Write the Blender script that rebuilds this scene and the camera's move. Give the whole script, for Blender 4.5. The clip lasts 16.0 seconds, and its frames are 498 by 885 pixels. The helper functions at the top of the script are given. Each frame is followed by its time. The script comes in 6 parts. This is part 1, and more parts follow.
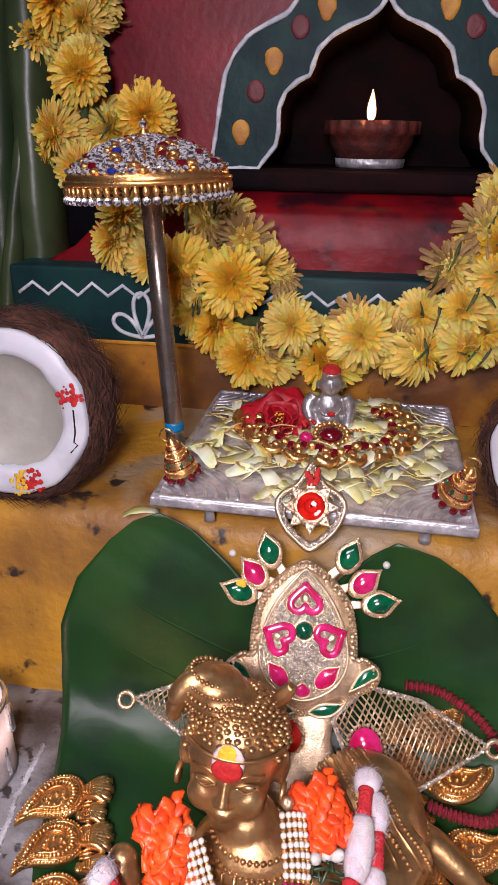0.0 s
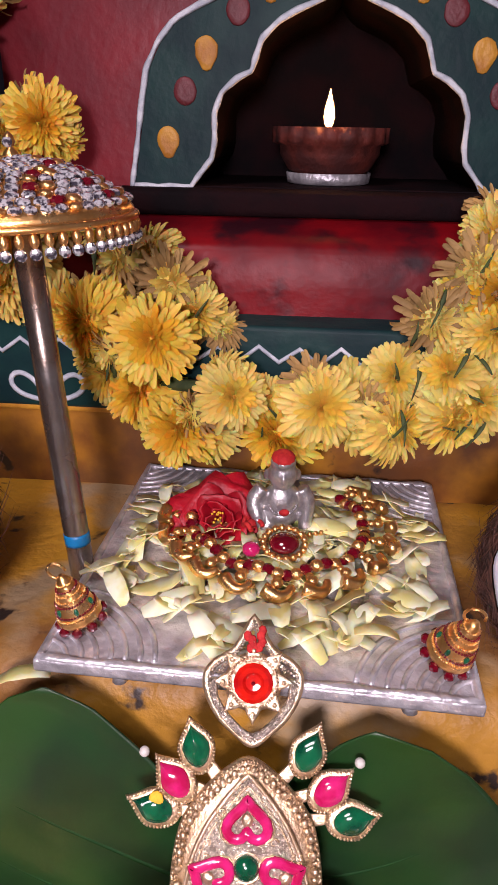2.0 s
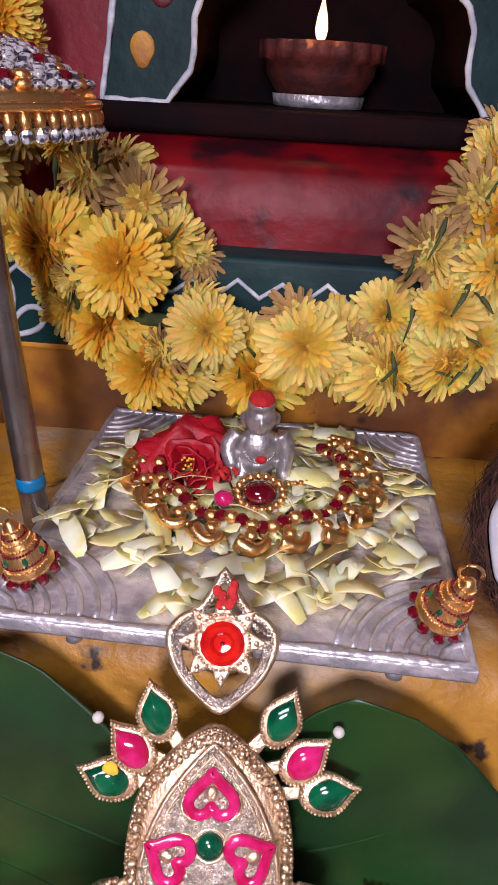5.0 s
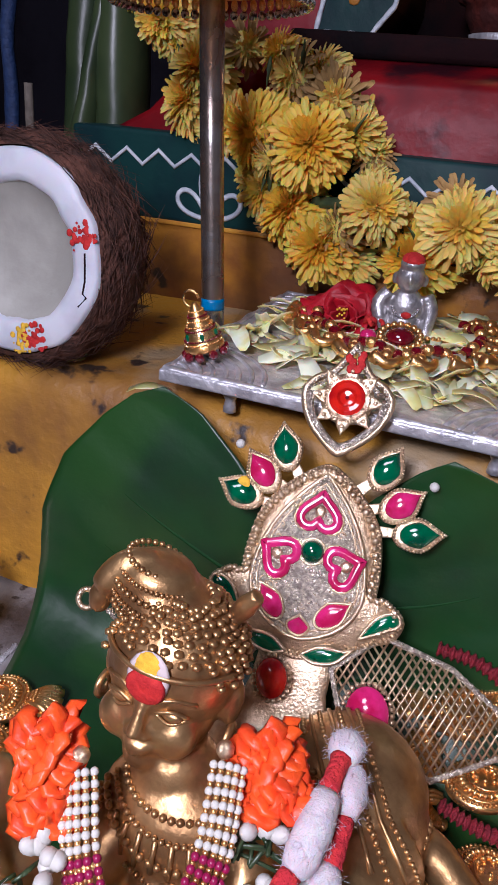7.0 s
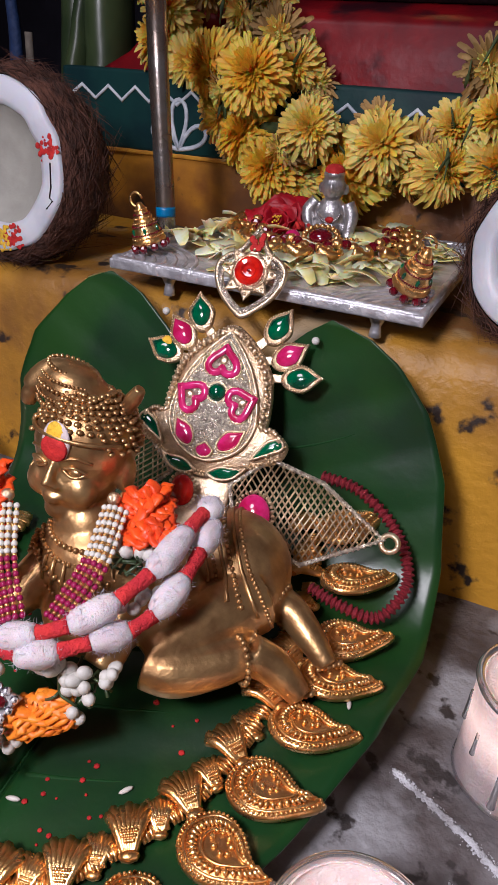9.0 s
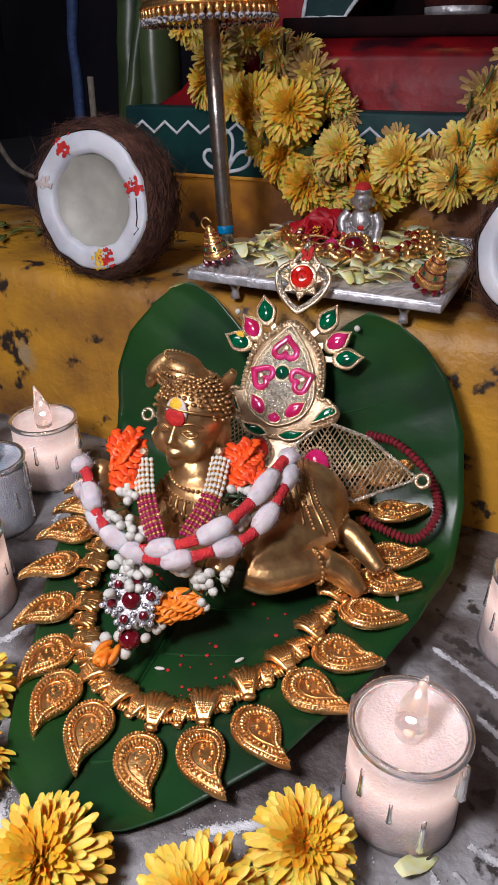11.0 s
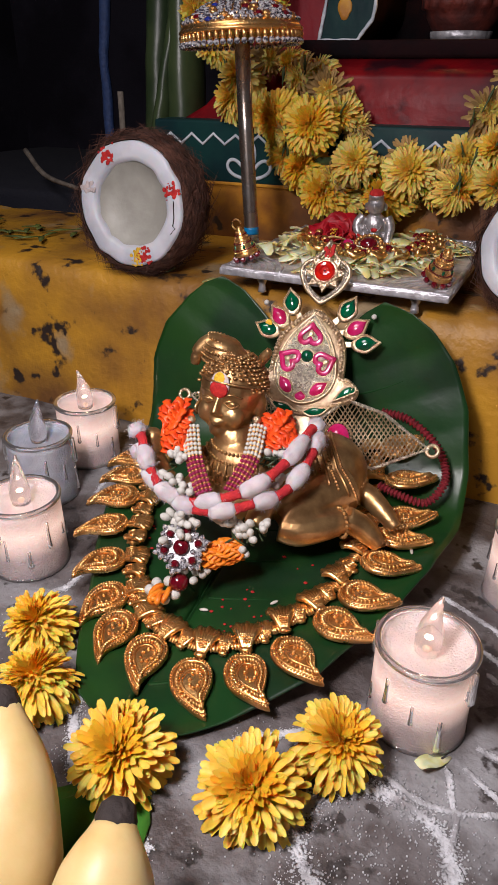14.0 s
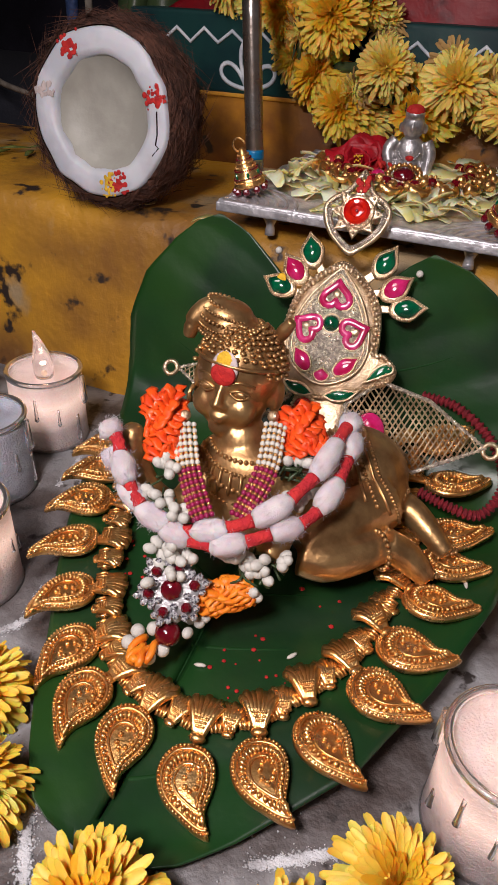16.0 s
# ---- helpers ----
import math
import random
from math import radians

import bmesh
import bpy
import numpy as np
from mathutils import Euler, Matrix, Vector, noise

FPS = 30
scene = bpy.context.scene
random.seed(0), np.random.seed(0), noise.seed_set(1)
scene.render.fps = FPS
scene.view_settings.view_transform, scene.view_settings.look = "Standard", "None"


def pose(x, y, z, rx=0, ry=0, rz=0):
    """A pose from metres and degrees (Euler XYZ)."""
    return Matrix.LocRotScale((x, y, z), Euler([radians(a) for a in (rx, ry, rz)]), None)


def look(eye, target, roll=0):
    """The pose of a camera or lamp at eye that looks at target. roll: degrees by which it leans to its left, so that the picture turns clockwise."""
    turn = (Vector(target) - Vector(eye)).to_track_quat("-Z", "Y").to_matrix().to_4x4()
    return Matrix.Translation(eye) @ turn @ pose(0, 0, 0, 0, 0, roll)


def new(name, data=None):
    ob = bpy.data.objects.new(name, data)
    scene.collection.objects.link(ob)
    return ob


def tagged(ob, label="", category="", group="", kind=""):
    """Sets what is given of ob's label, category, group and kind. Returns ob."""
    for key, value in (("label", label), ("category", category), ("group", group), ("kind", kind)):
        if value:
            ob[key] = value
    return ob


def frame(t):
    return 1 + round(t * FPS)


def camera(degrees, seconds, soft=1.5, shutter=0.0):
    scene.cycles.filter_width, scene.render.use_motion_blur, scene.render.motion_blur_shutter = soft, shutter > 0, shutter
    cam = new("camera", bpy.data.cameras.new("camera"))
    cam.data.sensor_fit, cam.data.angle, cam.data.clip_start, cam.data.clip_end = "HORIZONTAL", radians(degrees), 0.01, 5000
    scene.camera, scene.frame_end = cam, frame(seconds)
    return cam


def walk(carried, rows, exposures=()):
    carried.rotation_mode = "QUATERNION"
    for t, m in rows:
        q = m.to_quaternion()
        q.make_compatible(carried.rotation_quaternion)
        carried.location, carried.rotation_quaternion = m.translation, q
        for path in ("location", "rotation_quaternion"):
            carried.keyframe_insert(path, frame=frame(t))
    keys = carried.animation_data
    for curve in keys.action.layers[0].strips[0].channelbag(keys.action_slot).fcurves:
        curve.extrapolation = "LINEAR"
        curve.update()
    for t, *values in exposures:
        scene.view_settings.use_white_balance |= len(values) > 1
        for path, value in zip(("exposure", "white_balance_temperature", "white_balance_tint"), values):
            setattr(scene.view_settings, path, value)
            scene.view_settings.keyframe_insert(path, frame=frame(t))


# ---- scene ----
from mathutils.bvhtree import BVHTree

cam = camera(39.6, 16.0)
PATH = [
    (0, (0.072, 0.037, 0.358), (-0.347, 1.818, -0.449), 0.9),
    (0.5, (0.069, 0.067, 0.361), (-0.314, 1.863, -0.431), 1.9),
    (1, (0.063, 0.099, 0.365), (-0.285, 1.892, -0.451), 1.3),
    (1.5, (0.066, 0.129, 0.365), (-0.274, 1.928, -0.44), 1.9),
    (2, (0.063, 0.162, 0.37), (-0.26, 1.955, -0.454), 1.0),
    (2.5, (0.052, 0.185, 0.366), (-0.226, 1.977, -0.477), 1.9),
    (3, (0.051, 0.21, 0.367), (-0.198, 1.973, -0.546), 2.2),
    (3.2, (0.057, 0.222, 0.365), (-0.194, 1.971, -0.572), 1.1),
    (5.3, (0.061, 0.173, 0.336), (-0.2, 1.931, -0.582), 4.0),
    (5.5, (0.064, 0.162, 0.326), (-0.237, 1.9, -0.617), 3.8),
    (6, (0.064, 0.137, 0.305), (-0.3, 1.861, -0.64), 4.2),
    (6.5, (0.078, 0.12, 0.288), (-0.449, 1.826, -0.613), 5.0),
    (7, (0.099, 0.1, 0.283), (-0.603, 1.757, -0.591), 5.1),
    (7.5, (0.123, 0.086, 0.273), (-0.646, 1.727, -0.572), 5.7),
    (8, (0.142, 0.078, 0.264), (-0.619, 1.714, -0.6), 7.0),
    (8.2, (0.153, 0.072, 0.263), (-0.612, 1.693, -0.624), 6.4),
    (10.3, (0.227, -0.011, 0.301), (-0.646, 1.497, -0.681), 0.1),
    (10.5, (0.227, -0.025, 0.306), (-0.668, 1.466, -0.682), -0.3),
    (11, (0.22, -0.048, 0.305), (-0.633, 1.473, -0.674), -0.2),
    (11.5, (0.221, -0.07, 0.305), (-0.608, 1.497, -0.622), 0.5),
    (12, (0.222, -0.098, 0.308), (-0.634, 1.437, -0.645), 1.1),
    (12.5, (0.221, -0.119, 0.313), (-0.634, 1.419, -0.637), 0.9),
    (13, (0.224, -0.117, 0.309), (-0.614, 1.42, -0.658), 1.0),
    (13.5, (0.224, -0.115, 0.312), (-0.656, 1.404, -0.646), -0.1),
    (14, (0.228, -0.112, 0.309), (-0.62, 1.429, -0.643), 0.3),
    (14.5, (0.22, -0.095, 0.307), (-0.608, 1.441, -0.669), 0.3),
    (15, (0.194, -0.072, 0.303), (-0.599, 1.455, -0.717), 1.1),
    (15.5, (0.176, -0.048, 0.291), (-0.586, 1.465, -0.773), 1.8),
    (16, (0.155, -0.022, 0.283), (-0.569, 1.477, -0.826), 2.7),
]
walk(cam, [(t, look(eye, target, roll)) for t, eye, target, roll in PATH],
     ((0, 0.42, 6250, 21), (1.0, 0.52, 6400, 24), (2.0, 0.64, 6450, 28), (3.2, 0.84, 6400, 29), (5.3, 0.46, 5950, 26), (6.5, 0.30, 5450, 18), (8.2, 0.18, 5850, 17), (10.3, 0.07, 6000, 8), (11.5, 0.07, 6050, 8), (13.0, 0.06, 6250, 10), (16, 0.0, 6600, 11)))

# ---- light ----
world = bpy.data.worlds.new("night_room")
scene.world = world
world.use_nodes = True
world.node_tree.nodes["Background"].inputs[0].default_value = (0.75, 0.8, 1.0, 1)
world.node_tree.nodes["Background"].inputs[1].default_value = 0.05


def lamp(name, kind, energy, color, m, size=0.1):
    data = bpy.data.lights.new(name, kind)
    data.energy, data.color = energy, color
    if kind == "AREA":
        data.shape, data.size = "DISK", size
    else:
        data.shadow_soft_size = size
    ob = new(name, data)
    ob.matrix_world = m
    return ob


# Fixed lamp standing in for a phone flash that would move along.
lamp("phone_flash_stand_in", "AREA", 2.7, (1.0, 0.91, 0.93), look((0.06, -0.13, 0.46), (0.05, 0.30, 0.05)), 0.10)
# Unseen broad lamp added as fill to lift the dark areas.
lamp("room_fill_light", "AREA", 11.0, (1.0, 0.92, 0.93), look((-0.4, -0.8, 1.9), (0.0, 0.4, 0.1)), 0.7)


# ---- materials ----
def mat(name, c1, c2=None, rough=0.5, metal=0.0, scale=40.0, bump=0.0, bscale=300.0, lo=0.4, hi=0.6, c3=None,
        s3=8.0, emit=0.0, trans=0.0, coat=0.0, sss=0.0, vary=0.0, rvar=0.1, ecol=None, speck=None, spec=0.5, sscale=95.0, slo=0.615, c3lo=0.48, c3hi=0.64, isle=0.0):
    m = bpy.data.materials.new(name)
    m.use_nodes = True
    nt = m.node_tree
    b = nt.nodes["Principled BSDF"]
    tc = nt.nodes.new("ShaderNodeTexCoord")
    info = nt.nodes.new("ShaderNodeObjectInfo")
    add = nt.nodes.new("ShaderNodeVectorMath")
    add.operation = "ADD"
    nt.links.new(tc.outputs["Object"], add.inputs[0])
    nt.links.new(info.outputs["Random"], add.inputs[1])
    vec = add.outputs[0]

    def noisy(s, detail, a, z):
        n = nt.nodes.new("ShaderNodeTexNoise")
        n.inputs["Scale"].default_value, n.inputs["Detail"].default_value = s, detail
        nt.links.new(vec, n.inputs["Vector"])
        r = nt.nodes.new("ShaderNodeMapRange")
        r.inputs["From Min"].default_value, r.inputs["From Max"].default_value = a, z
        nt.links.new(n.outputs["Fac"], r.inputs["Value"])
        return n, r

    def mixed(fac, a, z):
        x = nt.nodes.new("ShaderNodeMix")
        x.data_type = "RGBA"
        nt.links.new(fac, x.inputs["Factor"])
        for v, k in ((a, 6), (z, 7)):
            if isinstance(v, tuple):
                x.inputs[k].default_value = (*v, 1)
            else:
                nt.links.new(v, x.inputs[k])
        return x.outputs[2]

    c2 = c2 or tuple(v * 0.75 for v in c1)
    n1, r1 = noisy(scale, 6, lo, hi)
    col = mixed(r1.outputs[0], c1, c2)
    if c3:
        n3, r3 = noisy(s3, 10, c3lo, c3hi)
        col = mixed(r3.outputs[0], col, c3)
    if speck:
        n4, r4 = noisy(sscale, 10, slo, slo + 0.05)
        col = mixed(r4.outputs[0], col, speck)
    if vary:
        h = nt.nodes.new("ShaderNodeHueSaturation")
        mr = nt.nodes.new("ShaderNodeMapRange")
        mr.inputs["To Min"].default_value, mr.inputs["To Max"].default_value = 1 - vary, 1 + vary
        nt.links.new(info.outputs["Random"], mr.inputs["Value"])
        nt.links.new(mr.outputs[0], h.inputs["Value"])
        nt.links.new(col, h.inputs["Color"])
        col = h.outputs[0]
    if isle:
        geo = nt.nodes.new("ShaderNodeNewGeometry")
        h2 = nt.nodes.new("ShaderNodeHueSaturation")
        m2 = nt.nodes.new("ShaderNodeMapRange")
        m2.inputs["To Min"].default_value, m2.inputs["To Max"].default_value = 1 - isle, 1 + isle * 0.6
        nt.links.new(geo.outputs["Random Per Island"], m2.inputs["Value"])
        nt.links.new(m2.outputs[0], h2.inputs["Value"])
        nt.links.new(col, h2.inputs["Color"])
        col = h2.outputs[0]
    nt.links.new(col, b.inputs["Base Color"])
    rr = nt.nodes.new("ShaderNodeMapRange")
    rr.inputs["To Min"].default_value, rr.inputs["To Max"].default_value = max(0.02, rough - rvar), min(1, rough + rvar)
    nt.links.new(n1.outputs["Fac"], rr.inputs["Value"])
    nt.links.new(rr.outputs[0], b.inputs["Roughness"])
    b.inputs["Specular IOR Level"].default_value = spec
    b.inputs["Metallic"].default_value = metal
    b.inputs["Transmission Weight"].default_value = trans
    b.inputs["Coat Weight"].default_value = coat
    b.inputs["Subsurface Weight"].default_value = sss
    b.inputs["Subsurface Scale"].default_value = 0.004
    if emit:
        b.inputs["Emission Color"].default_value = (*(ecol or c1), 1)
        b.inputs["Emission Strength"].default_value = emit
    if bump:
        nb, _ = noisy(bscale, 5, 0, 1)
        bp = nt.nodes.new("ShaderNodeBump")
        bp.inputs["Strength"].default_value = bump
        bp.inputs["Distance"].default_value = 0.002
        nt.links.new(nb.outputs["Fac"], bp.inputs["Height"])
        nt.links.new(bp.outputs[0], b.inputs["Normal"])
    return m


M_FLOOR = mat("grey_cement", (0.18, 0.165, 0.165), (0.075, 0.060, 0.056), 0.5, scale=30, bump=0.7, bscale=260, c3=(0.34, 0.34, 0.35), s3=20, speck=(0.045, 0.038, 0.036), sscale=70, slo=0.60)
M_STEP = mat("worn_yellow_paint", (0.60, 0.30, 0.025), (0.20, 0.088, 0.024), 0.48, scale=10, bump=0.7, bscale=150, lo=0.44, hi=0.68, c3=(0.40, 0.29, 0.16), s3=17, c3lo=0.54, c3hi=0.66, speck=(0.032, 0.020, 0.015), sscale=40, slo=0.605)
M_STEP2 = mat("ochre_paint", (0.50, 0.22, 0.02), (0.20, 0.07, 0.015), 0.4, scale=18, bump=0.4, bscale=120, c3=(0.12, 0.05, 0.02), s3=14, speck=(0.03, 0.02, 0.015), sscale=40, slo=0.60)
M_RED = mat("red_gloss_paint", (0.24, 0.010, 0.018), (0.16, 0.007, 0.014), 0.42, scale=15, bump=0.2, bscale=150, spec=0.4)
M_LEDGE = mat("worn_red_gloss_paint", (0.22, 0.004, 0.007), (0.11, 0.003, 0.007), 0.42, scale=24, bump=0.3, bscale=90, spec=0.20, rvar=0.14, c3=(0.030, 0.004, 0.008), s3=26, c3lo=0.54, c3hi=0.66)
M_GREEN = mat("dark_green_paint", (0.008, 0.042, 0.040), (0.005, 0.026, 0.030), 0.5, spec=0.2, scale=25, bump=0.3, bscale=120)
# Soot taken darker still, so the niche's weak light is in the colour.
M_SOOT_SHADE = mat("soot", (0.007, 0.005, 0.006), (0.016, 0.006, 0.007), 0.8, spec=0.06, scale=30, bump=0.4)
M_WHITE = mat("white_paint", (0.70, 0.74, 0.78), (0.45, 0.5, 0.56), 0.55, scale=90, bump=0.4)
M_ORANGE = mat("orange_yellow_paint", (0.62, 0.30, 0.03), (0.45, 0.18, 0.02), 0.5, scale=60, bump=0.3)
M_MAROON = mat("maroon_paint", (0.16, 0.02, 0.025), None, 0.5, scale=60, bump=0.3)
# Wall tones chosen for light: near-black as painted gloom, pale as a reflector.
M_WALL_GLOOM = mat("plaster_painted_gloom", (0.024, 0.022, 0.032), (0.014, 0.012, 0.018), 0.8, spec=0.1, scale=6, bump=0.4)
M_BOUNCE = mat("bounce_plaster", (0.55, 0.52, 0.50), (0.45, 0.42, 0.40), 0.8, scale=6, bump=0.3)
M_NAVY = mat("navy_cloth", (0.005, 0.006, 0.014), (0.008, 0.009, 0.016), 0.9, scale=40, bump=0.5)
M_LEAF = mat("leaf_green", (0.008, 0.046, 0.010), (0.005, 0.028, 0.008), 0.35, scale=20, bump=0.22, bscale=70, c3=(0.015, 0.060, 0.010), s3=11, rvar=0.12)
M_VEIN = mat("leaf_vein", (0.010, 0.052, 0.011), (0.008, 0.042, 0.010), 0.7, scale=60, spec=0.15)
M_SILVER = mat("silver_sheet", (0.82, 0.81, 0.84), (0.48, 0.47, 0.50), 0.36, 0.62, scale=90, bump=0.6, bscale=260, lo=0.38, hi=0.62)
M_IDOL = mat("old_silver", (0.60, 0.58, 0.58), (0.34, 0.33, 0.34), 0.36, 0.75, scale=160, bump=0.2, bscale=600)
M_BRASS = mat("brass", (0.66, 0.41, 0.18), (0.36, 0.20, 0.085), 0.36, 0.88, scale=75, bump=0.16, bscale=320, lo=0.36, hi=0.64)
M_GOLD = mat("gold_plate", (1.0, 0.62, 0.26), (0.84, 0.45, 0.15), 0.29, 0.96, scale=120, bump=0.15, bscale=700)
M_PALEGOLD = mat("pale_gold", (0.90, 0.72, 0.50), (0.64, 0.46, 0.29), 0.34, 0.92, scale=150, bump=0.3, bscale=900)
M_GLITTER = mat("glitter_silver", (0.98, 0.88, 0.74), (0.52, 0.44, 0.36), 0.30, 0.84, scale=380, bump=0.9, bscale=900, lo=0.42, hi=0.58)
M_PINK = mat("pink_enamel", (0.66, 0.022, 0.17), (0.46, 0.008, 0.075), 0.12, scale=120, coat=1.0)
M_GREENGEM = mat("green_enamel", (0.0, 0.115, 0.045), (0.0, 0.055, 0.025), 0.08, scale=120, coat=1.0)
M_RUBY = mat("ruby_glass", (0.15, 0.003, 0.010), (0.09, 0.002, 0.008), 0.06, scale=120, coat=1.0)
M_REDGEM = mat("red_faceted_glass", (0.66, 0.016, 0.006), (0.42, 0.006, 0.006), 0.06, scale=120, coat=1.0)
# Pale and near-black patches paint facet glints and dark reflections into the stones.
M_STONE = mat("rhinestone_painted_glints", (0.95, 0.95, 0.98), (0.10, 0.09, 0.12), 0.05, 0.55, lo=0.42, hi=0.56, scale=1.6, coat=1.0)
M_BLUEGEM = mat("blue_glass", (0.02, 0.04, 0.30), None, 0.06, scale=120, coat=1.0)
M_STEEL = mat("steel_tube", (0.42, 0.40, 0.38), (0.30, 0.24, 0.20), 0.25, 0.9, scale=50, bump=0.1)
M_BLUETAPE = mat("blue_tape", (0.0, 0.18, 0.42), None, 0.35, scale=80)
M_CLAY = mat("fired_clay", (0.14, 0.022, 0.013), (0.06, 0.010, 0.007), 0.7, scale=60, bump=0.4)
M_FLAME = mat("flame", (1.0, 0.62, 0.22), None, 0.5, emit=5.0, ecol=(1.0, 0.55, 0.20))
M_HUSK = mat("coconut_husk", (0.13, 0.050, 0.030), (0.055, 0.022, 0.014), 0.9, scale=120, bump=1.0, bscale=500)
M_FLESH = mat("coconut_flesh", (0.62, 0.63, 0.68), (0.50, 0.51, 0.56), 0.45, scale=40, bump=0.25, bscale=160, sss=0.15)
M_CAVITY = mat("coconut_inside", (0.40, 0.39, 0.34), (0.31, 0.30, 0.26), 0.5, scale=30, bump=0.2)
M_KUMKUM = mat("red_powder", (0.55, 0.02, 0.015), (0.40, 0.01, 0.01), 0.8, scale=300, bump=0.6)
M_TURMERIC = mat("yellow_powder", (0.85, 0.50, 0.03), None, 0.8, scale=300, bump=0.6)
M_ASH = mat("pale_paste", (0.62, 0.52, 0.50), None, 0.8, scale=200)
M_PETAL = mat("yellow_petals", (0.96, 0.65, 0.10), (0.92, 0.55, 0.055), 0.55, scale=60, sss=0.6, vary=0.08, isle=0.10)
M_PETAL2 = mat("fading_yellow_petals", (0.92, 0.69, 0.19), (0.84, 0.56, 0.11), 0.6, scale=50, sss=0.6, vary=0.12, isle=0.14)
M_PETAL3 = mat("wilted_petals", (0.50, 0.31, 0.10), (0.32, 0.19, 0.06), 0.7, scale=50, vary=0.2, isle=0.2)
M_PETAL4 = mat("deep_yellow_petals", (0.96, 0.53, 0.03), (0.90, 0.44, 0.02), 0.55, scale=60, sss=0.6, vary=0.08, isle=0.10)
M_PALE = mat("pale_loose_petals", (0.86, 0.81, 0.57), (0.80, 0.68, 0.25), 0.5, scale=70, lo=0.42, hi=0.58, sss=0.3, vary=0.18)
M_SEPAL = mat("green_sepal", (0.07, 0.10, 0.03), (0.04, 0.06, 0.02), 0.7, scale=90)
M_ROSE = mat("red_rose", (0.46, 0.006, 0.018), (0.30, 0.003, 0.010), 0.5, scale=80, bump=0.3, bscale=400, sss=0.05)
M_COTTON = mat("white_cotton", (0.70, 0.64, 0.66), (0.60, 0.52, 0.55), 0.95, scale=120, bump=0.35, bscale=1500, sss=0.3)
M_REDCOTTON = mat("red_cotton", (0.62, 0.03, 0.03), (0.50, 0.02, 0.03), 0.9, scale=160, bump=0.8, bscale=700)
M_RIBBON = mat("orange_ribbon", (0.90, 0.10, 0.01), (0.75, 0.06, 0.01), 0.4, scale=120, bump=0.3)
M_BUD = mat("white_buds", (0.68, 0.66, 0.62), (0.56, 0.55, 0.48), 0.6, scale=120, bump=0.2)
M_TANGERINE = mat("tangerine_ribbon", (0.90, 0.28, 0.02), (0.80, 0.18, 0.01), 0.45, scale=120, bump=0.3)
M_MAGENTA = mat("magenta_beads", (0.33, 0.01, 0.08), (0.22, 0.005, 0.05), 0.35, scale=200)
M_CORD = mat("red_cord", (0.26, 0.010, 0.020), (0.16, 0.006, 0.014), 0.7, scale=300, bump=0.8, bscale=900)
M_CANDLE = mat("frosted_plastic_painted_glow", (0.62, 0.52, 0.51), (0.50, 0.41, 0.41), 0.32, scale=90, bump=0.6, bscale=700, emit=0.16, ecol=(1.0, 0.66, 0.54), coat=0.3, sss=0.3)
M_CANDLE_OFF = mat("frosted_plastic_unlit", (0.52, 0.54, 0.61), (0.42, 0.43, 0.50), 0.32, scale=90, bump=0.6, bscale=700, coat=0.3, sss=0.3)
M_GLASS = mat("clear_plastic", (0.92, 0.88, 0.88), None, 0.08, scale=40, trans=0.9)
M_GLOW = mat("led_glow", (1.0, 0.80, 0.62), None, 0.4, emit=0.2, ecol=(1.0, 0.72, 0.55))
M_BANANA = mat("banana_skin", (0.74, 0.55, 0.25), (0.64, 0.44, 0.16), 0.45, scale=25, bump=0.12, bscale=160, sss=0.1)
M_BANTIP = mat("banana_tip", (0.035, 0.025, 0.022), None, 0.8, scale=200, bump=0.6)
M_STALK = mat("plantain_stalk", (0.050, 0.075, 0.030), (0.022, 0.040, 0.016), 0.35, scale=14, bump=0.2, bscale=60)
M_BLUE = mat("blue_rope", (0.015, 0.04, 0.13), None, 0.7, scale=200, bump=0.6)
M_TWIG = mat("dry_stick", (0.20, 0.17, 0.14), (0.12, 0.10, 0.08), 0.8, scale=80, bump=0.4)
M_RICE = mat("rice", (0.75, 0.70, 0.62), None, 0.5, scale=80)
M_CHALK = mat("chalk_powder", (0.72, 0.73, 0.76), (0.35, 0.34, 0.35), 0.9, scale=70, bump=0.8, bscale=500, lo=0.42, hi=0.62)


# Emission banded by height stands in for LED light shining through the body.
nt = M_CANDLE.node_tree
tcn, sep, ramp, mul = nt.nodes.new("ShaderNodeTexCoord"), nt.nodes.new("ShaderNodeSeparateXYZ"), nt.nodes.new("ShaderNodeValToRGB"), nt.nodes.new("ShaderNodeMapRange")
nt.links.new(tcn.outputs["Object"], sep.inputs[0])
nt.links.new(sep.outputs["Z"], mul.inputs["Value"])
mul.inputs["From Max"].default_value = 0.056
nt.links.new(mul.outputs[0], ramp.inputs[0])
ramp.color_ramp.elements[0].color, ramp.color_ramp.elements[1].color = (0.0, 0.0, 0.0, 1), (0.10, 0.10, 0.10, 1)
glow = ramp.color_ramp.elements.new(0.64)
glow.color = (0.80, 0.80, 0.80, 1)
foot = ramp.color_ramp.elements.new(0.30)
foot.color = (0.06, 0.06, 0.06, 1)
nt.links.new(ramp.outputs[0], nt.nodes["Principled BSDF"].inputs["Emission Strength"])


# ---- builders ----
def world_of(ob):
    m = ob.matrix_parent_inverse @ ob.matrix_basis
    return world_of(ob.parent) @ m if ob.parent else m


def thing(name, at, label, category, group="", kind=""):
    e = new(name)
    e.location = at
    e.empty_display_size = 0.01
    return tagged(e, label, category, group, kind)


def mesh_of(name, bm, material, smooth=True):
    me = bpy.data.meshes.new(name)
    bm.normal_update()
    bm.to_mesh(me)
    bm.free()
    for m in (material if isinstance(material, list) else [material]):
        me.materials.append(m)
    if smooth:
        me.shade_smooth()
    return me


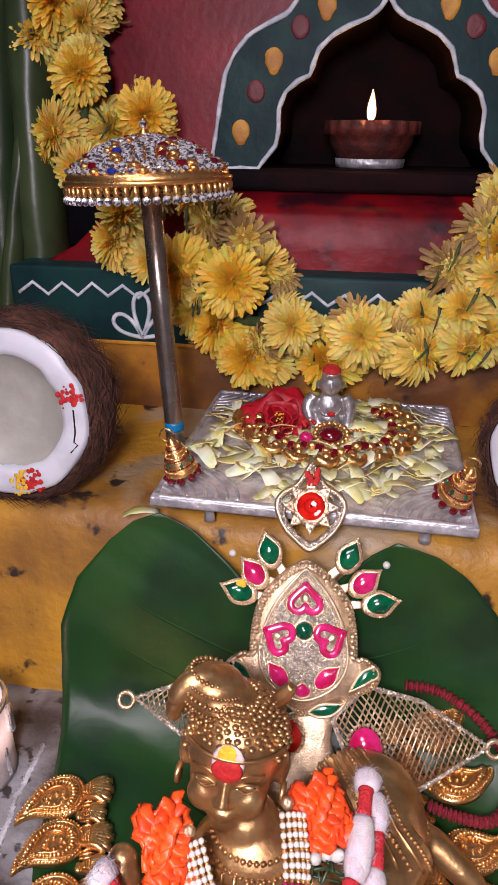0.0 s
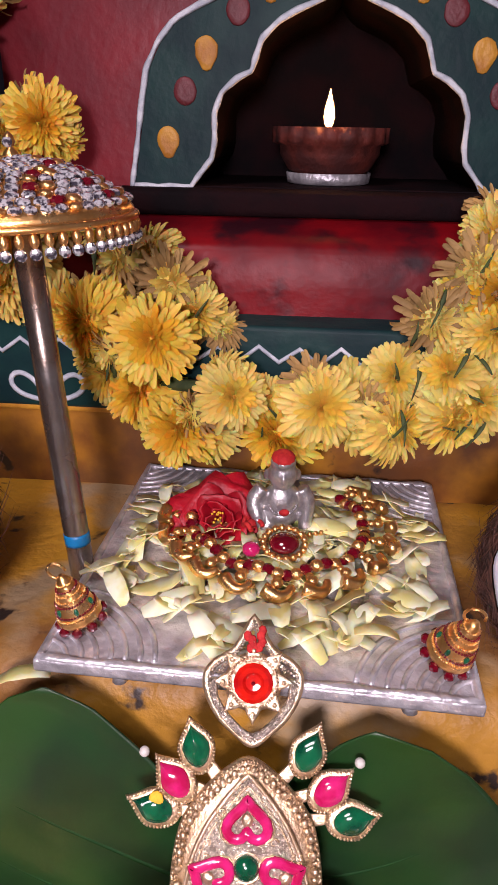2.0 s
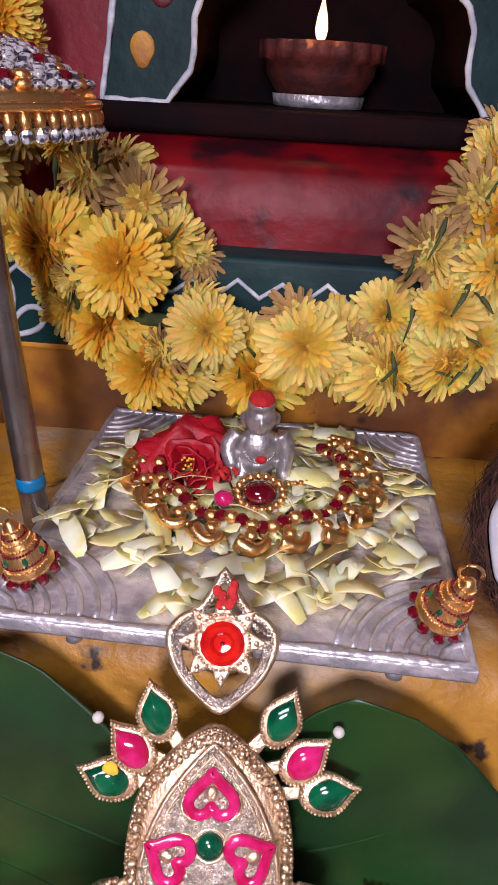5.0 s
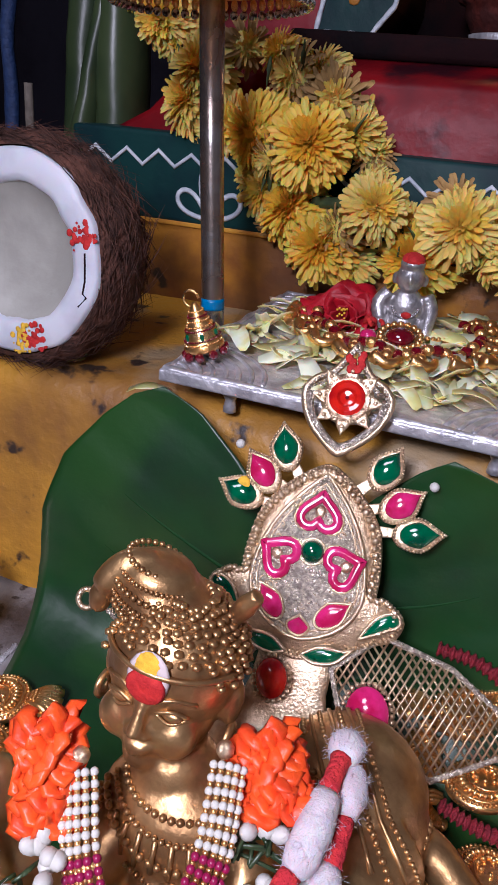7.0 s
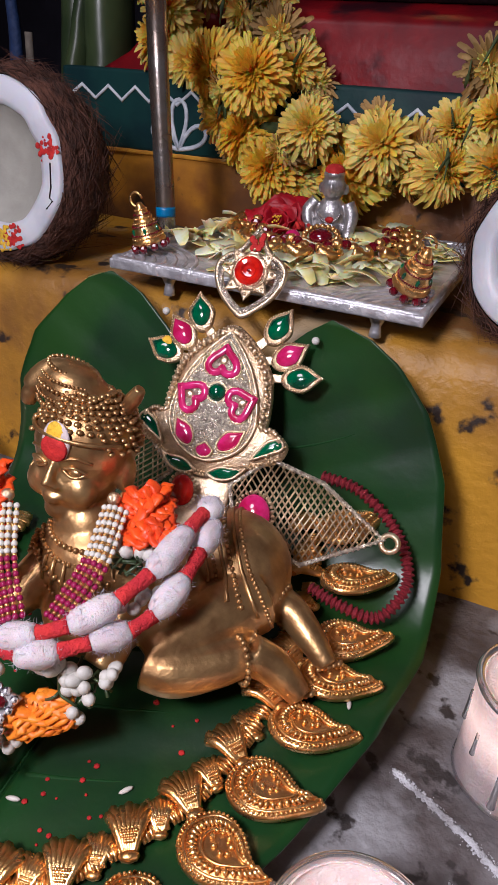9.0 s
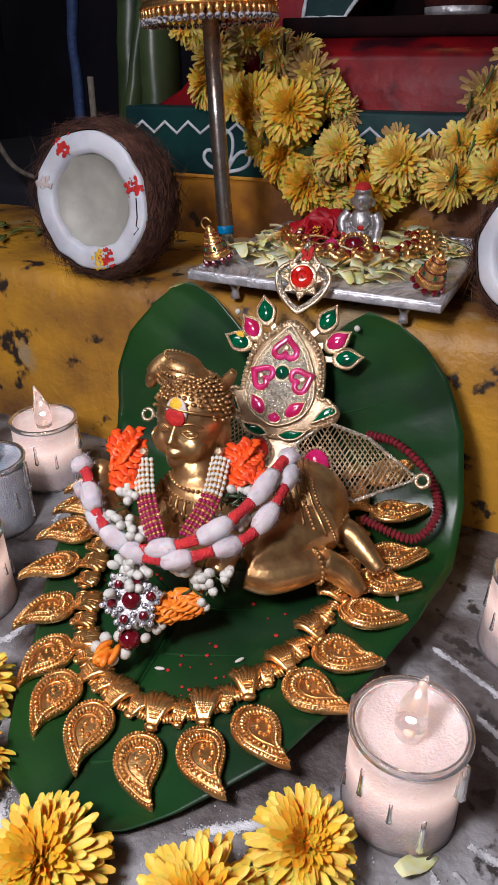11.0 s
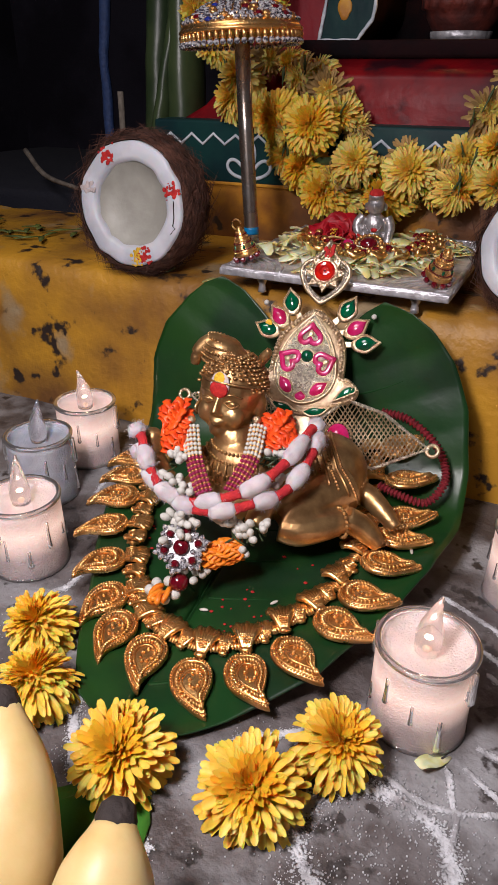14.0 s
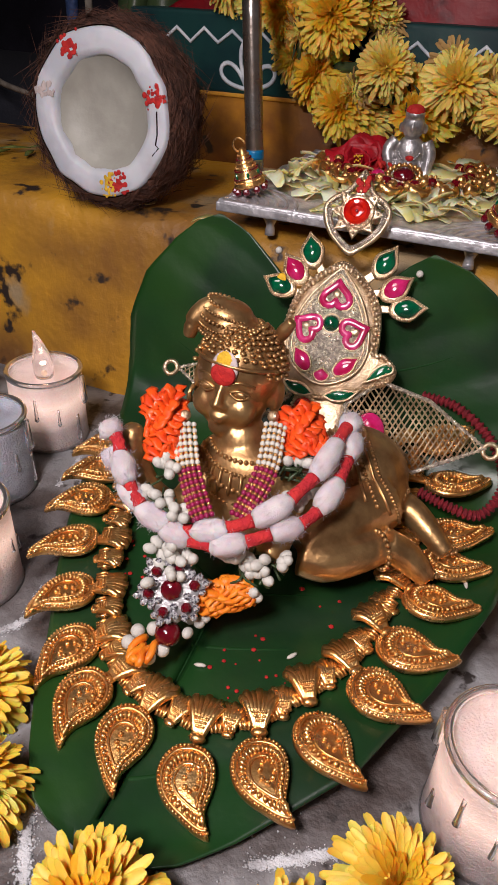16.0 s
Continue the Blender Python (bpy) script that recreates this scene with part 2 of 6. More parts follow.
def hang(name, me, parent, m=None, label=""):
    ob = new(name, me)
    if m is not None:
        ob.matrix_basis = m
    if parent:
        ob.parent = parent
        ob.matrix_parent_inverse = world_of(parent).inverted()
    return tagged(ob, label) if label else ob


def part(name, bm, material, parent, label="", m=None, smooth=True):
    return hang(name, mesh_of(name, bm, material, smooth), parent, m, label)


def V(*a):
    return Vector(a if len(a) > 1 else a[0])


def spline(pts, n):
    """n points along a smooth curve through pts."""
    p = [V(q) for q in pts]
    p = [2 * p[0] - p[1]] + p + [2 * p[-1] - p[-2]]
    out = []
    for k in range(n):
        f = k / (n - 1) * (len(p) - 3)
        i = min(int(f), len(p) - 4)
        t = f - i
        a, b, c, d = p[i:i + 4]
        out.append(0.5 * ((2 * b) + (c - a) * t + (2 * a - 5 * b + 4 * c - d) * t * t + (3 * b - a - 3 * c + d) * t ** 3))
    return out


def tube(bm, pts, radius, sides=8, closed=False, flat=1.0, up=None):
    """A tube along pts; radius is a number or a function of 0..1."""
    n, rings = len(pts), []
    nrm = V(up) if up else None
    for i, p in enumerate(pts):
        a, b = pts[(i - 1) % n if closed else max(i - 1, 0)], pts[(i + 1) % n if closed else min(i + 1, n - 1)]
        d = (b - a).normalized() if (b - a).length else V(0, 0, 1)
        side = d.cross(nrm if nrm else (V(0, 0, 1) if abs(d.z) < 0.9 else V(1, 0, 0))).normalized()
        other = side.cross(d).normalized()
        r = radius(i / max(n - 1, 1)) if callable(radius) else radius
        rings.append([bm.verts.new(p + side * r * math.cos(2 * math.pi * k / sides) + other * r * flat * math.sin(2 * math.pi * k / sides)) for k in range(sides)])
    for i in range(n if closed else n - 1):
        a, b = rings[i], rings[(i + 1) % n]
        for k in range(sides):
            bm.faces.new((a[k], a[(k + 1) % sides], b[(k + 1) % sides], b[k]))
    if not closed:
        bm.faces.new(rings[0][::-1])
        bm.faces.new(rings[-1])
    return bm


def ball(bm, at, r, m=None, seg=12, rings=8):
    r = (r, r, r) if isinstance(r, (int, float)) else r
    mm = Matrix.Translation(at) @ (m or Matrix()) @ Matrix.Diagonal((*r, 1))
    top, low = bm.verts.new(mm @ V(0, 0, 1)), bm.verts.new(mm @ V(0, 0, -1))
    loops = []
    for j in range(1, rings):
        t = math.pi * j / rings
        loops.append([bm.verts.new(mm @ V(math.sin(t) * math.cos(2 * math.pi * k / seg), math.sin(t) * math.sin(2 * math.pi * k / seg), math.cos(t))) for k in range(seg)])
    for k in range(seg):
        n = (k + 1) % seg
        bm.faces.new((top, loops[0][k], loops[0][n]))
        bm.faces.new((low, loops[-1][n], loops[-1][k]))
        for u, w in zip(loops, loops[1:]):
            bm.faces.new((u[k], w[k], w[n], u[n]))
    return bm


def lathe(bm, profile, sides=32, at=(0, 0, 0), wobble=0.0, m=None, caps=(True, True)):
    """Turn (radius, height) pairs round z."""
    rings = []
    mm = m or Matrix()
    for r, z in profile:
        ring = []
        for k in range(sides):
            a = 2 * math.pi * k / sides
            q = r * (1 + wobble * noise.noise(V(math.cos(a) * 3, math.sin(a) * 3, z * 60)))
            ring.append(bm.verts.new(mm @ (V(at) + V(q * math.cos(a), q * math.sin(a), z))))
        rings.append(ring)
    for a, b in zip(rings, rings[1:]):
        for k in range(sides):
            bm.faces.new((a[k], a[(k + 1) % sides], b[(k + 1) % sides], b[k]))
    if caps[0]:
        bm.faces.new(rings[0][::-1])
    if caps[1]:
        bm.faces.new(rings[-1])
    return bm


def box(bm, a, b, bevel=0.0):
    r = bmesh.ops.create_cube(bm, size=1, matrix=Matrix.Translation((V(a) + V(b)) / 2) @ Matrix.Diagonal((*(V(b) - V(a)), 1)))
    if bevel:
        bmesh.ops.bevel(bm, geom=list({e for v in r["verts"] for e in v.link_edges}), offset=bevel, segments=2, affect="EDGES", profile=0.6)
    return bm


def plate_of(bm, outline, thick, m=None, dome=0.0):
    """A plate with a closed outline of (x, y) pairs, thickness along z, domed in the middle."""
    mm = m or Matrix()
    n = len(outline)
    cx, cy = sum(p[0] for p in outline) / n, sum(p[1] for p in outline) / n
    rings = []
    for f, z in ((1.0, 0.0), (1.0, thick * 0.6), (0.94, thick), (0.6, thick + dome * 0.7), (0.25, thick + dome)):
        rings.append([bm.verts.new(mm @ V(cx + (x - cx) * f, cy + (y - cy) * f, z)) for x, y in outline])
    for a, b in zip(rings, rings[1:]):
        for k in range(n):
            bm.faces.new((a[k], a[(k + 1) % n], b[(k + 1) % n], b[k]))
    bm.faces.new(rings[0][::-1])
    bm.faces.new(rings[-1])
    return bm


def drop_outline(w, h, n=20, power=1.4):
    """A pointed drop: round below, pointed above."""
    out = []
    for k in range(n):
        a = 2 * math.pi * k / n
        y = math.sin(a)
        out.append((w / 2 * math.cos(a) * (1 if y < 0 else max(0.0, 1 - y ** power)), h / 2 * y))
    return out


def noisy_mesh(bm, amount, scale):
    for v in bm.verts:
        v.co += V(noise.noise_vector(v.co * scale)) * amount


# ---- setting ----
bm = bmesh.new()
box(bm, (-2.0, -2.0, -0.08), (2.0, 2.5, 0.0))
tagged(part("floor", bm, M_FLOOR, None, smooth=False), "grey cement floor with white chalk powder marks", "floor", kind="structure")


def step_front(x):
    return 0.372 + 0.075 * (min(max(x, -0.5), 0.5) + 0.15)


bm = bmesh.new()
rows = []
for i in range(241):
    x = -1.2 + i * 0.01
    f = step_front(x)
    prof = [(f - 0.002, -0.01), (f - 0.001, 0.03), (f, 0.06), (f, 0.09), (f + 0.001, 0.115), (f + 0.003, 0.132), (f + 0.008, 0.1425), (f + 0.018, 0.147), (f + 0.06, 0.1475), (f + 0.12, 0.147), (f + 0.22, 0.147)]
    row = []
    for y, z in prof:
        p = V(x, y, z)
        p.y += 0.0025 * noise.noise(p * 28) + 0.001 * noise.noise(p * 120)
        p.z += (0.0018 * noise.noise(p * 30) + 0.0008 * noise.noise(p * 110)) * (1 if z > 0.1 else 0)
        row.append(bm.verts.new(p))
    rows.append(row)
for a, b in zip(rows, rows[1:]):
    for k in range(len(a) - 1):
        bm.faces.new((a[k], b[k], b[k + 1], a[k + 1]))
tagged(part("step", bm, M_STEP, None), "low masonry step in worn yellow paint", "step", kind="structure")

SH = pose(0.029, 0.66, 0, 0, 0, 5.5)

bm = bmesh.new()
box(bm, (-0.285, -0.088, 0.14), (0.42, 0.10, 0.203), 0.002)
noisy_mesh(bm, 0.001, 40)
tagged(part("plinth_base", bm, M_STEP2, None, m=SH), "ochre painted base of the shrine", "plinth", kind="structure")
bm = bmesh.new()
box(bm, (-0.287, -0.091, 0.203), (0.42, 0.10, 0.262), 0.003)
band = tagged(part("plinth_band", bm, M_GREEN, None, m=SH), "dark green band with white zigzag drawing", "plinth", kind="structure")
bm = bmesh.new()
box(bm, (-0.287, -0.0905, 0.2005), (0.42, -0.080, 0.2045), 0.001)
part("edge_line", bm, M_ORANGE, band, "thin orange line", m=SH)
bm = bmesh.new()
zig = []
for i in range(52):
    x = -0.28 + i * 0.0125
    zig.append(V(x, -0.0915, 0.2445 + (0.0048 if i % 2 else -0.0048) + 0.0015 * noise.noise(V(x * 40, 0, 0))))
tube(bm, zig, 0.0016, 6, flat=0.6, up=(0, 1, 0))
part("zigzag_line", bm, M_WHITE, band, "white painted zigzag line", m=SH)
bm = bmesh.new()
for cx, a0, h in ((-0.178, 0, 0.036), (-0.198, 55, 0.028), (-0.158, -55, 0.028)):
    loop = []
    for k in range(21):
        t = k / 20 * 2 * math.pi
        u, v = 0.009 * math.sin(t) * math.sin(t / 2) ** 1.2, h * (1 - math.cos(t)) / 2
        a = radians(a0)
        bx = -0.178
        loop.append(V(bx + u * math.cos(a) - v * math.sin(a), -0.0915, 0.2075 + u * math.sin(a) * (1 if a0 else 0) + v * math.cos(a)))
    tube(bm, loop, 0.0018, 6, flat=0.6, up=(0, 1, 0))
part("leaf_motif", bm, M_WHITE, band, "white painted three-petal motif", m=SH)

# red ledge with flared ends
bm = bmesh.new()
prof = [(-0.062, 0.262, 0.0), (-0.061, 0.275, 0.02), (-0.060, 0.30, 0.045), (-0.056, 0.306, 0.05), (-0.040, 0.312, 0.052), (-0.020, 0.320, 0.055), (0.06, 0.326, 0.055)]
rows = []
for i in range(61):
    f = i / 60 * 2 - 1
    rows.append([bm.verts.new(V(f * (0.265 - cut * (1.25 if cut < 0.03 else 1.15)), y + 0.0006 * noise.noise(V(f * 30, y * 90, z * 90)), z)) for y, z, cut in prof])
for a, b in zip(rows, rows[1:]):
    for k in range(len(prof) - 1):
        bm.faces.new((a[k], b[k], b[k + 1], a[k + 1]))
for row in (rows[0], rows[-1]):
    low = [bm.verts.new(V(v.co.x, 0.06, v.co.z)) for v in row]
    for k in range(len(row) - 1):
        bm.faces.new((row[k], row[k + 1], low[k + 1], low[k])) if row[k].co != low[k].co else None
tagged(part("ledge", bm, M_LEDGE, None, m=SH), "glossy red painted ledge under the niche", "ledge", kind="structure")
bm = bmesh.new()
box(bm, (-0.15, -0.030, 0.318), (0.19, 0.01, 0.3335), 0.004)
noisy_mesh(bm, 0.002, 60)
tagged(part("niche_sill", bm, M_SOOT_SHADE, None, m=SH), "soot-blackened sill of the niche", "sill", kind="structure")

IN = [(0.333, 0.098), (0.340, 0.093), (0.352, 0.083), (0.362, 0.081), (0.380, 0.081), (0.392, 0.076), (0.400, 0.066), (0.404, 0.057), (0.412, 0.0545), (0.422, 0.051), (0.432, 0.040), (0.438, 0.028), (0.443, 0.014), (0.449, 0.006), (0.458, 0.0)]
OUT = [(0.333, 0.136), (0.36, 0.131), (0.385, 0.127), (0.405, 0.123), (0.420, 0.115), (0.432, 0.104), (0.440, 0.088), (0.446, 0.074), (0.455, 0.067), (0.468, 0.062), (0.480, 0.052), (0.490, 0.036), (0.498, 0.018), (0.510, 0.0)]


def inner(z):
    return float(np.interp(z, [a for a, _ in IN], [b for _, b in IN]))


def outer(z):
    return float(np.interp(z, [a for a, _ in OUT], [b for _, b in OUT]))


def strip_wall(bm, zs, lo, hi, y, y2):
    """Left and right faces between two half-width functions, front at y, with the inner reveal back to y2."""
    for s in (-1, 1):
        pr = [[bm.verts.new(V(s * lo(z), y2, z)), bm.verts.new(V(s * lo(z), y, z)), bm.verts.new(V(s * hi(z), y, z)), bm.verts.new(V(s * hi(z), y2, z))] for z in zs]
        for a, b in zip(pr, pr[1:]):
            for k in range(3):
                bm.faces.new((a[k], a[k + 1], b[k + 1], b[k]) if s > 0 else (a[k + 1], a[k], b[k], b[k + 1]))


ZS = [0.32 + i * 0.0035 for i in range(4)] + [0.333 + i * (0.458 - 0.333) / 60 for i in range(61)]
bm = bmesh.new()
strip_wall(bm, ZS, lambda z: inner(z) + 0.004, lambda z: 0.222, 0.0, 0.14)
box(bm, (-0.222, 0.0, 0.458), (0.222, 0.14, 0.95))
tagged(part("wall_shrine", bm, M_RED, None, m=SH, smooth=False), "dark red painted shrine wall with an arched niche", "wall", kind="structure")
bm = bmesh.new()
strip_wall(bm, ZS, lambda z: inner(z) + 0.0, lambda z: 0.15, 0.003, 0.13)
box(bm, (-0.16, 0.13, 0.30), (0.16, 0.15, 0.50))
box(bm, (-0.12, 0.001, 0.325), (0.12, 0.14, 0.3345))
niche = tagged(part("niche", bm, M_SOOT_SHADE, None, m=SH, smooth=False), "deep arched niche, black with soot and painted-in shade", "niche", kind="structure")
bm = bmesh.new()
ZA = [0.333 + i * (0.458 - 0.333) / 60 for i in range(61)]
strip_wall(bm, ZA, inner, outer, -0.004, 0.002)
strip_wall(bm, [0.458 + i * 0.0026 for i in range(21)], lambda z: 0.0, outer, -0.004, 0.002)
arch = tagged(part("arch_border", bm, M_GREEN, None, m=SH, smooth=False), "dark green painted arch border with white outlines", "arch", kind="structure")
for fn, top, off in ((inner, 0.458, -1), (outer, 0.510, 0)):
    for s in (-1, 1):
        bm = bmesh.new()
        pts = [V(s * (fn(0.333 + (top - 0.333) * i / 60) + 0.002 * (off + 1)), -0.0045, 0.333 + (top - 0.333) * i / 60) for i in range(61)]
        tube(bm, pts, lambda f: 0.0019 + 0.0006 * noise.noise(V(f * 20, s, top * 9)), 6, flat=0.5, up=(0, 1, 0))
        part("white_outline", bm, M_WHITE, arch, "uneven white painted line", m=SH)
for s in (-1, 1):
    bm = bmesh.new()
    tube(bm, [V(s * x, -0.0045, 0.334 + 0.0006 * math.sin(x * 300)) for x in (0.096, 0.104, 0.112, 0.12, 0.128, 0.136)], 0.0019, 6, flat=0.5, up=(0, 1, 0))
    part("white_outline", bm, M_WHITE, arch, m=SH)
for s in (-1, 1):
    for x, z, kind in ((0.112, 0.363, 0), (0.100, 0.392, 1), (0.086, 0.415, 0), (0.066, 0.437, 1), (0.046, 0.452, 0), (0.022, 0.474, 1)):
        bm = bmesh.new()
        ol = [(0.0075 * math.cos(a * math.pi / 8) * (1 + 0.15 * noise.noise(V(a, x * 99, s))), 0.0085 * math.sin(a * math.pi / 8) * (1 + (0.35 if kind == 0 and 9 < a < 15 and abs(a - 12) < 2 else 0))) for a in range(16)]
        plate_of(bm, ol, 0.0012)
        part("dot", bm, M_ORANGE if kind == 0 else M_MAROON, arch, "", m=SH @ pose(s * x, -0.0038, z, 90, 0, 0))

# room added round the shrine: near-black walls paint gloom, pale unseen ones bounce light
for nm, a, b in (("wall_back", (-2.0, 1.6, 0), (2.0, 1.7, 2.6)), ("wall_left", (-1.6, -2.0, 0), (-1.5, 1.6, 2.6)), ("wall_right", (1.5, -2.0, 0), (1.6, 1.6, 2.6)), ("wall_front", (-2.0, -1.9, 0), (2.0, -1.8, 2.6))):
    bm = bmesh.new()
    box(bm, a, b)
    tagged(part(nm, bm, M_WALL_GLOOM if nm in ("wall_back", "wall_left") else M_BOUNCE, None, smooth=False), "plain added room wall, near-black for gloom, pale for bounce", "wall", kind="structure")
bm = bmesh.new()
box(bm, (-2.0, -2.0, 2.6), (2.0, 1.7, 2.7))
tagged(part("ceiling", bm, M_BOUNCE, None, smooth=False), "unseen pale ceiling added to bounce light", "ceiling", kind="structure")
bm = bmesh.new()
box(bm, (-0.95, 0.60, 0.0), (-0.33, 1.1, 0.16), 0.01)
noisy_mesh(bm, 0.01, 8)
tagged(part("covered_bench", bm, M_NAVY, None), "low bench covered in dark navy cloth behind the step", "bench")


# ---- the large leaf ----
def cubic(xs, ys, x):
    return float(np.interp(x, xs, ys))


def leaf_profile(s):
    """Height and depth along the leaf's axis: flat on the floor, then up against the step."""
    if s < 0.222:
        f = min(s / 0.2, 1)
        return V(0, 0.072 + s, 0.003 + 0.022 * f * f * (3 - 2 * f))
    r, a = 0.052, radians(78)
    t = min((s - 0.222) / r, a)
    p = V(0, 0.294 + r * math.sin(t), 0.025 + r * (1 - math.cos(t)))
    rest = s - 0.222 - r * a
    return p + V(0, math.cos(a), math.sin(a)) * rest if rest > 0 else p


LL = ([0, 0.002, 0.006, 0.02, 0.05, 0.103, 0.167, 0.229, 0.28, 0.316, 0.349, 0.373, 0.385, 0.391], [0.048, 0.030, 0.018, 0.004, -0.018, -0.050, -0.083, -0.100, -0.113, -0.112, -0.101, -0.083, -0.070, -0.056])
LR = ([0, 0.003, 0.012, 0.03, 0.073, 0.122, 0.178, 0.229, 0.275, 0.320, 0.352, 0.372, 0.382, 0.388], [0.050, 0.068, 0.082, 0.098, 0.130, 0.147, 0.162, 0.166, 0.160, 0.150, 0.134, 0.116, 0.100, 0.078])
LI = ([0, 0.315, 0.33, 0.347, 0.365, 0.383, 0.391], [0.045, 0.020, 0.015, 0.004, -0.014, -0.036, -0.054])
RI = ([0, 0.315, 0.328, 0.346, 0.364, 0.380, 0.388], [0.045, 0.020, 0.026, 0.036, 0.050, 0.066, 0.078])


def leaf_at(s, x):
    p = leaf_profile(s)
    mid = cubic(*LI, min(s, 0.315))
    half = max(0.03, (cubic(*LR, s) - cubic(*LL, s)) / 2)
    u = abs(x - mid) / half
    lift = 0.004 * u * u + 0.0007 * abs(math.sin((s - 0.55 * abs(x - mid)) * 92.4)) * min(1, u * 3) + 0.0025 * math.sin(s * 60 + (3 if x > mid else 0)) * u + 0.0022 * noise.noise(V(x * 18, s * 18, 3))
    slope = leaf_profile(s + 0.002) - leaf_profile(s - 0.002) if s > 0.002 else V(0, 1, 0)
    n = V(1, 0, 0).cross(slope).normalized()
    q = p + n * (lift + (-0.0025 if u < 0.03 else 0)) + V(x, 0, 0)
    q.y += 0.07 * (x - 0.02) * min(1, max(0, (s - 0.2) / 0.1))
    return q


leaf = thing("large_leaf", (0.05, 0.2, 0.0), "large glossy dark green heart-shaped leaf bent up the step", "leaf")
bm = bmesh.new()
NS, NX = 130, 26
for edge, inn in ((LL, LI), (LR, RI)):
    rows = []
    top = edge[0][-1]
    for i in range(NS + 1):
        s = top * i / NS
        a, b = cubic(*edge, s), cubic(*inn, s)
        rows.append([bm.verts.new(leaf_at(s, b + (a - b) * k / NX)) for k in range(NX + 1)])
    for a, b in zip(rows, rows[1:]):
        for k in range(NX):
            bm.faces.new((a[k], a[k + 1], b[k + 1], b[k]) if edge is LR else (a[k + 1], a[k], b[k], b[k + 1]))
bmesh.ops.remove_doubles(bm, verts=bm.verts, dist=0.0001)
blade = part("blade", bm, M_LEAF, leaf)
solid = blade.modifiers.new("thickness", "SOLIDIFY")
solid.thickness, solid.offset = 0.0009, -1
bm = bmesh.new()
tube(bm, [leaf_at(0.005 + 0.31 * i / 60, cubic(*LI, 0.005 + 0.31 * i / 60)) + V(0, 0, -0.0006) for i in range(61)], lambda f: 0.0006 + 0.0014 * f, 6)
part("midrib", bm, M_VEIN, leaf)
for j in range(9):
    for edge, sg in ((LL, -1), (LR, 1)):
        bm = bmesh.new()
        s0 = 0.03 + j * 0.034
        pts = []
        for i in range(16):
            f = i / 15
            s = min(s0 + f * f * 0.03 + f * 0.03, edge[0][-1] - 0.004)
            a, b = cubic(*edge, s), cubic(*(LI if sg < 0 else RI), s)
            pts.append(leaf_at(s, b + (a - b) * f * 0.97) + V(0, 0.0006, -0.0010))
        tube(bm, pts, lambda f: 0.0016 * (1 - 0.75 * f), 10)
        part("vein", bm, M_VEIN, leaf)


# ---- flowers ----
def flower_mesh(name, r, mats, seed, petals=100, high=0.55, ragged=0.2):
    """A chrysanthemum facing +z: layers of narrow cupped petals round a tight middle."""
    rnd = random.Random(seed)
    bm = bmesh.new()
    for k in range(petals):
        f = k / petals
        a = k * 2.39996 + rnd.uniform(-0.2, 0.2)
        tilt = radians(88 * (1 - f) ** 0.62 - 30 * f + rnd.uniform(-11, 11))
        ln = r * (0.36 + 0.46 * f ** 0.7) * (1 + rnd.uniform(-ragged, ragged) * 0.7)
        w = r * 0.064 * (0.80 + 0.45 * f) * rnd.uniform(0.85, 1.15)
        root = V(0.22 * r * f ** 0.5, 0, r * high * (0.72 - 0.55 * f))
        q = Matrix.Rotation(a, 4, "Z")
        tw = rnd.uniform(-0.35, 0.35)
        rows = []
        for i, (l, ww, bend) in enumerate(((0.0, 0.5, 0), (0.35, 0.85, 0.0), (0.7, 1.1, 0.012), (0.92, 0.95, 0.03), (1.0, 0.45, 0.04))):
            al = tilt - l * radians(28) * (0.6 + f)
            c = root + V(math.cos(al) * ln * l, 0, math.sin(al) * ln * l + bend * r)
            nrm = V(-math.sin(al), 0, math.cos(al))
            side = V(0, 1, 0) * math.cos(tw * l) + nrm * math.sin(tw * l)
            rows.append([bm.verts.new(q @ (c + side * w * ww + nrm * w * 0.35)), bm.verts.new(q @ (c - nrm * w * 0.15)), bm.verts.new(q @ (c - side * w * ww + nrm * w * 0.35))])
        for x, y in zip(rows, rows[1:]):
            for j in range(2):
                face = bm.faces.new((x[j], x[j + 1], y[j + 1], y[j]))
                face.material_index = 1 if f < 0.3 else 0
    nf = len(bm.faces)
    ball(bm, (0, 0, 0.26 * r), (0.60 * r, 0.60 * r, 0.46 * r), seg=14, rings=8)
    nc = len(bm.faces)
    ball(bm, (0, 0, -0.02 * r), (0.36 * r, 0.36 * r, 0.20 * r), seg=10, rings=6)
    for i, fc in enumerate(bm.faces):
        if i >= nf:
            fc.material_index = 1 if i < nc else 2
    return mesh_of(name, bm, mats)


FRESH = [flower_mesh("flower", 0.0235, [M_PETAL, M_PETAL4, M_SEPAL], s, 540, 0.80, 0.5) for s in (1, 2, 3)]
FADED = [flower_mesh("flower", 0.0215, [M_PETAL2, M_PETAL, M_SEPAL], s, 430, 0.80, 0.55) for s in (4, 5, 6)]
WILTED = [flower_mesh("flower", 0.021, [M_PETAL3, M_PETAL2, M_SEPAL], s, 190, 0.7, 0.6) for s in (7, 8)]


def facing(at, toward, spin=0.0, size=1.0):
    q = V(toward).normalized().to_track_quat("Z", "Y").to_matrix().to_4x4()
    return Matrix.Translation(at) @ q @ Matrix.Rotation(spin, 4, "Z") @ Matrix.Scale(size, 4)


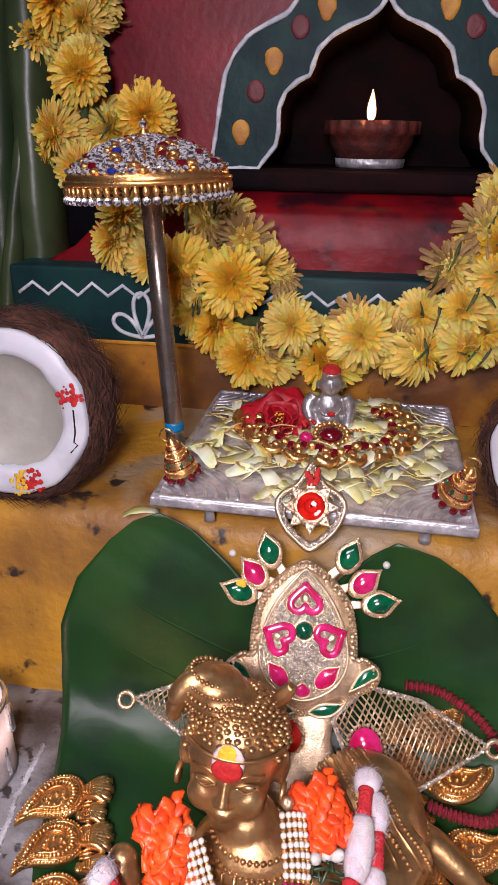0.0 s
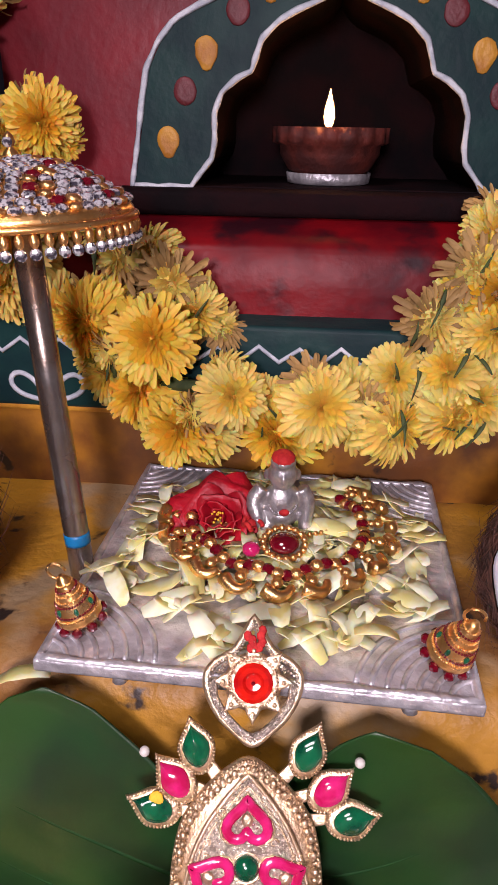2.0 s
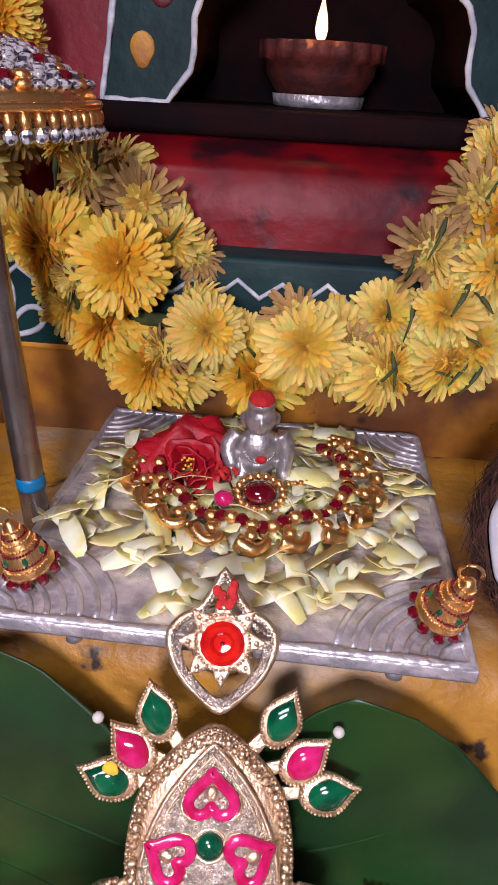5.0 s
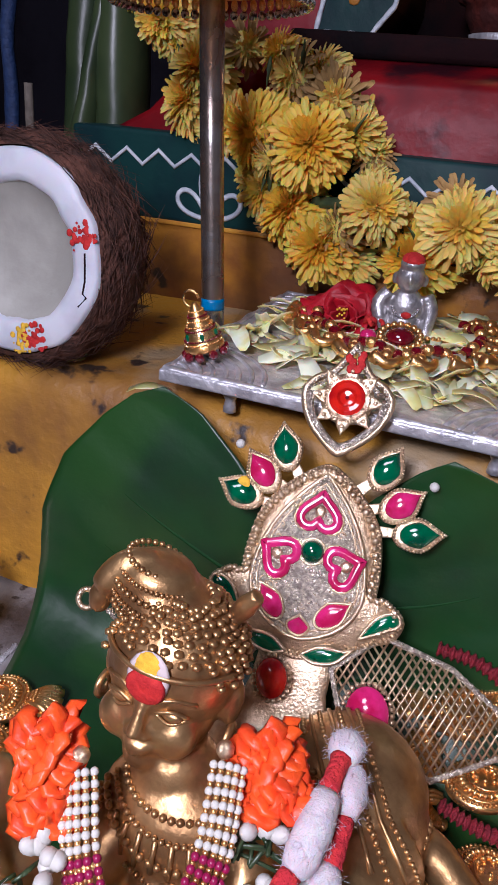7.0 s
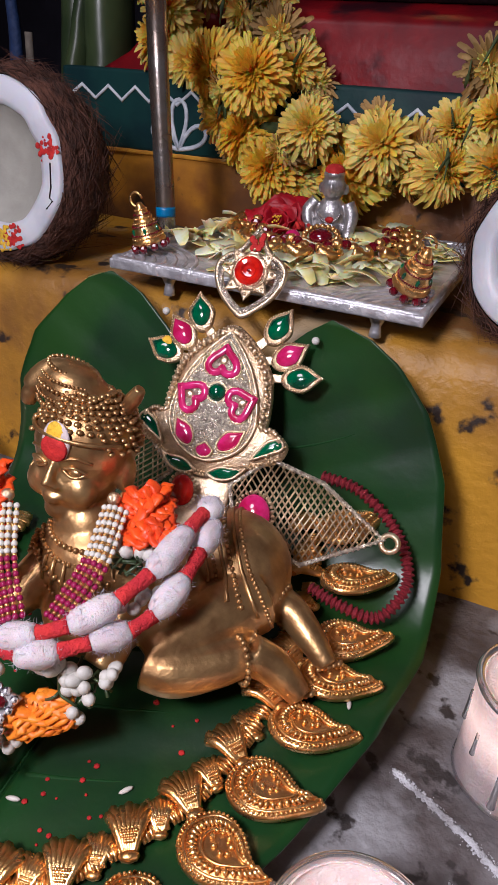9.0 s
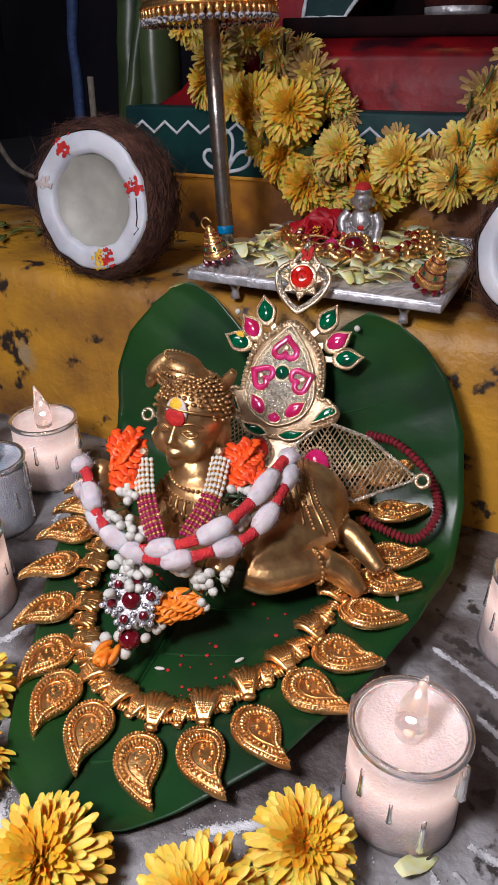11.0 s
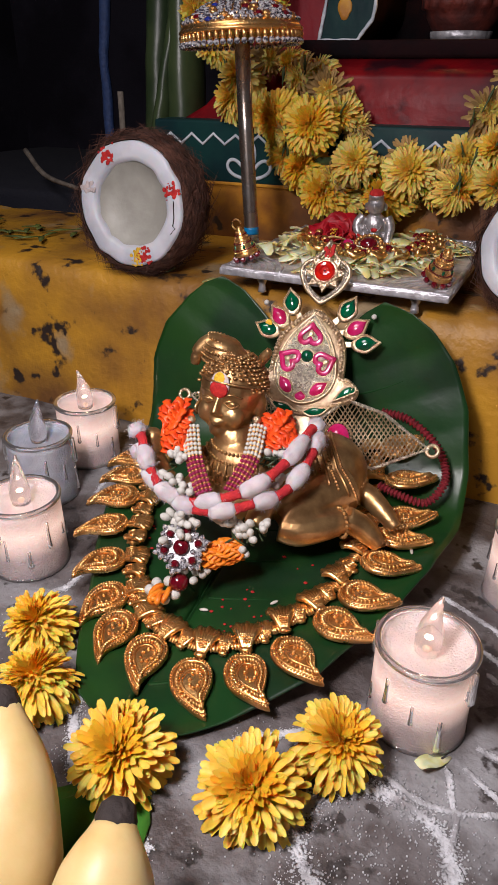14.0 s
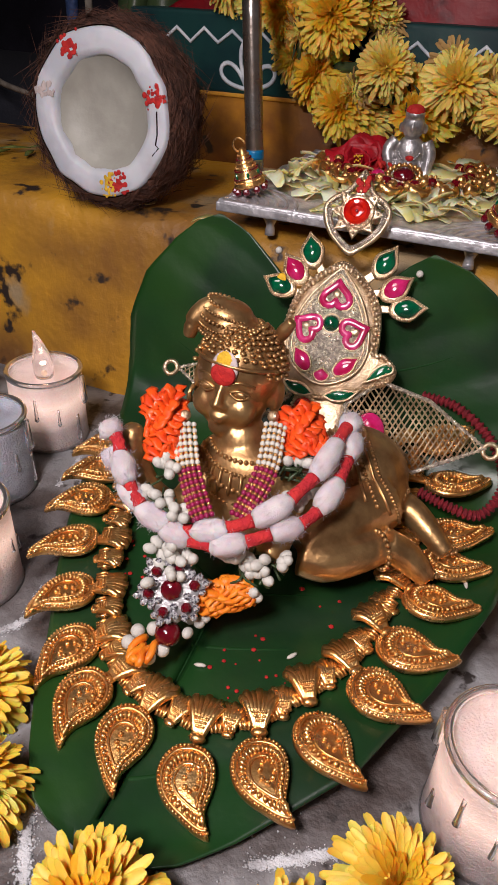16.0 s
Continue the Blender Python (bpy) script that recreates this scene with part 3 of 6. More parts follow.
for k, (x, y, z, tx, ty, sz, kind) in enumerate(((-0.031, 0.104, 0.010, -0.2, -0.4, 0.93, 2), (0.000, 0.066, 0.010, -0.3, 0.1, 0.95, 1), (0.066, 0.056, 0.011, 0.1, -0.5, 1.1, 0), (0.130, 0.072, 0.010, 0.2, -0.5, 1.10, 1), (0.155, 0.112, 0.011, 0.3, -0.3, 0.98, 2))):
    fl = thing("chrysanthemum", (x, y, 0), "loose yellow chrysanthemum head lying on the cement floor", "flower", "flowers round the leaf")
    hang("petals", (FRESH[kind]), fl, facing((x, y, z), (tx, ty, 1), k * 1.3, sz))
    bm = bmesh.new()
    lathe(bm, [(0.003, 0.0005), (0.007, 0.003), (0.008, 0.009), (0.004, 0.012)], 12, (x, y, 0))
    part("calyx", bm, M_SEPAL, fl)

garland = thing("flower_garland", (0.0, 0.54, 0.147), "hanging garland of yellow and wilting chrysanthemums on a thread", "garland")
GAR = [
    (-0.2157, 0.6000, 0.4463), (-0.2371, 0.6000, 0.4241), (-0.1916, 0.5750, 0.3986), (-0.1932, 0.6000, 0.4386), (-0.2118, 0.5850, 0.3619), (-0.1390, 0.5750, 0.3742), (-0.1997, 0.5850, 0.3352), (-0.1877, 0.6000, 0.3583),
    (-0.1486, 0.5550, 0.2989), (-0.1544, 0.5550, 0.2797), (-0.1311, 0.5500, 0.2708), (-0.0953, 0.5350, 0.2707), (-0.0798, 0.5500, 0.3000), (-0.0548, 0.5450, 0.2896), (-0.0420, 0.5500, 0.2753), (-0.0564, 0.5150, 0.2628),
    (-0.0908, 0.5400, 0.2339), (-0.0684, 0.5400, 0.2223), (-0.0129, 0.5150, 0.2325), (-0.0469, 0.5350, 0.2030), (0.0359, 0.5250, 0.2274), (0.0173, 0.5400, 0.2069), (0.0729, 0.5300, 0.2144), (0.0567, 0.5500, 0.2290),
    (0.0760, 0.5500, 0.2388), (0.0909, 0.5400, 0.2777), (0.1138, 0.5450, 0.3025), (0.1100, 0.5400, 0.2475), (0.1089, 0.5400, 0.2270), (0.1253, 0.5400, 0.2719), (0.1274, 0.5400, 0.2326), (-0.2177, 0.6100, 0.4772), (-0.1953, 0.6100, 0.4694), (0.1279, 0.5500, 0.2970), (0.1390, 0.5600, 0.3258), (0.1306, 0.5700, 0.3175),
]
KINDS = "afaffafdfffammfafafafadffmmfffffaamfmf"
rg = random.Random(5)
for k, p in enumerate(GAR):
    kind = {"a": FRESH, "f": FADED, "m": WILTED, "d": FADED}[KINDS[k % len(KINDS)]]
    side = (rg.uniform(-0.5, 0.5), -1.0, rg.uniform(-0.35, 0.45))
    if KINDS[k % len(KINDS)] == "d":
        side = (0.8, -0.5, 0.3)
    hang("flower_head", kind[k % len(kind)], garland, facing(V(p) + V(0, 0.006, 0), side, rg.uniform(0, 6), rg.uniform(0.92, 1.12)))
for k, p in enumerate(GAR):
    for j in range(2):
        kind = (WILTED, FADED)[(k + j) % 2]
        q = V(p) + V(rg.uniform(-0.022, 0.022), rg.uniform(0.008, 0.020), rg.uniform(-0.018, 0.018))
        hang("flower_head", kind[(k + j) % len(kind)], garland, facing(q, (rg.uniform(-0.9, 0.9), -0.8, rg.uniform(-0.7, 0.7)), rg.uniform(0, 6), rg.uniform(0.62, 0.85)))
bm = bmesh.new()
tube(bm, spline([V(GAR[31]) + V(0, 0.01, 0), V(GAR[2]) + V(0, 0.012, 0), V(GAR[6]) + V(0, 0.01, 0), V(GAR[9]) + V(0, 0.012, 0), V(GAR[16]) + V(0, 0.01, 0), V(GAR[18]) + V(0, 0.012, 0), V(GAR[21]) + V(0, 0.01, 0), V(GAR[22]) + V(0, 0.01, 0), V(GAR[27]) + V(0, 0.01, 0), V(GAR[29]) + V(0, 0.01, 0), V(GAR[34]) + V(0, 0.01, 0)], 80), 0.004, 6)
part("thread", bm, M_SEPAL, garland, "green stems tied on a thread")
for k in (7, 12, 14, 16, 21, 22, 23, 24, 25, 27, 28, 29, 30, 33):
    for j in range(2):
        bm = bmesh.new()
        q = V(GAR[k]) + V(rg.uniform(-0.016, 0.016), -0.012, rg.uniform(-0.012, 0.016))
        d = V(rg.uniform(-0.5, 0.5), -0.3, rg.uniform(-1, 1)).normalized() * rg.uniform(0.007, 0.013)
        tube(bm, spline([q - d, q + V(0.001, -0.002, 0.001), q + d], 7), lambda f: 0.0006 + 0.0010 * math.sin(math.pi * f), 6, flat=0.5)
        part("green_bract", bm, M_SEPAL, garland)


# ---- silver stool ----
PT = Matrix.Translation((0.022, 0.467, 0.1475)) @ Matrix.Rotation(radians(3.5), 4, "Z")
stool = thing("silver_stool", (0.022, 0.467, 0.1475), "small square silver stool with embossed top on four legs", "stool")
bm = bmesh.new()
box(bm, (-0.0925, -0.094, 0.0135), (0.0925, 0.094, 0.0195), 0.0012)
part("top", bm, M_SILVER, stool, m=PT)
bm = bmesh.new()
rim = []
for a, b in (((-0.090, -0.0915), (0.090, -0.0915)), ((0.090, -0.0915), (0.090, 0.0915)), ((0.090, 0.0915), (-0.090, 0.0915)), ((-0.090, 0.0915), (-0.090, -0.0915))):
    rim += [V(a[0] + (b[0] - a[0]) * i / 40, a[1] + (b[1] - a[1]) * i / 40, 0.0192) for i in range(40)]
tube(bm, rim, 0.0022, 6, closed=True, flat=0.8)
for v in bm.verts:
    v.co.z += 0.0007 * math.sin(v.co.x * 1600) * math.sin(v.co.y * 1600 + 0.8)
part("rim", bm, M_SILVER, stool, "raised hammered silver rim", m=PT)
for cx, cy in ((-0.0925, -0.094), (0.0925, -0.094), (0.0925, 0.094), (-0.0925, 0.094)):
    bm = bmesh.new()
    sx, sy = -1 if cx > 0 else 1, -1 if cy > 0 else 1
    for r in range(7):
        rad = 0.014 + r * 0.0062
        tube(bm, [V(cx + sx * rad * math.cos(t * math.pi / 28) + 0.0, cy + sy * rad * math.sin(t * math.pi / 28), 0.0195) for t in range(1, 14)], 0.0014, 5, flat=0.7)
    part("fan_relief", bm, M_SILVER, stool, "embossed fan of curved ribs", m=PT)
for cx, cy in ((-0.06, -0.08), (0.066, -0.08), (0.066, 0.08), (-0.06, 0.08)):
    bm = bmesh.new()
    lathe(bm, [(0.0035, 0.0), (0.0032, 0.003), (0.0026, 0.006), (0.0045, 0.010), (0.008, 0.014)], 10, (cx, cy, 0))
    part("leg", bm, M_SILVER, stool, m=PT)


def loose_petal(seed):
    rnd = random.Random(seed)
    bm = bmesh.new()
    ln, w = 0.022, 0.0040
    rows = []
    for i in range(6):
        f = i / 5
        ww = w * (0.35 + 0.75 * math.sin(math.pi * (0.15 + 0.72 * f)))
        z = 0.0034 * math.sin(f * 3 + seed) + 0.001
        rows.append([bm.verts.new((ln * (f - 0.5), s * ww, z + abs(s) * 0.0012 + s * 0.0006 * rnd.uniform(-1, 1))) for s in (-1, 0, 1)])
    for a, b in zip(rows, rows[1:]):
        for j in range(2):
            bm.faces.new((a[j], a[j + 1], b[j + 1], b[j]))
    r = bmesh.ops.extrude_face_region(bm, geom=bm.faces[:])
    for v in r["geom"]:
        if isinstance(v, bmesh.types.BMVert):
            v.co.z -= 0.00025
    return mesh_of("petal", bm, M_PALE)


LOOSE = [loose_petal(s) for s in range(5)]
rp = random.Random(11)
for k in range(290):
    a = rp.uniform(0, 6.283)
    d = rp.uniform(0.012, 0.088)
    x, y = d * math.cos(a) * 1.0, d * math.sin(a) * 0.95
    if abs(x) > 0.080 or abs(y) > 0.082:
        continue
    m = PT @ pose(x, y, 0.0212 + rp.uniform(0, 0.0050), rp.uniform(-24, 24), rp.uniform(-18, 18), rp.uniform(0, 360)) @ Matrix.Scale(rp.uniform(0.65, 1.25), 4)
    tagged(hang("loose_petal", LOOSE[k % 5], None, m), "pale yellow chrysanthemum petal strewn on the silver stool", "petal", "petals on the stool")
for k, (x, y, z, r) in enumerate(((-0.072, 0.372, 0.1490, 20), (0.165, 0.40, 0.150, 120), (0.199, 0.135, 0.001, 60), (-0.135, 0.39, 0.15, 60))):
    tagged(hang("loose_petal", LOOSE[k], None, pose(x, y, z + 0.001, 0, 0, r)), "pale yellow petal fallen beside the offerings", "petal", "fallen petals")


# ---- rose ----
rose = thing("rose", PT @ V(-0.031, 0.014, 0.0205), "dark red rose head lying on the petals", "rose")
rr = random.Random(3)
RC = PT @ Matrix.Translation((-0.031, 0.018, 0.0225)) @ Matrix.Rotation(radians(42), 4, "X") @ Matrix.Scale(1.08, 4)
for k in range(18):
    bm = bmesh.new()
    f = k / 18
    w, ln = 0.0125 * (0.5 + 0.75 * f), 0.024 * (0.36 + 0.72 * f)
    rows = []
    for i in range(7):
        l = i / 6
        al = radians(84 * (1 - f) + 6) - l * radians(30) * f
        c = V(0.003 + math.cos(al) * ln * l, 0, 0.006 * (1 - f) + math.sin(al) * ln * l)
        n = V(-math.sin(al), 0, math.cos(al))
        ww = w * (0.35 + 0.9 * math.sin(math.pi * min(0.92, 0.12 + 0.6 * l)))
        rows.append([bm.verts.new(c + V(0, 1, 0) * ww * t + n * (0.32 * w * t * t + 0.0012 * math.sin(t * 7 + k + l * 5) * l)) for t in (-1, -0.6, -0.2, 0.2, 0.6, 1)])
    for a, b in zip(rows, rows[1:]):
        for j in range(5):
            bm.faces.new((a[j], a[j + 1], b[j + 1], b[j]))
    pet = part("petal", bm, M_ROSE, rose, m=RC @ Matrix.Rotation(k * 2.4 + rr.uniform(-0.3, 0.3), 4, "Z"))
    sm = pet.modifiers.new("thickness", "SOLIDIFY")
    sm.thickness = 0.0005
bm = bmesh.new()
for k in range(12):
    ball(bm, (rr.uniform(-0.003, 0.003), rr.uniform(-0.003, 0.003), 0.0150 + rr.uniform(-0.001, 0.0012)), 0.0007, seg=6, rings=4)
part("stamens", bm, M_TURMERIC, rose, "small golden stamens", m=RC)


# ---- silver idol on the stool: one plain mesh ----
def fused(name, shapes, material, voxel, extra=None, smooth=6):
    """Ellipsoids and limbs melted into one skin; extra adds fine relief."""
    bm = bmesh.new()
    for sh in shapes:
        if sh[0] == "ball":
            ball(bm, sh[1], sh[2], sh[3] if len(sh) > 3 else None, 20, 14)
        else:
            tube(bm, spline(sh[1], 14), lambda f, r=sh[2]: float(np.interp(f, [i / (len(r) - 1) for i in range(len(r))], r)), 14)
    tmp = new("tmp", mesh_of("tmp", bm, material))
    rm = tmp.modifiers.new("r", "REMESH")
    rm.mode, rm.voxel_size = "VOXEL", voxel
    s = tmp.modifiers.new("s", "SMOOTH")
    s.iterations, s.factor = smooth, 0.5
    bpy.context.view_layer.update()
    me = bpy.data.meshes.new_from_object(tmp.evaluated_get(bpy.context.evaluated_depsgraph_get()))
    bpy.data.objects.remove(tmp)
    bm = bmesh.new()
    bm.from_mesh(me)
    if extra:
        extra(bm)
    return mesh_of(name, bm, material)


def idol_extra(bm):
    for k in range(16):
        a = math.pi * (0.1 + 0.8 * k / 15)
        ball(bm, (0.0075 * math.cos(a), -0.0085 - 0.001 * math.sin(a), 0.024 - 0.0075 * math.sin(a)), 0.0009, seg=6, rings=5)
    n0 = len(bm.faces)
    ball(bm, (0, -0.003, 0.0470), (0.0064, 0.0072, 0.0042), seg=12, rings=8)
    ball(bm, (0.001, -0.0095, 0.018), (0.003, 0.0015, 0.002), seg=8, rings=6)
    for i, f in enumerate(bm.faces):
        if i >= n0:
            f.material_index = 1


IDOL = fused("silver_idol", [
    ("ball", (0, 0, 0.020), (0.0105, 0.008, 0.0115)), ("ball", (0, -0.001, 0.013), (0.0095, 0.0085, 0.007)),
    ("ball", (0, -0.002, 0.0375), (0.0078, 0.0078, 0.0085)), ("ball", (0, -0.003, 0.045), (0.0068, 0.007, 0.0045)),
    ("ball", (0, -0.0095, 0.037), (0.0014, 0.0018, 0.003)), ("ball", (0, -0.0075, 0.0325), (0.003, 0.002, 0.0015)),
    ("ball", (0.0082, 0, 0.036), (0.0018, 0.0022, 0.0034)), ("ball", (-0.0082, 0, 0.036), (0.0018, 0.0022, 0.0034)),
    ("limb", ((0.010, 0, 0.028), (0.0135, -0.001, 0.020), (0.013, -0.004, 0.010), (0.0125, -0.006, 0.001)), (0.0045, 0.0048, 0.0036, 0.004)),
    ("limb", ((-0.010, 0, 0.028), (-0.015, -0.002, 0.021), (-0.0125, -0.007, 0.013), (-0.014, -0.011, 0.012)), (0.0045, 0.0046, 0.0034, 0.003)),
    ("limb", ((-0.006, 0, 0.010), (-0.008, -0.004, 0.006), (-0.007, -0.006, 0.001)), (0.006, 0.0055, 0.005)),
    ("limb", ((0.005, 0.004, 0.010), (0.007, 0.010, 0.005), (0.010, 0.016, 0.002)), (0.006, 0.0055, 0.004)),
], [M_IDOL, M_KUMKUM], 0.0007, idol_extra)
tagged(hang("silver_idol", IDOL, None, PT @ Matrix.Translation((0.002, 0.020, 0.0205)) @ Matrix.Rotation(radians(8), 4, "Z")), "small tarnished silver kneeling figurine with a red mark", "figurine")
bm = bmesh.new()
tube(bm, [V(0.0065 * math.cos(t / 20 * 5.5 + 0.3) * (1 - t / 30), 0.005 * math.sin(t / 20 * 5.5), 0.0015 * math.sin(t) + 0.004 + t * 0.0001) for t in range(20)], 0.0013, 7)
ball(bm, (0, 0, 0.005), 0.0028)
tagged(part("red_bud", bm, M_KUMKUM, None, m=PT @ Matrix.Translation((-0.0125, 0.005, 0.0285))), "small crumpled red bud beside the figurine", "bud")


# ---- umbrella ----
umb = thing("toy_umbrella", (-0.071, 0.437, 0.147), "small jewelled ceremonial umbrella on a steel pole", "umbrella")
UP = [V(-0.0705, 0.4365, 0.147), V(-0.0735, 0.438, 0.185), V(-0.080, 0.440, 0.26), V(-0.0865, 0.443, 0.341)]
bm = bmesh.new()
tube(bm, UP, 0.0062, 18)
part("pole", bm, M_STEEL, umb)
bm = bmesh.new()
tube(bm, [UP[0] + (UP[1] - UP[0]) * f for f in (0.86, 0.9, 0.97, 1.02)], 0.0064, 18)
part("tape", bm, M_BLUETAPE, umb, "bright blue tape on the pole")
bm = bmesh.new()
lathe(bm, [(0.009, 0.0), (0.0075, 0.004), (0.0062, 0.006)], 16, UP[0])
part("foot", bm, M_STEEL, umb)
UM = Matrix.Translation((-0.0860, 0.442, 0.334)) @ Matrix.Rotation(radians(-3), 4, "Y")
RU = 0.0465
bm = bmesh.new()
lathe(bm, [(RU, 0.0), (RU + 0.0008, 0.003), (RU - 0.001, 0.0058), (RU - 0.008, 0.0105), (RU - 0.02, 0.0165), (0.018, 0.021), (0.006, 0.0235), (0.002, 0.0245)], 48)
part("canopy", bm, M_GOLD, umb, "pierced gold canopy", m=UM)
bm = bmesh.new()
tube(bm, [V((RU + 0.0012) * math.cos(t * math.pi / 40), (RU + 0.0012) * math.sin(t * math.pi / 40), 0.0005) for t in range(80)], 0.0016, 8, closed=True)
part("rim", bm, M_GOLD, umb, "rounded gold rim", m=UM)
bm = bmesh.new()
ball(bm, (0, 0, 0), 1.0, seg=8, rings=5)
GEMS = {c: None for c in "wrb"}
for c, mt in (("w", M_STONE), ("r", M_RUBY), ("b", M_BLUEGEM), ("g", M_GREENGEM), ("o", M_GOLD), ("p", M_PINK), ("e", M_BUD), ("m", M_MAGENTA), ("k", M_PALEGOLD)):
    b2 = bmesh.new()
    ball(b2, (0, 0, 0), 1.0, seg=7 if c in "wrb" else 10, rings=5 if c in "wrb" else 7)
    GEMS[c] = mesh_of("bead", b2, mt, smooth=c not in "wrb")
bm.free()


def dome_z(r):
    return float(np.interp(r, [0.0, 0.018, 0.0295, 0.0385, 0.0460], [0.0245, 0.021, 0.0165, 0.0105, 0.0058]))


gi = 0
for r, n, sz in ((0.0448, 50, 0.0021), (0.0408, 40, 0.0025), (0.0370, 38, 0.0021), (0.0333, 32, 0.0024), (0.0295, 30, 0.0021), (0.0258, 24, 0.0024), (0.0220, 22, 0.0021), (0.0182, 17, 0.0023), (0.0142, 14, 0.0021), (0.0100, 9, 0.0023), (0.0060, 5, 0.0021)):
    for k in range(n):
        a = 2 * math.pi * k / n + r * 90
        c = "o" if k % 5 == 3 else "r" if sz > 0.00225 and k % 4 == 0 else ("b" if gi % 41 == 5 else "w")
        gi += 1
        hang("gem", GEMS[c], umb, UM @ pose(r * math.cos(a), r * math.sin(a), dome_z(r) + 0.0004, 0, 0, gi * 37) @ Matrix.Diagonal((sz * 1.32, sz * 1.32, sz * 0.85, 1)))
for k in range(56):
    a = 2 * math.pi * k / 56
    hang("bead_ring", GEMS["o"], umb, UM @ pose((RU + 0.001) * math.cos(a), (RU + 0.001) * math.sin(a), -0.0035) @ Matrix.Diagonal((0.0019, 0.0019, 0.0028, 1)))
    hang("drop_stone", GEMS["w"], umb, UM @ pose((RU + 0.001) * math.cos(a), (RU + 0.001) * math.sin(a), -0.0082) @ Matrix.Scale(0.0024, 4))
bm = bmesh.new()
lathe(bm, [(0.004, 0.024), (0.003, 0.026), (0.0012, 0.028), (0.0026, 0.030), (0.0018, 0.0325), (0.0004, 0.034)], 10)
part("finial", bm, M_GOLD, umb, m=UM)
hang("gem", GEMS["w"], umb, UM @ pose(0, -0.0015, 0.030) @ Matrix.Scale(0.0022, 4))


# ---- oil lamp ----
lampc = SH @ V(-0.004, 0.05, 0.3345)
oil = thing("oil_lamp", lampc, "fluted red clay oil lamp burning on a steel dish", "oil lamp")
bm = bmesh.new()
lathe(bm, [(0.026, 0.0), (0.030, 0.001), (0.031, 0.008), (0.0295, 0.008), (0.029, 0.002), (0.01, 0.0015)], 40, lampc)
part("dish", bm, M_SILVER, oil, "shallow steel dish")
bm = bmesh.new()
prof = [(0.020, 0.003), (0.030, 0.010), (0.036, 0.020), (0.0365, 0.026), (0.042, 0.028), (0.042, 0.038), (0.0385, 0.038), (0.034, 0.030), (0.018, 0.022)]
lathe(bm, prof, 72, lampc)
for v in bm.verts:
    d = V(v.co.x - lampc.x, v.co.y - lampc.y, 0)
    if d.length > 0.0380 and v.co.z > lampc.z + 0.027:
        a = math.atan2(d.y, d.x)
        v.co += d.normalized() * (-0.0035 if math.sin(a * 18) > 0.35 else 0.0)
part("bowl", bm, M_CLAY, oil, "red clay bowl with a notched rim")
wick = lampc + V(0.001, -0.033, 0.037)
bm = bmesh.new()
tube(bm, spline([wick + V(0, 0.02, -0.01), wick + V(0, 0.006, -0.001), wick], 6), 0.0015, 6)
part("wick", bm, M_SOOT_SHADE, oil)
bm = bmesh.new()
lathe(bm, [(0.0005, -0.001), (0.0030, 0.003), (0.0038, 0.007), (0.0031, 0.013), (0.0015, 0.019), (0.0003, 0.024)], 14, wick)
fl = part("flame", bm, M_FLAME, oil, "small upright yellow flame")
fl.visible_shadow = False
lamp("oil_lamp_light", "POINT", 0.06, (1.0, 0.5, 0.16), Matrix.Translation(wick + V(0, -0.004, 0.012)), 0.006)


# ---- coconuts ----
def coconut(name, at, normal, spin, label, r=0.0535, marks=True):
    co = thing(name, at, label, "coconut", "coconut halves")
    m = facing(V(at) + V(0, 0, 0), normal, spin)
    bm = bmesh.new()
    prof = [(r * 0.95, 0.001), (r * 1.03, -0.003), (r * 1.09, -0.014), (r * 1.06, -0.030), (r * 0.93, -0.048), (r * 0.68, -0.060), (r * 0.28, -0.068)]
    lathe(bm, prof, 64, wobble=0.05, m=m, caps=(False, True))
    part("shell", bm, M_HUSK, co, "rough brown fibrous husk")
    rnd = random.Random(9)
    bm = bmesh.new()
    for k in range(1700):
        a = rnd.uniform(0, 6.283)
        i = rnd.uniform(0, 5)
        j = int(i)
        f = i - j
        rr_, zz = prof[j][0] * (1 - f) + prof[j + 1][0] * f, prof[j][1] * (1 - f) + prof[j + 1][1] * f
        rr_ *= 1.0
        p = V(rr_ * math.cos(a), rr_ * math.sin(a), zz)
        out = V(math.cos(a), math.sin(a), rnd.uniform(-0.6, 0.3))
        tang = V(-math.sin(a), math.cos(a), rnd.uniform(-0.8, 0.8)) * rnd.choice((-1, 1))
        ln = rnd.uniform(0.006, 0.024)
        tube(bm, [m @ (p + V(0, 0, 0)), m @ (p + out * 0.0018 + tang * ln * 0.5), m @ (p + out * rnd.uniform(0.0, 0.0045) + tang * ln)], lambda q: 0.00034 * (1.1 - q), 3)
    fb = part("coir", bm, M_HUSK, co, "loose coir fibres")
    tagged(fb, kind="stuff")
    bm = bmesh.new()
    lathe(bm, [(r * 0.93, -0.012), (r * 0.935, 0.0012), (r * 0.90, 0.0026), (r * 0.72, 0.0022), (r * 0.655, 0.0008), (r * 0.635, -0.004), (r * 0.62, -0.012)], 64, wobble=0.055, m=m, caps=(False, False))
    part("flesh", bm, M_FLESH, co, "thick white coconut flesh")
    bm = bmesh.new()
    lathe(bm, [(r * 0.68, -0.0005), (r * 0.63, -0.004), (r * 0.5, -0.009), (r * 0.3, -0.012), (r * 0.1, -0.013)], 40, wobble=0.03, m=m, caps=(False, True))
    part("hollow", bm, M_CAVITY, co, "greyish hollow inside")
    return co, m


COC = V(-0.1545, 0.374, 0.2070)
coc, cm = coconut("coconut_half", COC, (0.08, -1.0, 0.12), 0.0, "halved coconut on its side with red powder marks on the flesh")
inv = cm.inverted()


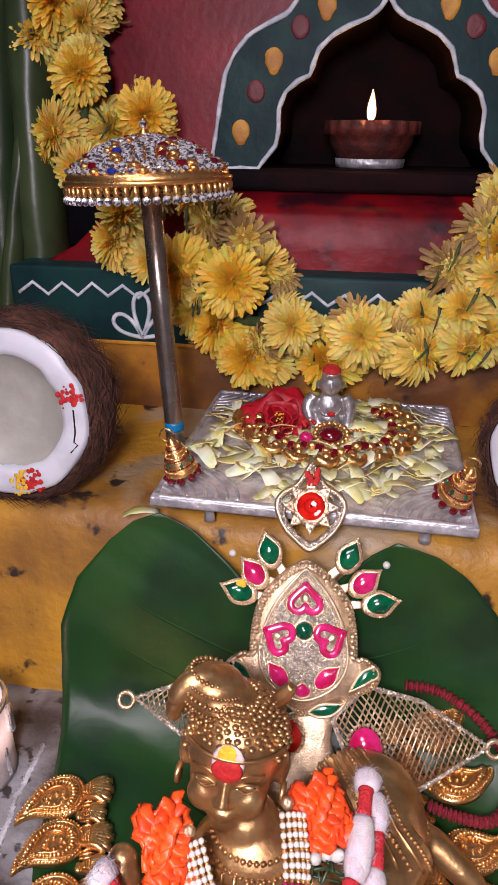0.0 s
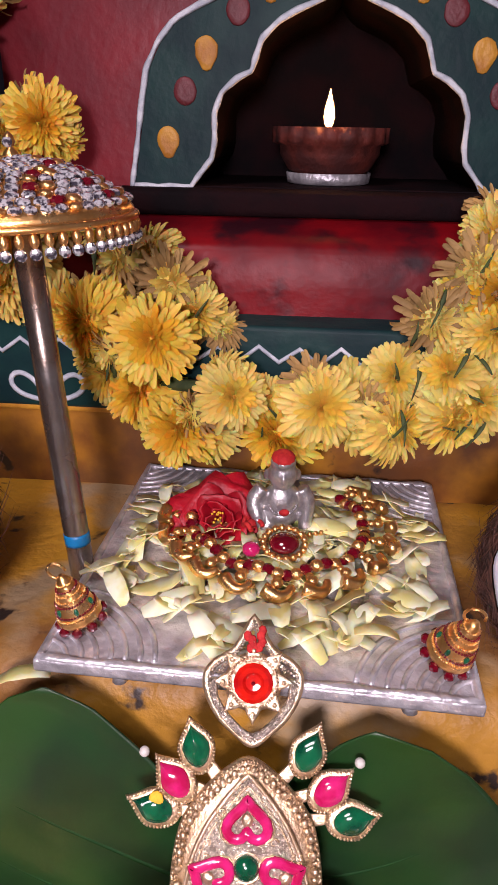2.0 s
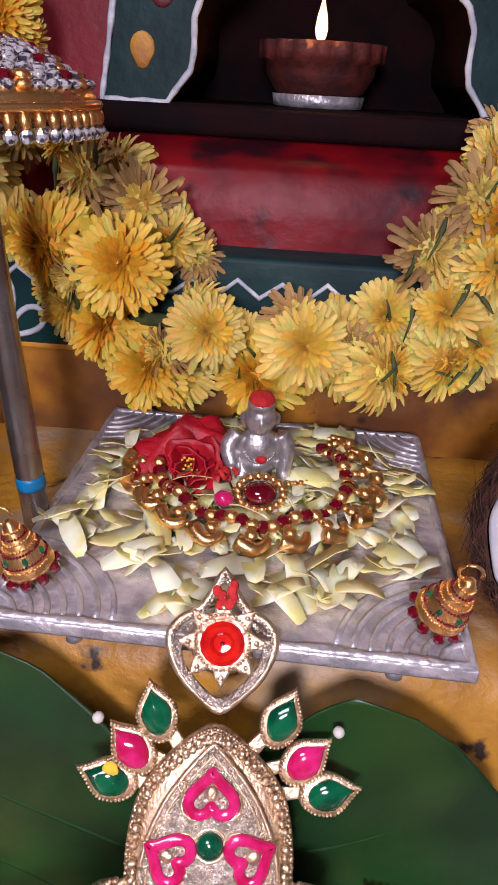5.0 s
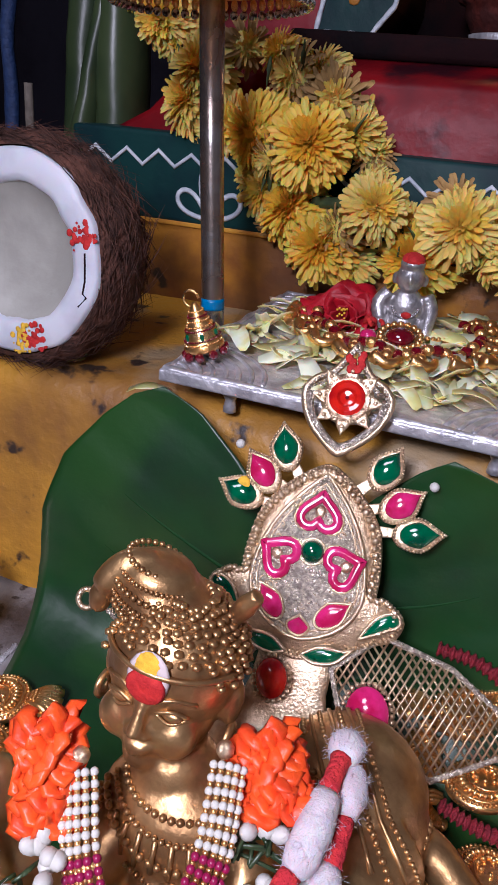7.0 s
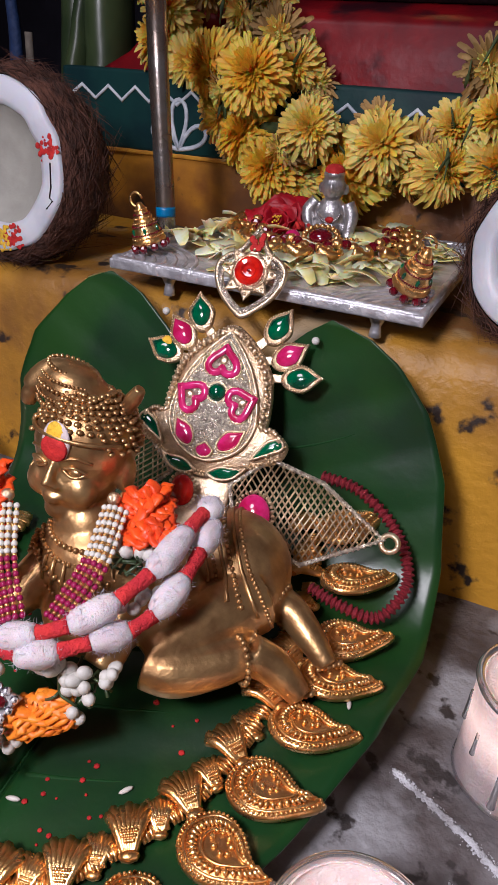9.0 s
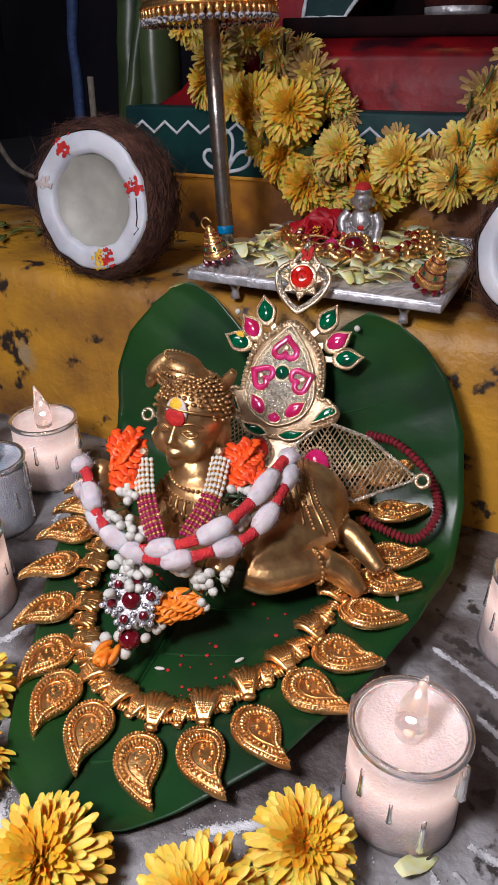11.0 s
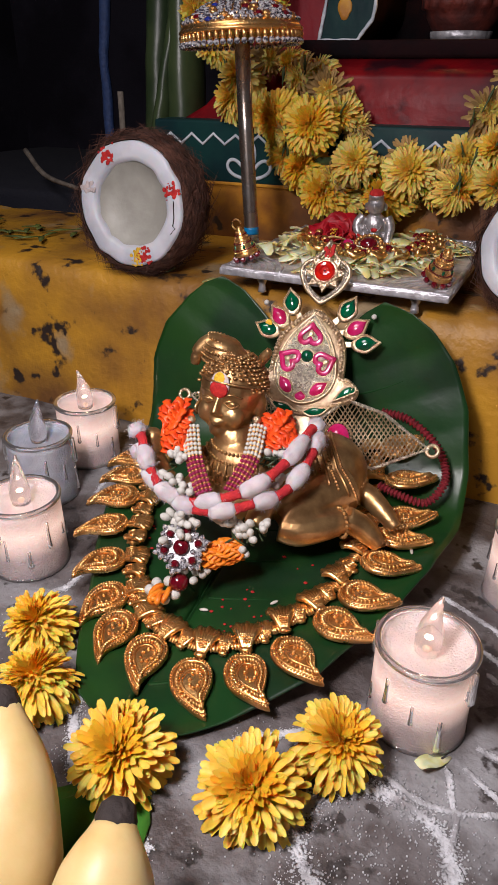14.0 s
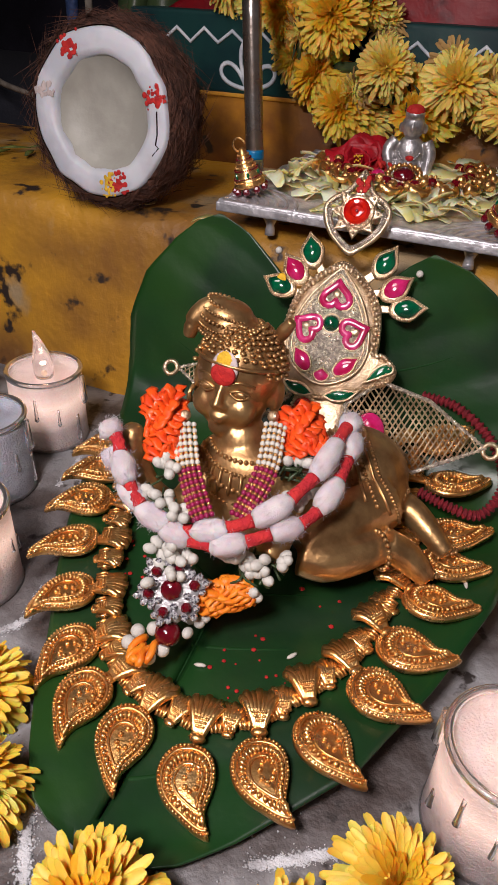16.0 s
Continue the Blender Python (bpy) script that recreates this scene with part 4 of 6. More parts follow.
def on_coco(a, rad, dz=0.003):
    x = V(1, 0, 0) * math.cos(a) + V(0, 0, 1) * math.sin(a)
    q = inv.to_3x3() @ x
    q.z = 0
    return cm @ (q.normalized() * rad + V(0, 0, dz))


rk = random.Random(21)
for a, mats in ((120, M_KUMKUM), (18, M_KUMKUM), (-72, M_KUMKUM), (165, M_ASH), (-80, M_TURMERIC)):
    bm = bmesh.new()
    for k in range(46):
        ball(bm, on_coco(radians(a + rk.gauss(0, 4.5)), 0.0535 * min(0.93, max(0.68, rk.gauss(0.82, 0.07))), 0.0022), (rk.uniform(0.0005, 0.0019),) * 3, seg=7, rings=5)
    for v in bm.verts:
        q = inv @ v.co
        q.z = 0.0025 + (q.z - 0.0022) * 0.07
        v.co = cm @ q
    tagged(part("powder_mark", bm, mats, coc, "dab of red or yellow powder"), kind="stuff")
bm = bmesh.new()
tube(bm, [on_coco(radians(d), 0.0535 * q, 0.0026) for d, q in ((8, 0.80), (0, 0.80), (-10, 0.82), (-18, 0.83), (-19, 0.88), (-27, 0.84))], 0.0005, 5)
part("crack", bm, M_SOOT_SHADE, coc, "thin dark crack in the flesh")
coc2, _ = coconut("coconut_half", V(0.1655, 0.425, 0.1955), (-0.30, -1.0, 0.20), 1.0, "second halved coconut with white flesh beside the stool", r=0.0445)


# ---- crown ----
CO = V(0.034, 0.333, 0.119)
CU, CV, CN = V(0.986, 0.169, -0.001), V(-0.090, 0.529, 0.844), V(0.143, -0.831, 0.537)
CR = Matrix(((CU.x, CV.x, CN.x, CO.x), (CU.y, CV.y, CN.y, CO.y), (CU.z, CV.z, CN.z, CO.z), (0, 0, 0, 1)))
crown = thing("deity_crown", CR @ V(0, -0.095, 0), "pale gold crown with pink and green enamel leaned on the leaf", "crown")


def mm(pts):
    return [(x / 1000, y / 1000) for x, y in pts]


def smooth_outline(pts, n):
    p = [V(x, y, 0) for x, y in mm(pts)]
    q = spline(p + [p[0]], n + 1)[:-1]
    return [(v.x, v.y) for v in q]


half = [(4, 35.8), (11.5, 30.5), (19, 23), (25, 14), (27.5, 4), (28.5, -6), (29, -15), (36, -15), (41, -20), (38, -28), (28, -33), (16, -40), (6, -43)]
body = smooth_outline([(0, 37)] + half + [(0, -44)] + [(-x, y) for x, y in half[::-1]], 90)
bm = bmesh.new()
plate_of(bm, body, 0.003, dome=0.004)
part("body", bm, M_PALEGOLD, crown, "pale gold embossed plate", m=CR)


def beads(pts, r, mesh, parent, m, name="bead", closed=False):
    """Beads strung evenly along pts."""
    length = sum((b - a).length for a, b in zip(pts, pts[1:]))
    n = max(2, int(length / (2.1 * r)))
    acc, k, out = 0.0, 0, []
    step = length / n
    for a, b in zip(pts, pts[1:]):
        d = (b - a).length
        while k * step <= acc + d and k <= n:
            out.append(a + (b - a) * ((k * step - acc) / d if d else 0))
            k += 1
        acc += d
    for p in out:
        hang(name, mesh, parent, m @ Matrix.Translation(p) @ Matrix.Scale(r, 4))
    return out


def bead_row(bm, pts, r, seg=6):
    length = sum((b - a).length for a, b in zip(pts, pts[1:]))
    n = max(2, int(length / (2.05 * r)))
    acc, k, step = 0.0, 0, length / n
    for a, b in zip(pts, pts[1:]):
        d = (b - a).length
        while k * step <= acc + d and k <= n:
            ball(bm, a + (b - a) * ((k * step - acc) / d if d else 0), r, seg=seg, rings=4)
            k += 1
        acc += d


bm = bmesh.new()
loop = [V(x, y, 0.0030) for x, y in body]
bead_row(bm, [p * 0.965 for p in loop] + [loop[0] * 0.965], 0.0009)
bead_row(bm, [V(p.x * 0.90, p.y * 0.90 - 0.0005, 0.0044) for p in loop if p.y > -0.022] , 0.0007)
tagged(part("bead_edging", bm, M_PALEGOLD, crown, "tiny pale gold beads", m=CR), kind="stuff")
tear_half = [(4, 28), (10, 21), (15.5, 13), (20, 3), (22.5, -7), (22.5, -17), (18, -26), (10, -32)]
tear = smooth_outline([(0, 32)] + tear_half + [(0, -35)] + [(-x, y) for x, y in tear_half[::-1]], 60)
bm = bmesh.new()
plate_of(bm, tear, 0.0016, dome=0.0012)
part("glitter_panel", bm, M_GLITTER, crown, "silvery glitter drop-shaped panel", m=CR @ pose(0, 0, 0.0055))
bm = bmesh.new()
rs = random.Random(8)
for k in range(420):
    a, d = rs.uniform(0, 6.283), math.sqrt(rs.random())
    j = int(a / 6.283 * len(tear)) % len(tear)
    q = V(tear[j][0] * d, tear[j][1] * d, 0.0074)
    ball(bm, q, rs.uniform(0.0003, 0.0008), seg=5, rings=4)
tagged(part("sparkle", bm, M_GLITTER, crown, "scattered glitter grains", m=CR), kind="stuff")
bm = bmesh.new()
for k in range(260):
    a = 6.283 * k / 260
    j = int(k / 260 * len(body))
    d = (0.975, 0.885, 0.93)[k % 3]
    if body[j][1] < -0.030 and d < 0.9:
        continue
    ball(bm, V(body[j][0] * d, body[j][1] * d, 0.0036 + (1 - d) * 0.012), 0.0015 if k % 3 == 1 else 0.0007, seg=6, rings=4)
for k in range(0, len(body), 2):
    if body[k][1] > -0.020:
        ball(bm, V(body[k][0] * 0.905, body[k][1] * 0.915, 0.0056), (0.0014, 0.0014, 0.0010), seg=8, rings=5)
tagged(part("embossing", bm, M_PALEGOLD, crown, "raised dots", m=CR), kind="stuff")
bm = bmesh.new()
tube(bm, [V(x, y, 0.0068) for x, y in tear], 0.0009, 6, closed=True)
tube(bm, [V(x * 0.90, y * 0.90 - 0.0005, 0.0072) for x, y in tear], 0.0005, 5, closed=True)
part("panel_edging", bm, M_PALEGOLD, crown, m=CR)


def heart(sz):
    out = []
    for k in range(28):
        t = 2 * math.pi * k / 28
        out.append((sz / 32 * 16 * math.sin(t) ** 3, -sz / 32 * (13 * math.cos(t) - 5 * math.cos(2 * t) - 2 * math.cos(3 * t) - math.cos(4 * t))))
    return out


for x, y, a, sz in ((0, 15.5, 0, 0.0180), (-13.0, -4.0, 62, 0.0172), (13.4, -3.6, -62, 0.0172)):
    hm = CR @ pose(x / 1000, y / 1000, 0.0078, 0, 0, a)
    bm = bmesh.new()
    tube(bm, [V(px * 0.86, py * 0.86, 0.0006) for px, py in heart(sz)], 0.0021, 7, closed=True, flat=0.55)
    part("heart_enamel", bm, M_PINK, crown, "pink enamel heart outline", m=hm)
    bm = bmesh.new()
    tube(bm, [V(px * 1.12, py * 1.12, 0.0003) for px, py in heart(sz)], 0.0005, 5, closed=True)
    ball(bm, (0, 0.001, 0.0005), (0.0022, 0.0026, 0.0010), seg=10, rings=6)
    part("heart_rim", bm, M_PALEGOLD, crown, m=hm)


def cabochon(x, y, a, w, h, mt, z=0.0, frame=True, label=""):
    m = CR @ pose(x / 1000, y / 1000, z, 0, 0, a)
    g = part("gem_stone", plate_of(bmesh.new(), drop_outline(w * 0.72, h * 0.72), 0.0015, dome=0.0014), mt, crown, label, m=m @ pose(0, 0, 0.0022))
    if frame:
        bm = bmesh.new()
        plate_of(bm, drop_outline(w, h), 0.0022)
        part("gem_setting", bm, M_PALEGOLD, crown, m=m)
        bm = bmesh.new()
        ol = [V(px * 0.93, py * 0.93, 0.0024) for px, py in drop_outline(w, h, 28)]
        bead_row(bm, ol + [ol[0]], 0.00065)
        part("gem_edging", bm, M_PALEGOLD, crown, m=m)
    return g


for x, y, a, mt in ((-20.4, 41, 16, M_GREENGEM), (-28.5, 29, 42, M_PINK), (-36, 18.5, 72, M_GREENGEM), (23.3, 40, -24, M_GREENGEM), (32, 26.5, -50, M_PINK), (40.5, 15.5, -78, M_GREENGEM)):
    cabochon(x, y, a, 0.0146, 0.0225, mt, 0.0005)
for k, (x, y, rx, ry) in enumerate(((-20.4, 41, -11, 27), (-28.5, 29, -13, 21), (-36, 18.5, -15, 14), (23.3, 40, 12, 27), (32, 26.5, 14, 20), (40.5, 15.5, 16, 13))):
    # narrow gold arm that carries each gem from the crown's rim
    ln = math.hypot(x - rx, y - ry)
    ux, uy = (x - rx) / ln, (y - ry) / ln
    bm = bmesh.new()
    plate_of(bm, smooth_outline([(rx - uy * 2.6, ry + ux * 2.6), (x - uy * 1.2, y + ux * 1.2), (x + ux * 3, y + uy * 3), (x + uy * 1.2, y - ux * 1.2), (rx + uy * 2.6, ry - ux * 2.6)], 24), 0.0012)
    part("gem_arm", bm, M_PALEGOLD, crown, m=CR @ pose(0, 0, -0.0012 - 0.0003 * (k % 3)))
for x, y in ((-39.9, 38.1), (42.6, 35.8)):
    hang("pearl", GEMS["e"], crown, CR @ pose(x / 1000, y / 1000, 0.002) @ Matrix.Scale(0.0021, 4))
bm = bmesh.new()
ball(bm, (0, 0, 0.0078), (0.0048, 0.0048, 0.0036), seg=18, rings=10)
part("centre_stone", bm, M_GREENGEM, crown, "round green centre stone", m=CR)
bm = bmesh.new()
tube(bm, [V(0.0053 * math.cos(t * math.pi / 12), 0.0053 * math.sin(t * math.pi / 12), 0.0078) for t in range(24)], 0.0007, 6, closed=True)
part("centre_rim", bm, M_PALEGOLD, crown, m=CR)
bm = bmesh.new()
rs = random.Random(4)
for k in range(46):
    a, d = rs.uniform(0, 6.283), math.sqrt(rs.uniform(0.02, 0.9))
    j = int(a / 6.283 * len(tear)) % len(tear)
    q = V(tear[j][0] * d, tear[j][1] * d, 0.0076)
    t0, rad = rs.uniform(0, 6.283), rs.uniform(0.0010, 0.0024)
    tube(bm, [q + V(rad * (1 - i / 14) * math.cos(t0 + i * 0.5), rad * (1 - i / 14) * math.sin(t0 + i * 0.5), 0) for i in range(11)], 0.00038, 5)
tagged(part("scroll_relief", bm, M_PALEGOLD, crown, "fine scroll relief", m=CR), kind="stuff")
for x, y, a, w, h in ((-13.2, -22.3, 40, 0.0085, 0.0155), (13.0, -22.3, -48, 0.0085, 0.0160), (0, -29.5, 0, 0.0085, 0.0075)):
    m = CR @ pose(x / 1000, y / 1000, 0.0072, 0, 0, a)
    part("leaf_enamel", plate_of(bmesh.new(), [(px, py) for px, py in drop_outline(w, h)], 0.0012, dome=0.0008), M_PINK, crown, "pink enamel leaf", m=m)
    bm = bmesh.new()
    tube(bm, [V(px * 1.08, py * 1.08, 0.001) for px, py in drop_outline(w, h, 24)], 0.0006, 5, closed=True)
    part("leaf_rim", bm, M_PALEGOLD, crown, m=m)
bm = bmesh.new()
for k in range(4):
    a = k * math.pi / 2
    plate_of(bm, drop_outline(0.004, 0.012, 12), 0.001, m=pose(0.0, -0.0155, 0.0075) @ Matrix.Rotation(a + math.pi / 4, 4, "Z") @ pose(0, 0.005, 0))
part("star_relief", bm, M_GLITTER, crown, "four-pointed relief star", m=CR)
for pts in ([(24, -30), (30, -20), (37, -17), (39, -21), (33, -25)], [(-24, -30), (-30, -20), (-37, -17), (-39, -21), (-33, -25)], [(3, -41), (10, -36.5), (20, -36), (23, -34), (17, -41), (9, -43)], [(-3, -41), (-10, -36.5), (-20, -36), (-23, -34), (-17, -41), (-9, -43)]):
    bm = bmesh.new()
    plate_of(bm, smooth_outline(pts, 24), 0.0014, dome=0.001)
    part("scroll_enamel", bm, M_GREENGEM, crown, "green enamel scroll leaf", m=CR @ pose(0, 0, 0.0042))
    bm = bmesh.new()
    ol = [V(x, y, 0.0056) for x, y in smooth_outline(pts, 30)]
    tube(bm, [V((p.x - ol[0].x) * 1.0 + ol[0].x, p.y, p.z) for p in ol], 0.0008, 5, closed=True)
    part("scroll_rim", bm, M_PALEGOLD, crown, m=CR)
# finial with the red stone
FM = CR @ pose(0.0012, 0.065, 0.001)
FO = smooth_outline([(0, 24), (4, 16.5), (8, 11), (14.5, 7), (18, 2), (17, -5), (12.5, -13), (6, -19), (0, -23), (-6, -19), (-12.5, -13), (-17, -5), (-18, 2), (-14.5, 7), (-8, 11), (-4, 16.5)], 64)
bm = bmesh.new()
tube(bm, [V(x, y, 0.0014) for x, y in FO], 0.0017, 8, closed=True)
fin = part("finial", bm, M_PALEGOLD, crown, "pointed openwork gold finial", m=FM)
bm = bmesh.new()
bead_row(bm, [V(x * 0.95, y * 0.95, 0.0030) for x, y in FO + FO[:1]], 0.0008)
part("finial_beading", bm, M_GLITTER, fin, m=FM)
bm = bmesh.new()
lathe(bm, [(0.0108, 0.0005), (0.0112, 0.0022), (0.0086, 0.0034), (0.0080, 0.0010)], 28, caps=(False, False))
bead_row(bm, [V(0.0094 * math.cos(t * math.pi / 20), 0.0094 * math.sin(t * math.pi / 20), 0.0036) for t in range(41)], 0.0006)
part("stone_collar", bm, M_PALEGOLD, fin, m=FM)
bm = bmesh.new()
for k in range(8):
    plate_of(bm, drop_outline(0.0074, 0.0145, 14), 0.0012, m=Matrix.Rotation(k * math.pi / 4, 4, "Z") @ pose(0, 0.0090, 0.0016 + 0.0004 * (k % 2), 10, 0, 0))
    ball(bm, Matrix.Rotation(k * math.pi / 4, 4, "Z") @ V(0, 0.0118, 0.0038), (0.0010, 0.0010, 0.0006), seg=6, rings=4)
part("star_petals", bm, M_PALEGOLD, fin, m=FM)
bm = bmesh.new()
tube(bm, [V(x, y, 0.0026) for x, y in [(p.x, p.y) for p in spline([V(-0.0155, 0.001, 0), V(-0.0145, -0.007, 0), V(-0.008, -0.0155, 0), V(0, -0.0205, 0), V(0.008, -0.0155, 0), V(0.0145, -0.007, 0), V(0.0155, 0.001, 0)], 30)]], 0.0017, 6)
part("glitter_arc", bm, M_GLITTER, fin, "glittering lower rim", m=FM)
bm = bmesh.new()
lathe(bm, [(0.0078, 0.003), (0.0076, 0.0055), (0.0060, 0.0066), (0.0042, 0.0062), (0.0030, 0.0048), (0.0012, 0.0046)], 16)
part("red_stone", bm, M_REDGEM, fin, "faceted bright red round stone", m=FM, smooth=False)
bm = bmesh.new()
ball(bm, (0, 0.0, 0.0060), 0.0008)
part("stone_pin", bm, M_RUBY, fin, m=FM)
for ol, r in (([(-12, 4), (-6, 12), (0, 21), (6, 12), (12, 4)], 0.0006), ([(-17, 2), (-10, 7), (-5, 13), (0, 21.5), (5, 13), (10, 7), (17, 2)], 0.0007)):
    bm = bmesh.new()
    bead_row(bm, [V(p) for p in spline([V(x / 1000, y / 1000, 0.003) for x, y in ol], 30)], r)
    part("finial_edging", bm, M_GLITTER, fin, m=FM)
bm = bmesh.new()
for k in range(9):
    ball(bm, (random.uniform(-0.005, 0.004), 0.0105 + random.uniform(0, 0.009), 0.0034), (0.0018, 0.0022, 0.0006), seg=7, rings=4)
part("red_powder", bm, M_KUMKUM, fin, "red powder on the point", m=FM)
bm = bmesh.new()
ball(bm, (-0.0345, 0.0215, 0.0045), (0.0030, 0.0036, 0.0009), seg=9, rings=5)
part("yellow_powder", bm, M_TURMERIC, crown, "dab of yellow powder", m=CR)


def wing(poly, tag):
    """A net wing: border tube and a diagonal lattice clipped to the outline."""
    p = [V(x / 1000, y / 1000, z / 1000) for x, y, z in poly]
    n = (p[1] - p[0]).cross(p[2] - p[0]).normalized()
    ex = (p[1] - p[0]).normalized()
    ey = n.cross(ex)
    q = [((v - p[0]).dot(ex), (v - p[0]).dot(ey)) for v in p]
    bm = bmesh.new()
    for ang in (35, 100):
        dx, dy = math.cos(radians(ang)), math.sin(radians(ang))
        for k in range(-40, 41):
            ox, oy = -dy * k * 0.0027, dx * k * 0.0027
            cuts = []
            for (ax, ay), (bx, by) in zip(q, q[1:] + q[:1]):
                den = dx * (by - ay) - dy * (bx - ax)
                if abs(den) < 1e-9:
                    continue
                u = ((ox - ax) * dy - (oy - ay) * dx) / -den
                if 0 <= u <= 1:
                    cuts.append((ax + u * (bx - ax) - ox) * dx + (ay + u * (by - ay) - oy) * dy)
            cuts.sort()
            for a, b in zip(cuts[::2], cuts[1::2]):
                if b - a > 0.001:
                    tube(bm, [p[0] + ex * (ox + dx * t) + ey * (oy + dy * t) + n * (0.0003 if ang == 35 else -0.0003) for t in (a, b)], 0.00048, 4)
    net = part("net", bm, M_PALEGOLD, crown, "gold wire net " + tag, m=CR)
    bm = bmesh.new()
    tube(bm, p + [p[0]], 0.0013, 7)
    bead_row(bm, p + [p[0]], 0.0014, 6)
    part("net_border", bm, M_GLITTER, crown, "glittering silver border", m=CR)
    return net


wing([(34, -27, 1), (62, -33, 1), (96, -53, 2), (60, -74, 8), (24, -62, 8), (16, -44, 3)], "wing")
wing([(-34, -27, 1), (-60, -30, 0), (-88, -40, 0), (-62, -56, 4), (-30, -60, 6), (-16, -44, 3)], "wing")
for x, y in ((99, -54), (-92, -41)):
    bm = bmesh.new()
    tube(bm, [V(x / 1000 + 0.004 * math.cos(t * math.pi / 10), y / 1000 + 0.004 * math.sin(t * math.pi / 10), 0.002) for t in range(20)], 0.0014, 7, closed=True)
    part("tip_ring", bm, M_PALEGOLD, crown, "gold tie ring at the tip", m=CR)
bm = bmesh.new()
plate_of(bm, smooth_outline([(-14, -41), (14, -41), (17, -60), (30, -80), (20, -96), (-20, -96), (-30, -80), (-17, -60)], 40), 0.003)
part("lower_plate", bm, M_PALEGOLD, crown, m=CR @ pose(0, 0, -0.002))
for x, y, w, mt in ((33, -56, 0.021, M_PINK), (-6, -52, 0.016, M_REDGEM)):
    m = CR @ pose(x / 1000, y / 1000, 0.008, 0, 0, 10)
    part("ruby_stone", plate_of(bmesh.new(), [(w * 0.40 * math.cos(t * math.pi / 12), w * 0.5 * math.sin(t * math.pi / 12)) for t in range(24)], 0.003, dome=0.003), mt, crown, "large red oval stone", m=m)
    bm = bmesh.new()
    ol = [V(w * 0.46 * math.cos(t * math.pi / 15), w * 0.56 * math.sin(t * math.pi / 15), 0.001) for t in range(31)]
    bead_row(bm, ol, 0.0011)
    part("ruby_rim", bm, M_PALEGOLD, crown, m=m)

bm = bmesh.new()
cordpts = spline([(0.0901, 0.3450, 0.0831), (0.1096, 0.3450, 0.0820), (0.1298, 0.3400, 0.0732), (0.1429, 0.3320, 0.0620), (0.1482, 0.3200, 0.0511), (0.1406, 0.3060, 0.0406), (0.1235, 0.3000, 0.0444), (0.1066, 0.3000, 0.0484)], 90)
tube(bm, spline(cordpts, 420), lambda f: 0.0026 + 0.0008 * math.sin(f * 300), 8)
part("tying_cord", bm, M_CORD, crown, "dark red knotted tying cord")


# ---- brass statue: one plain mesh ----
HC = V((0.0140, 0.2518, 0.1211))
HM = Matrix.Translation(HC) @ Matrix.Rotation(radians(4), 4, "Z") @ Matrix.Rotation(radians(4), 4, "Y") @ Matrix.Rotation(radians(-10), 4, "X")


def h(x, y, z):
    return HM @ V(x, y, z)


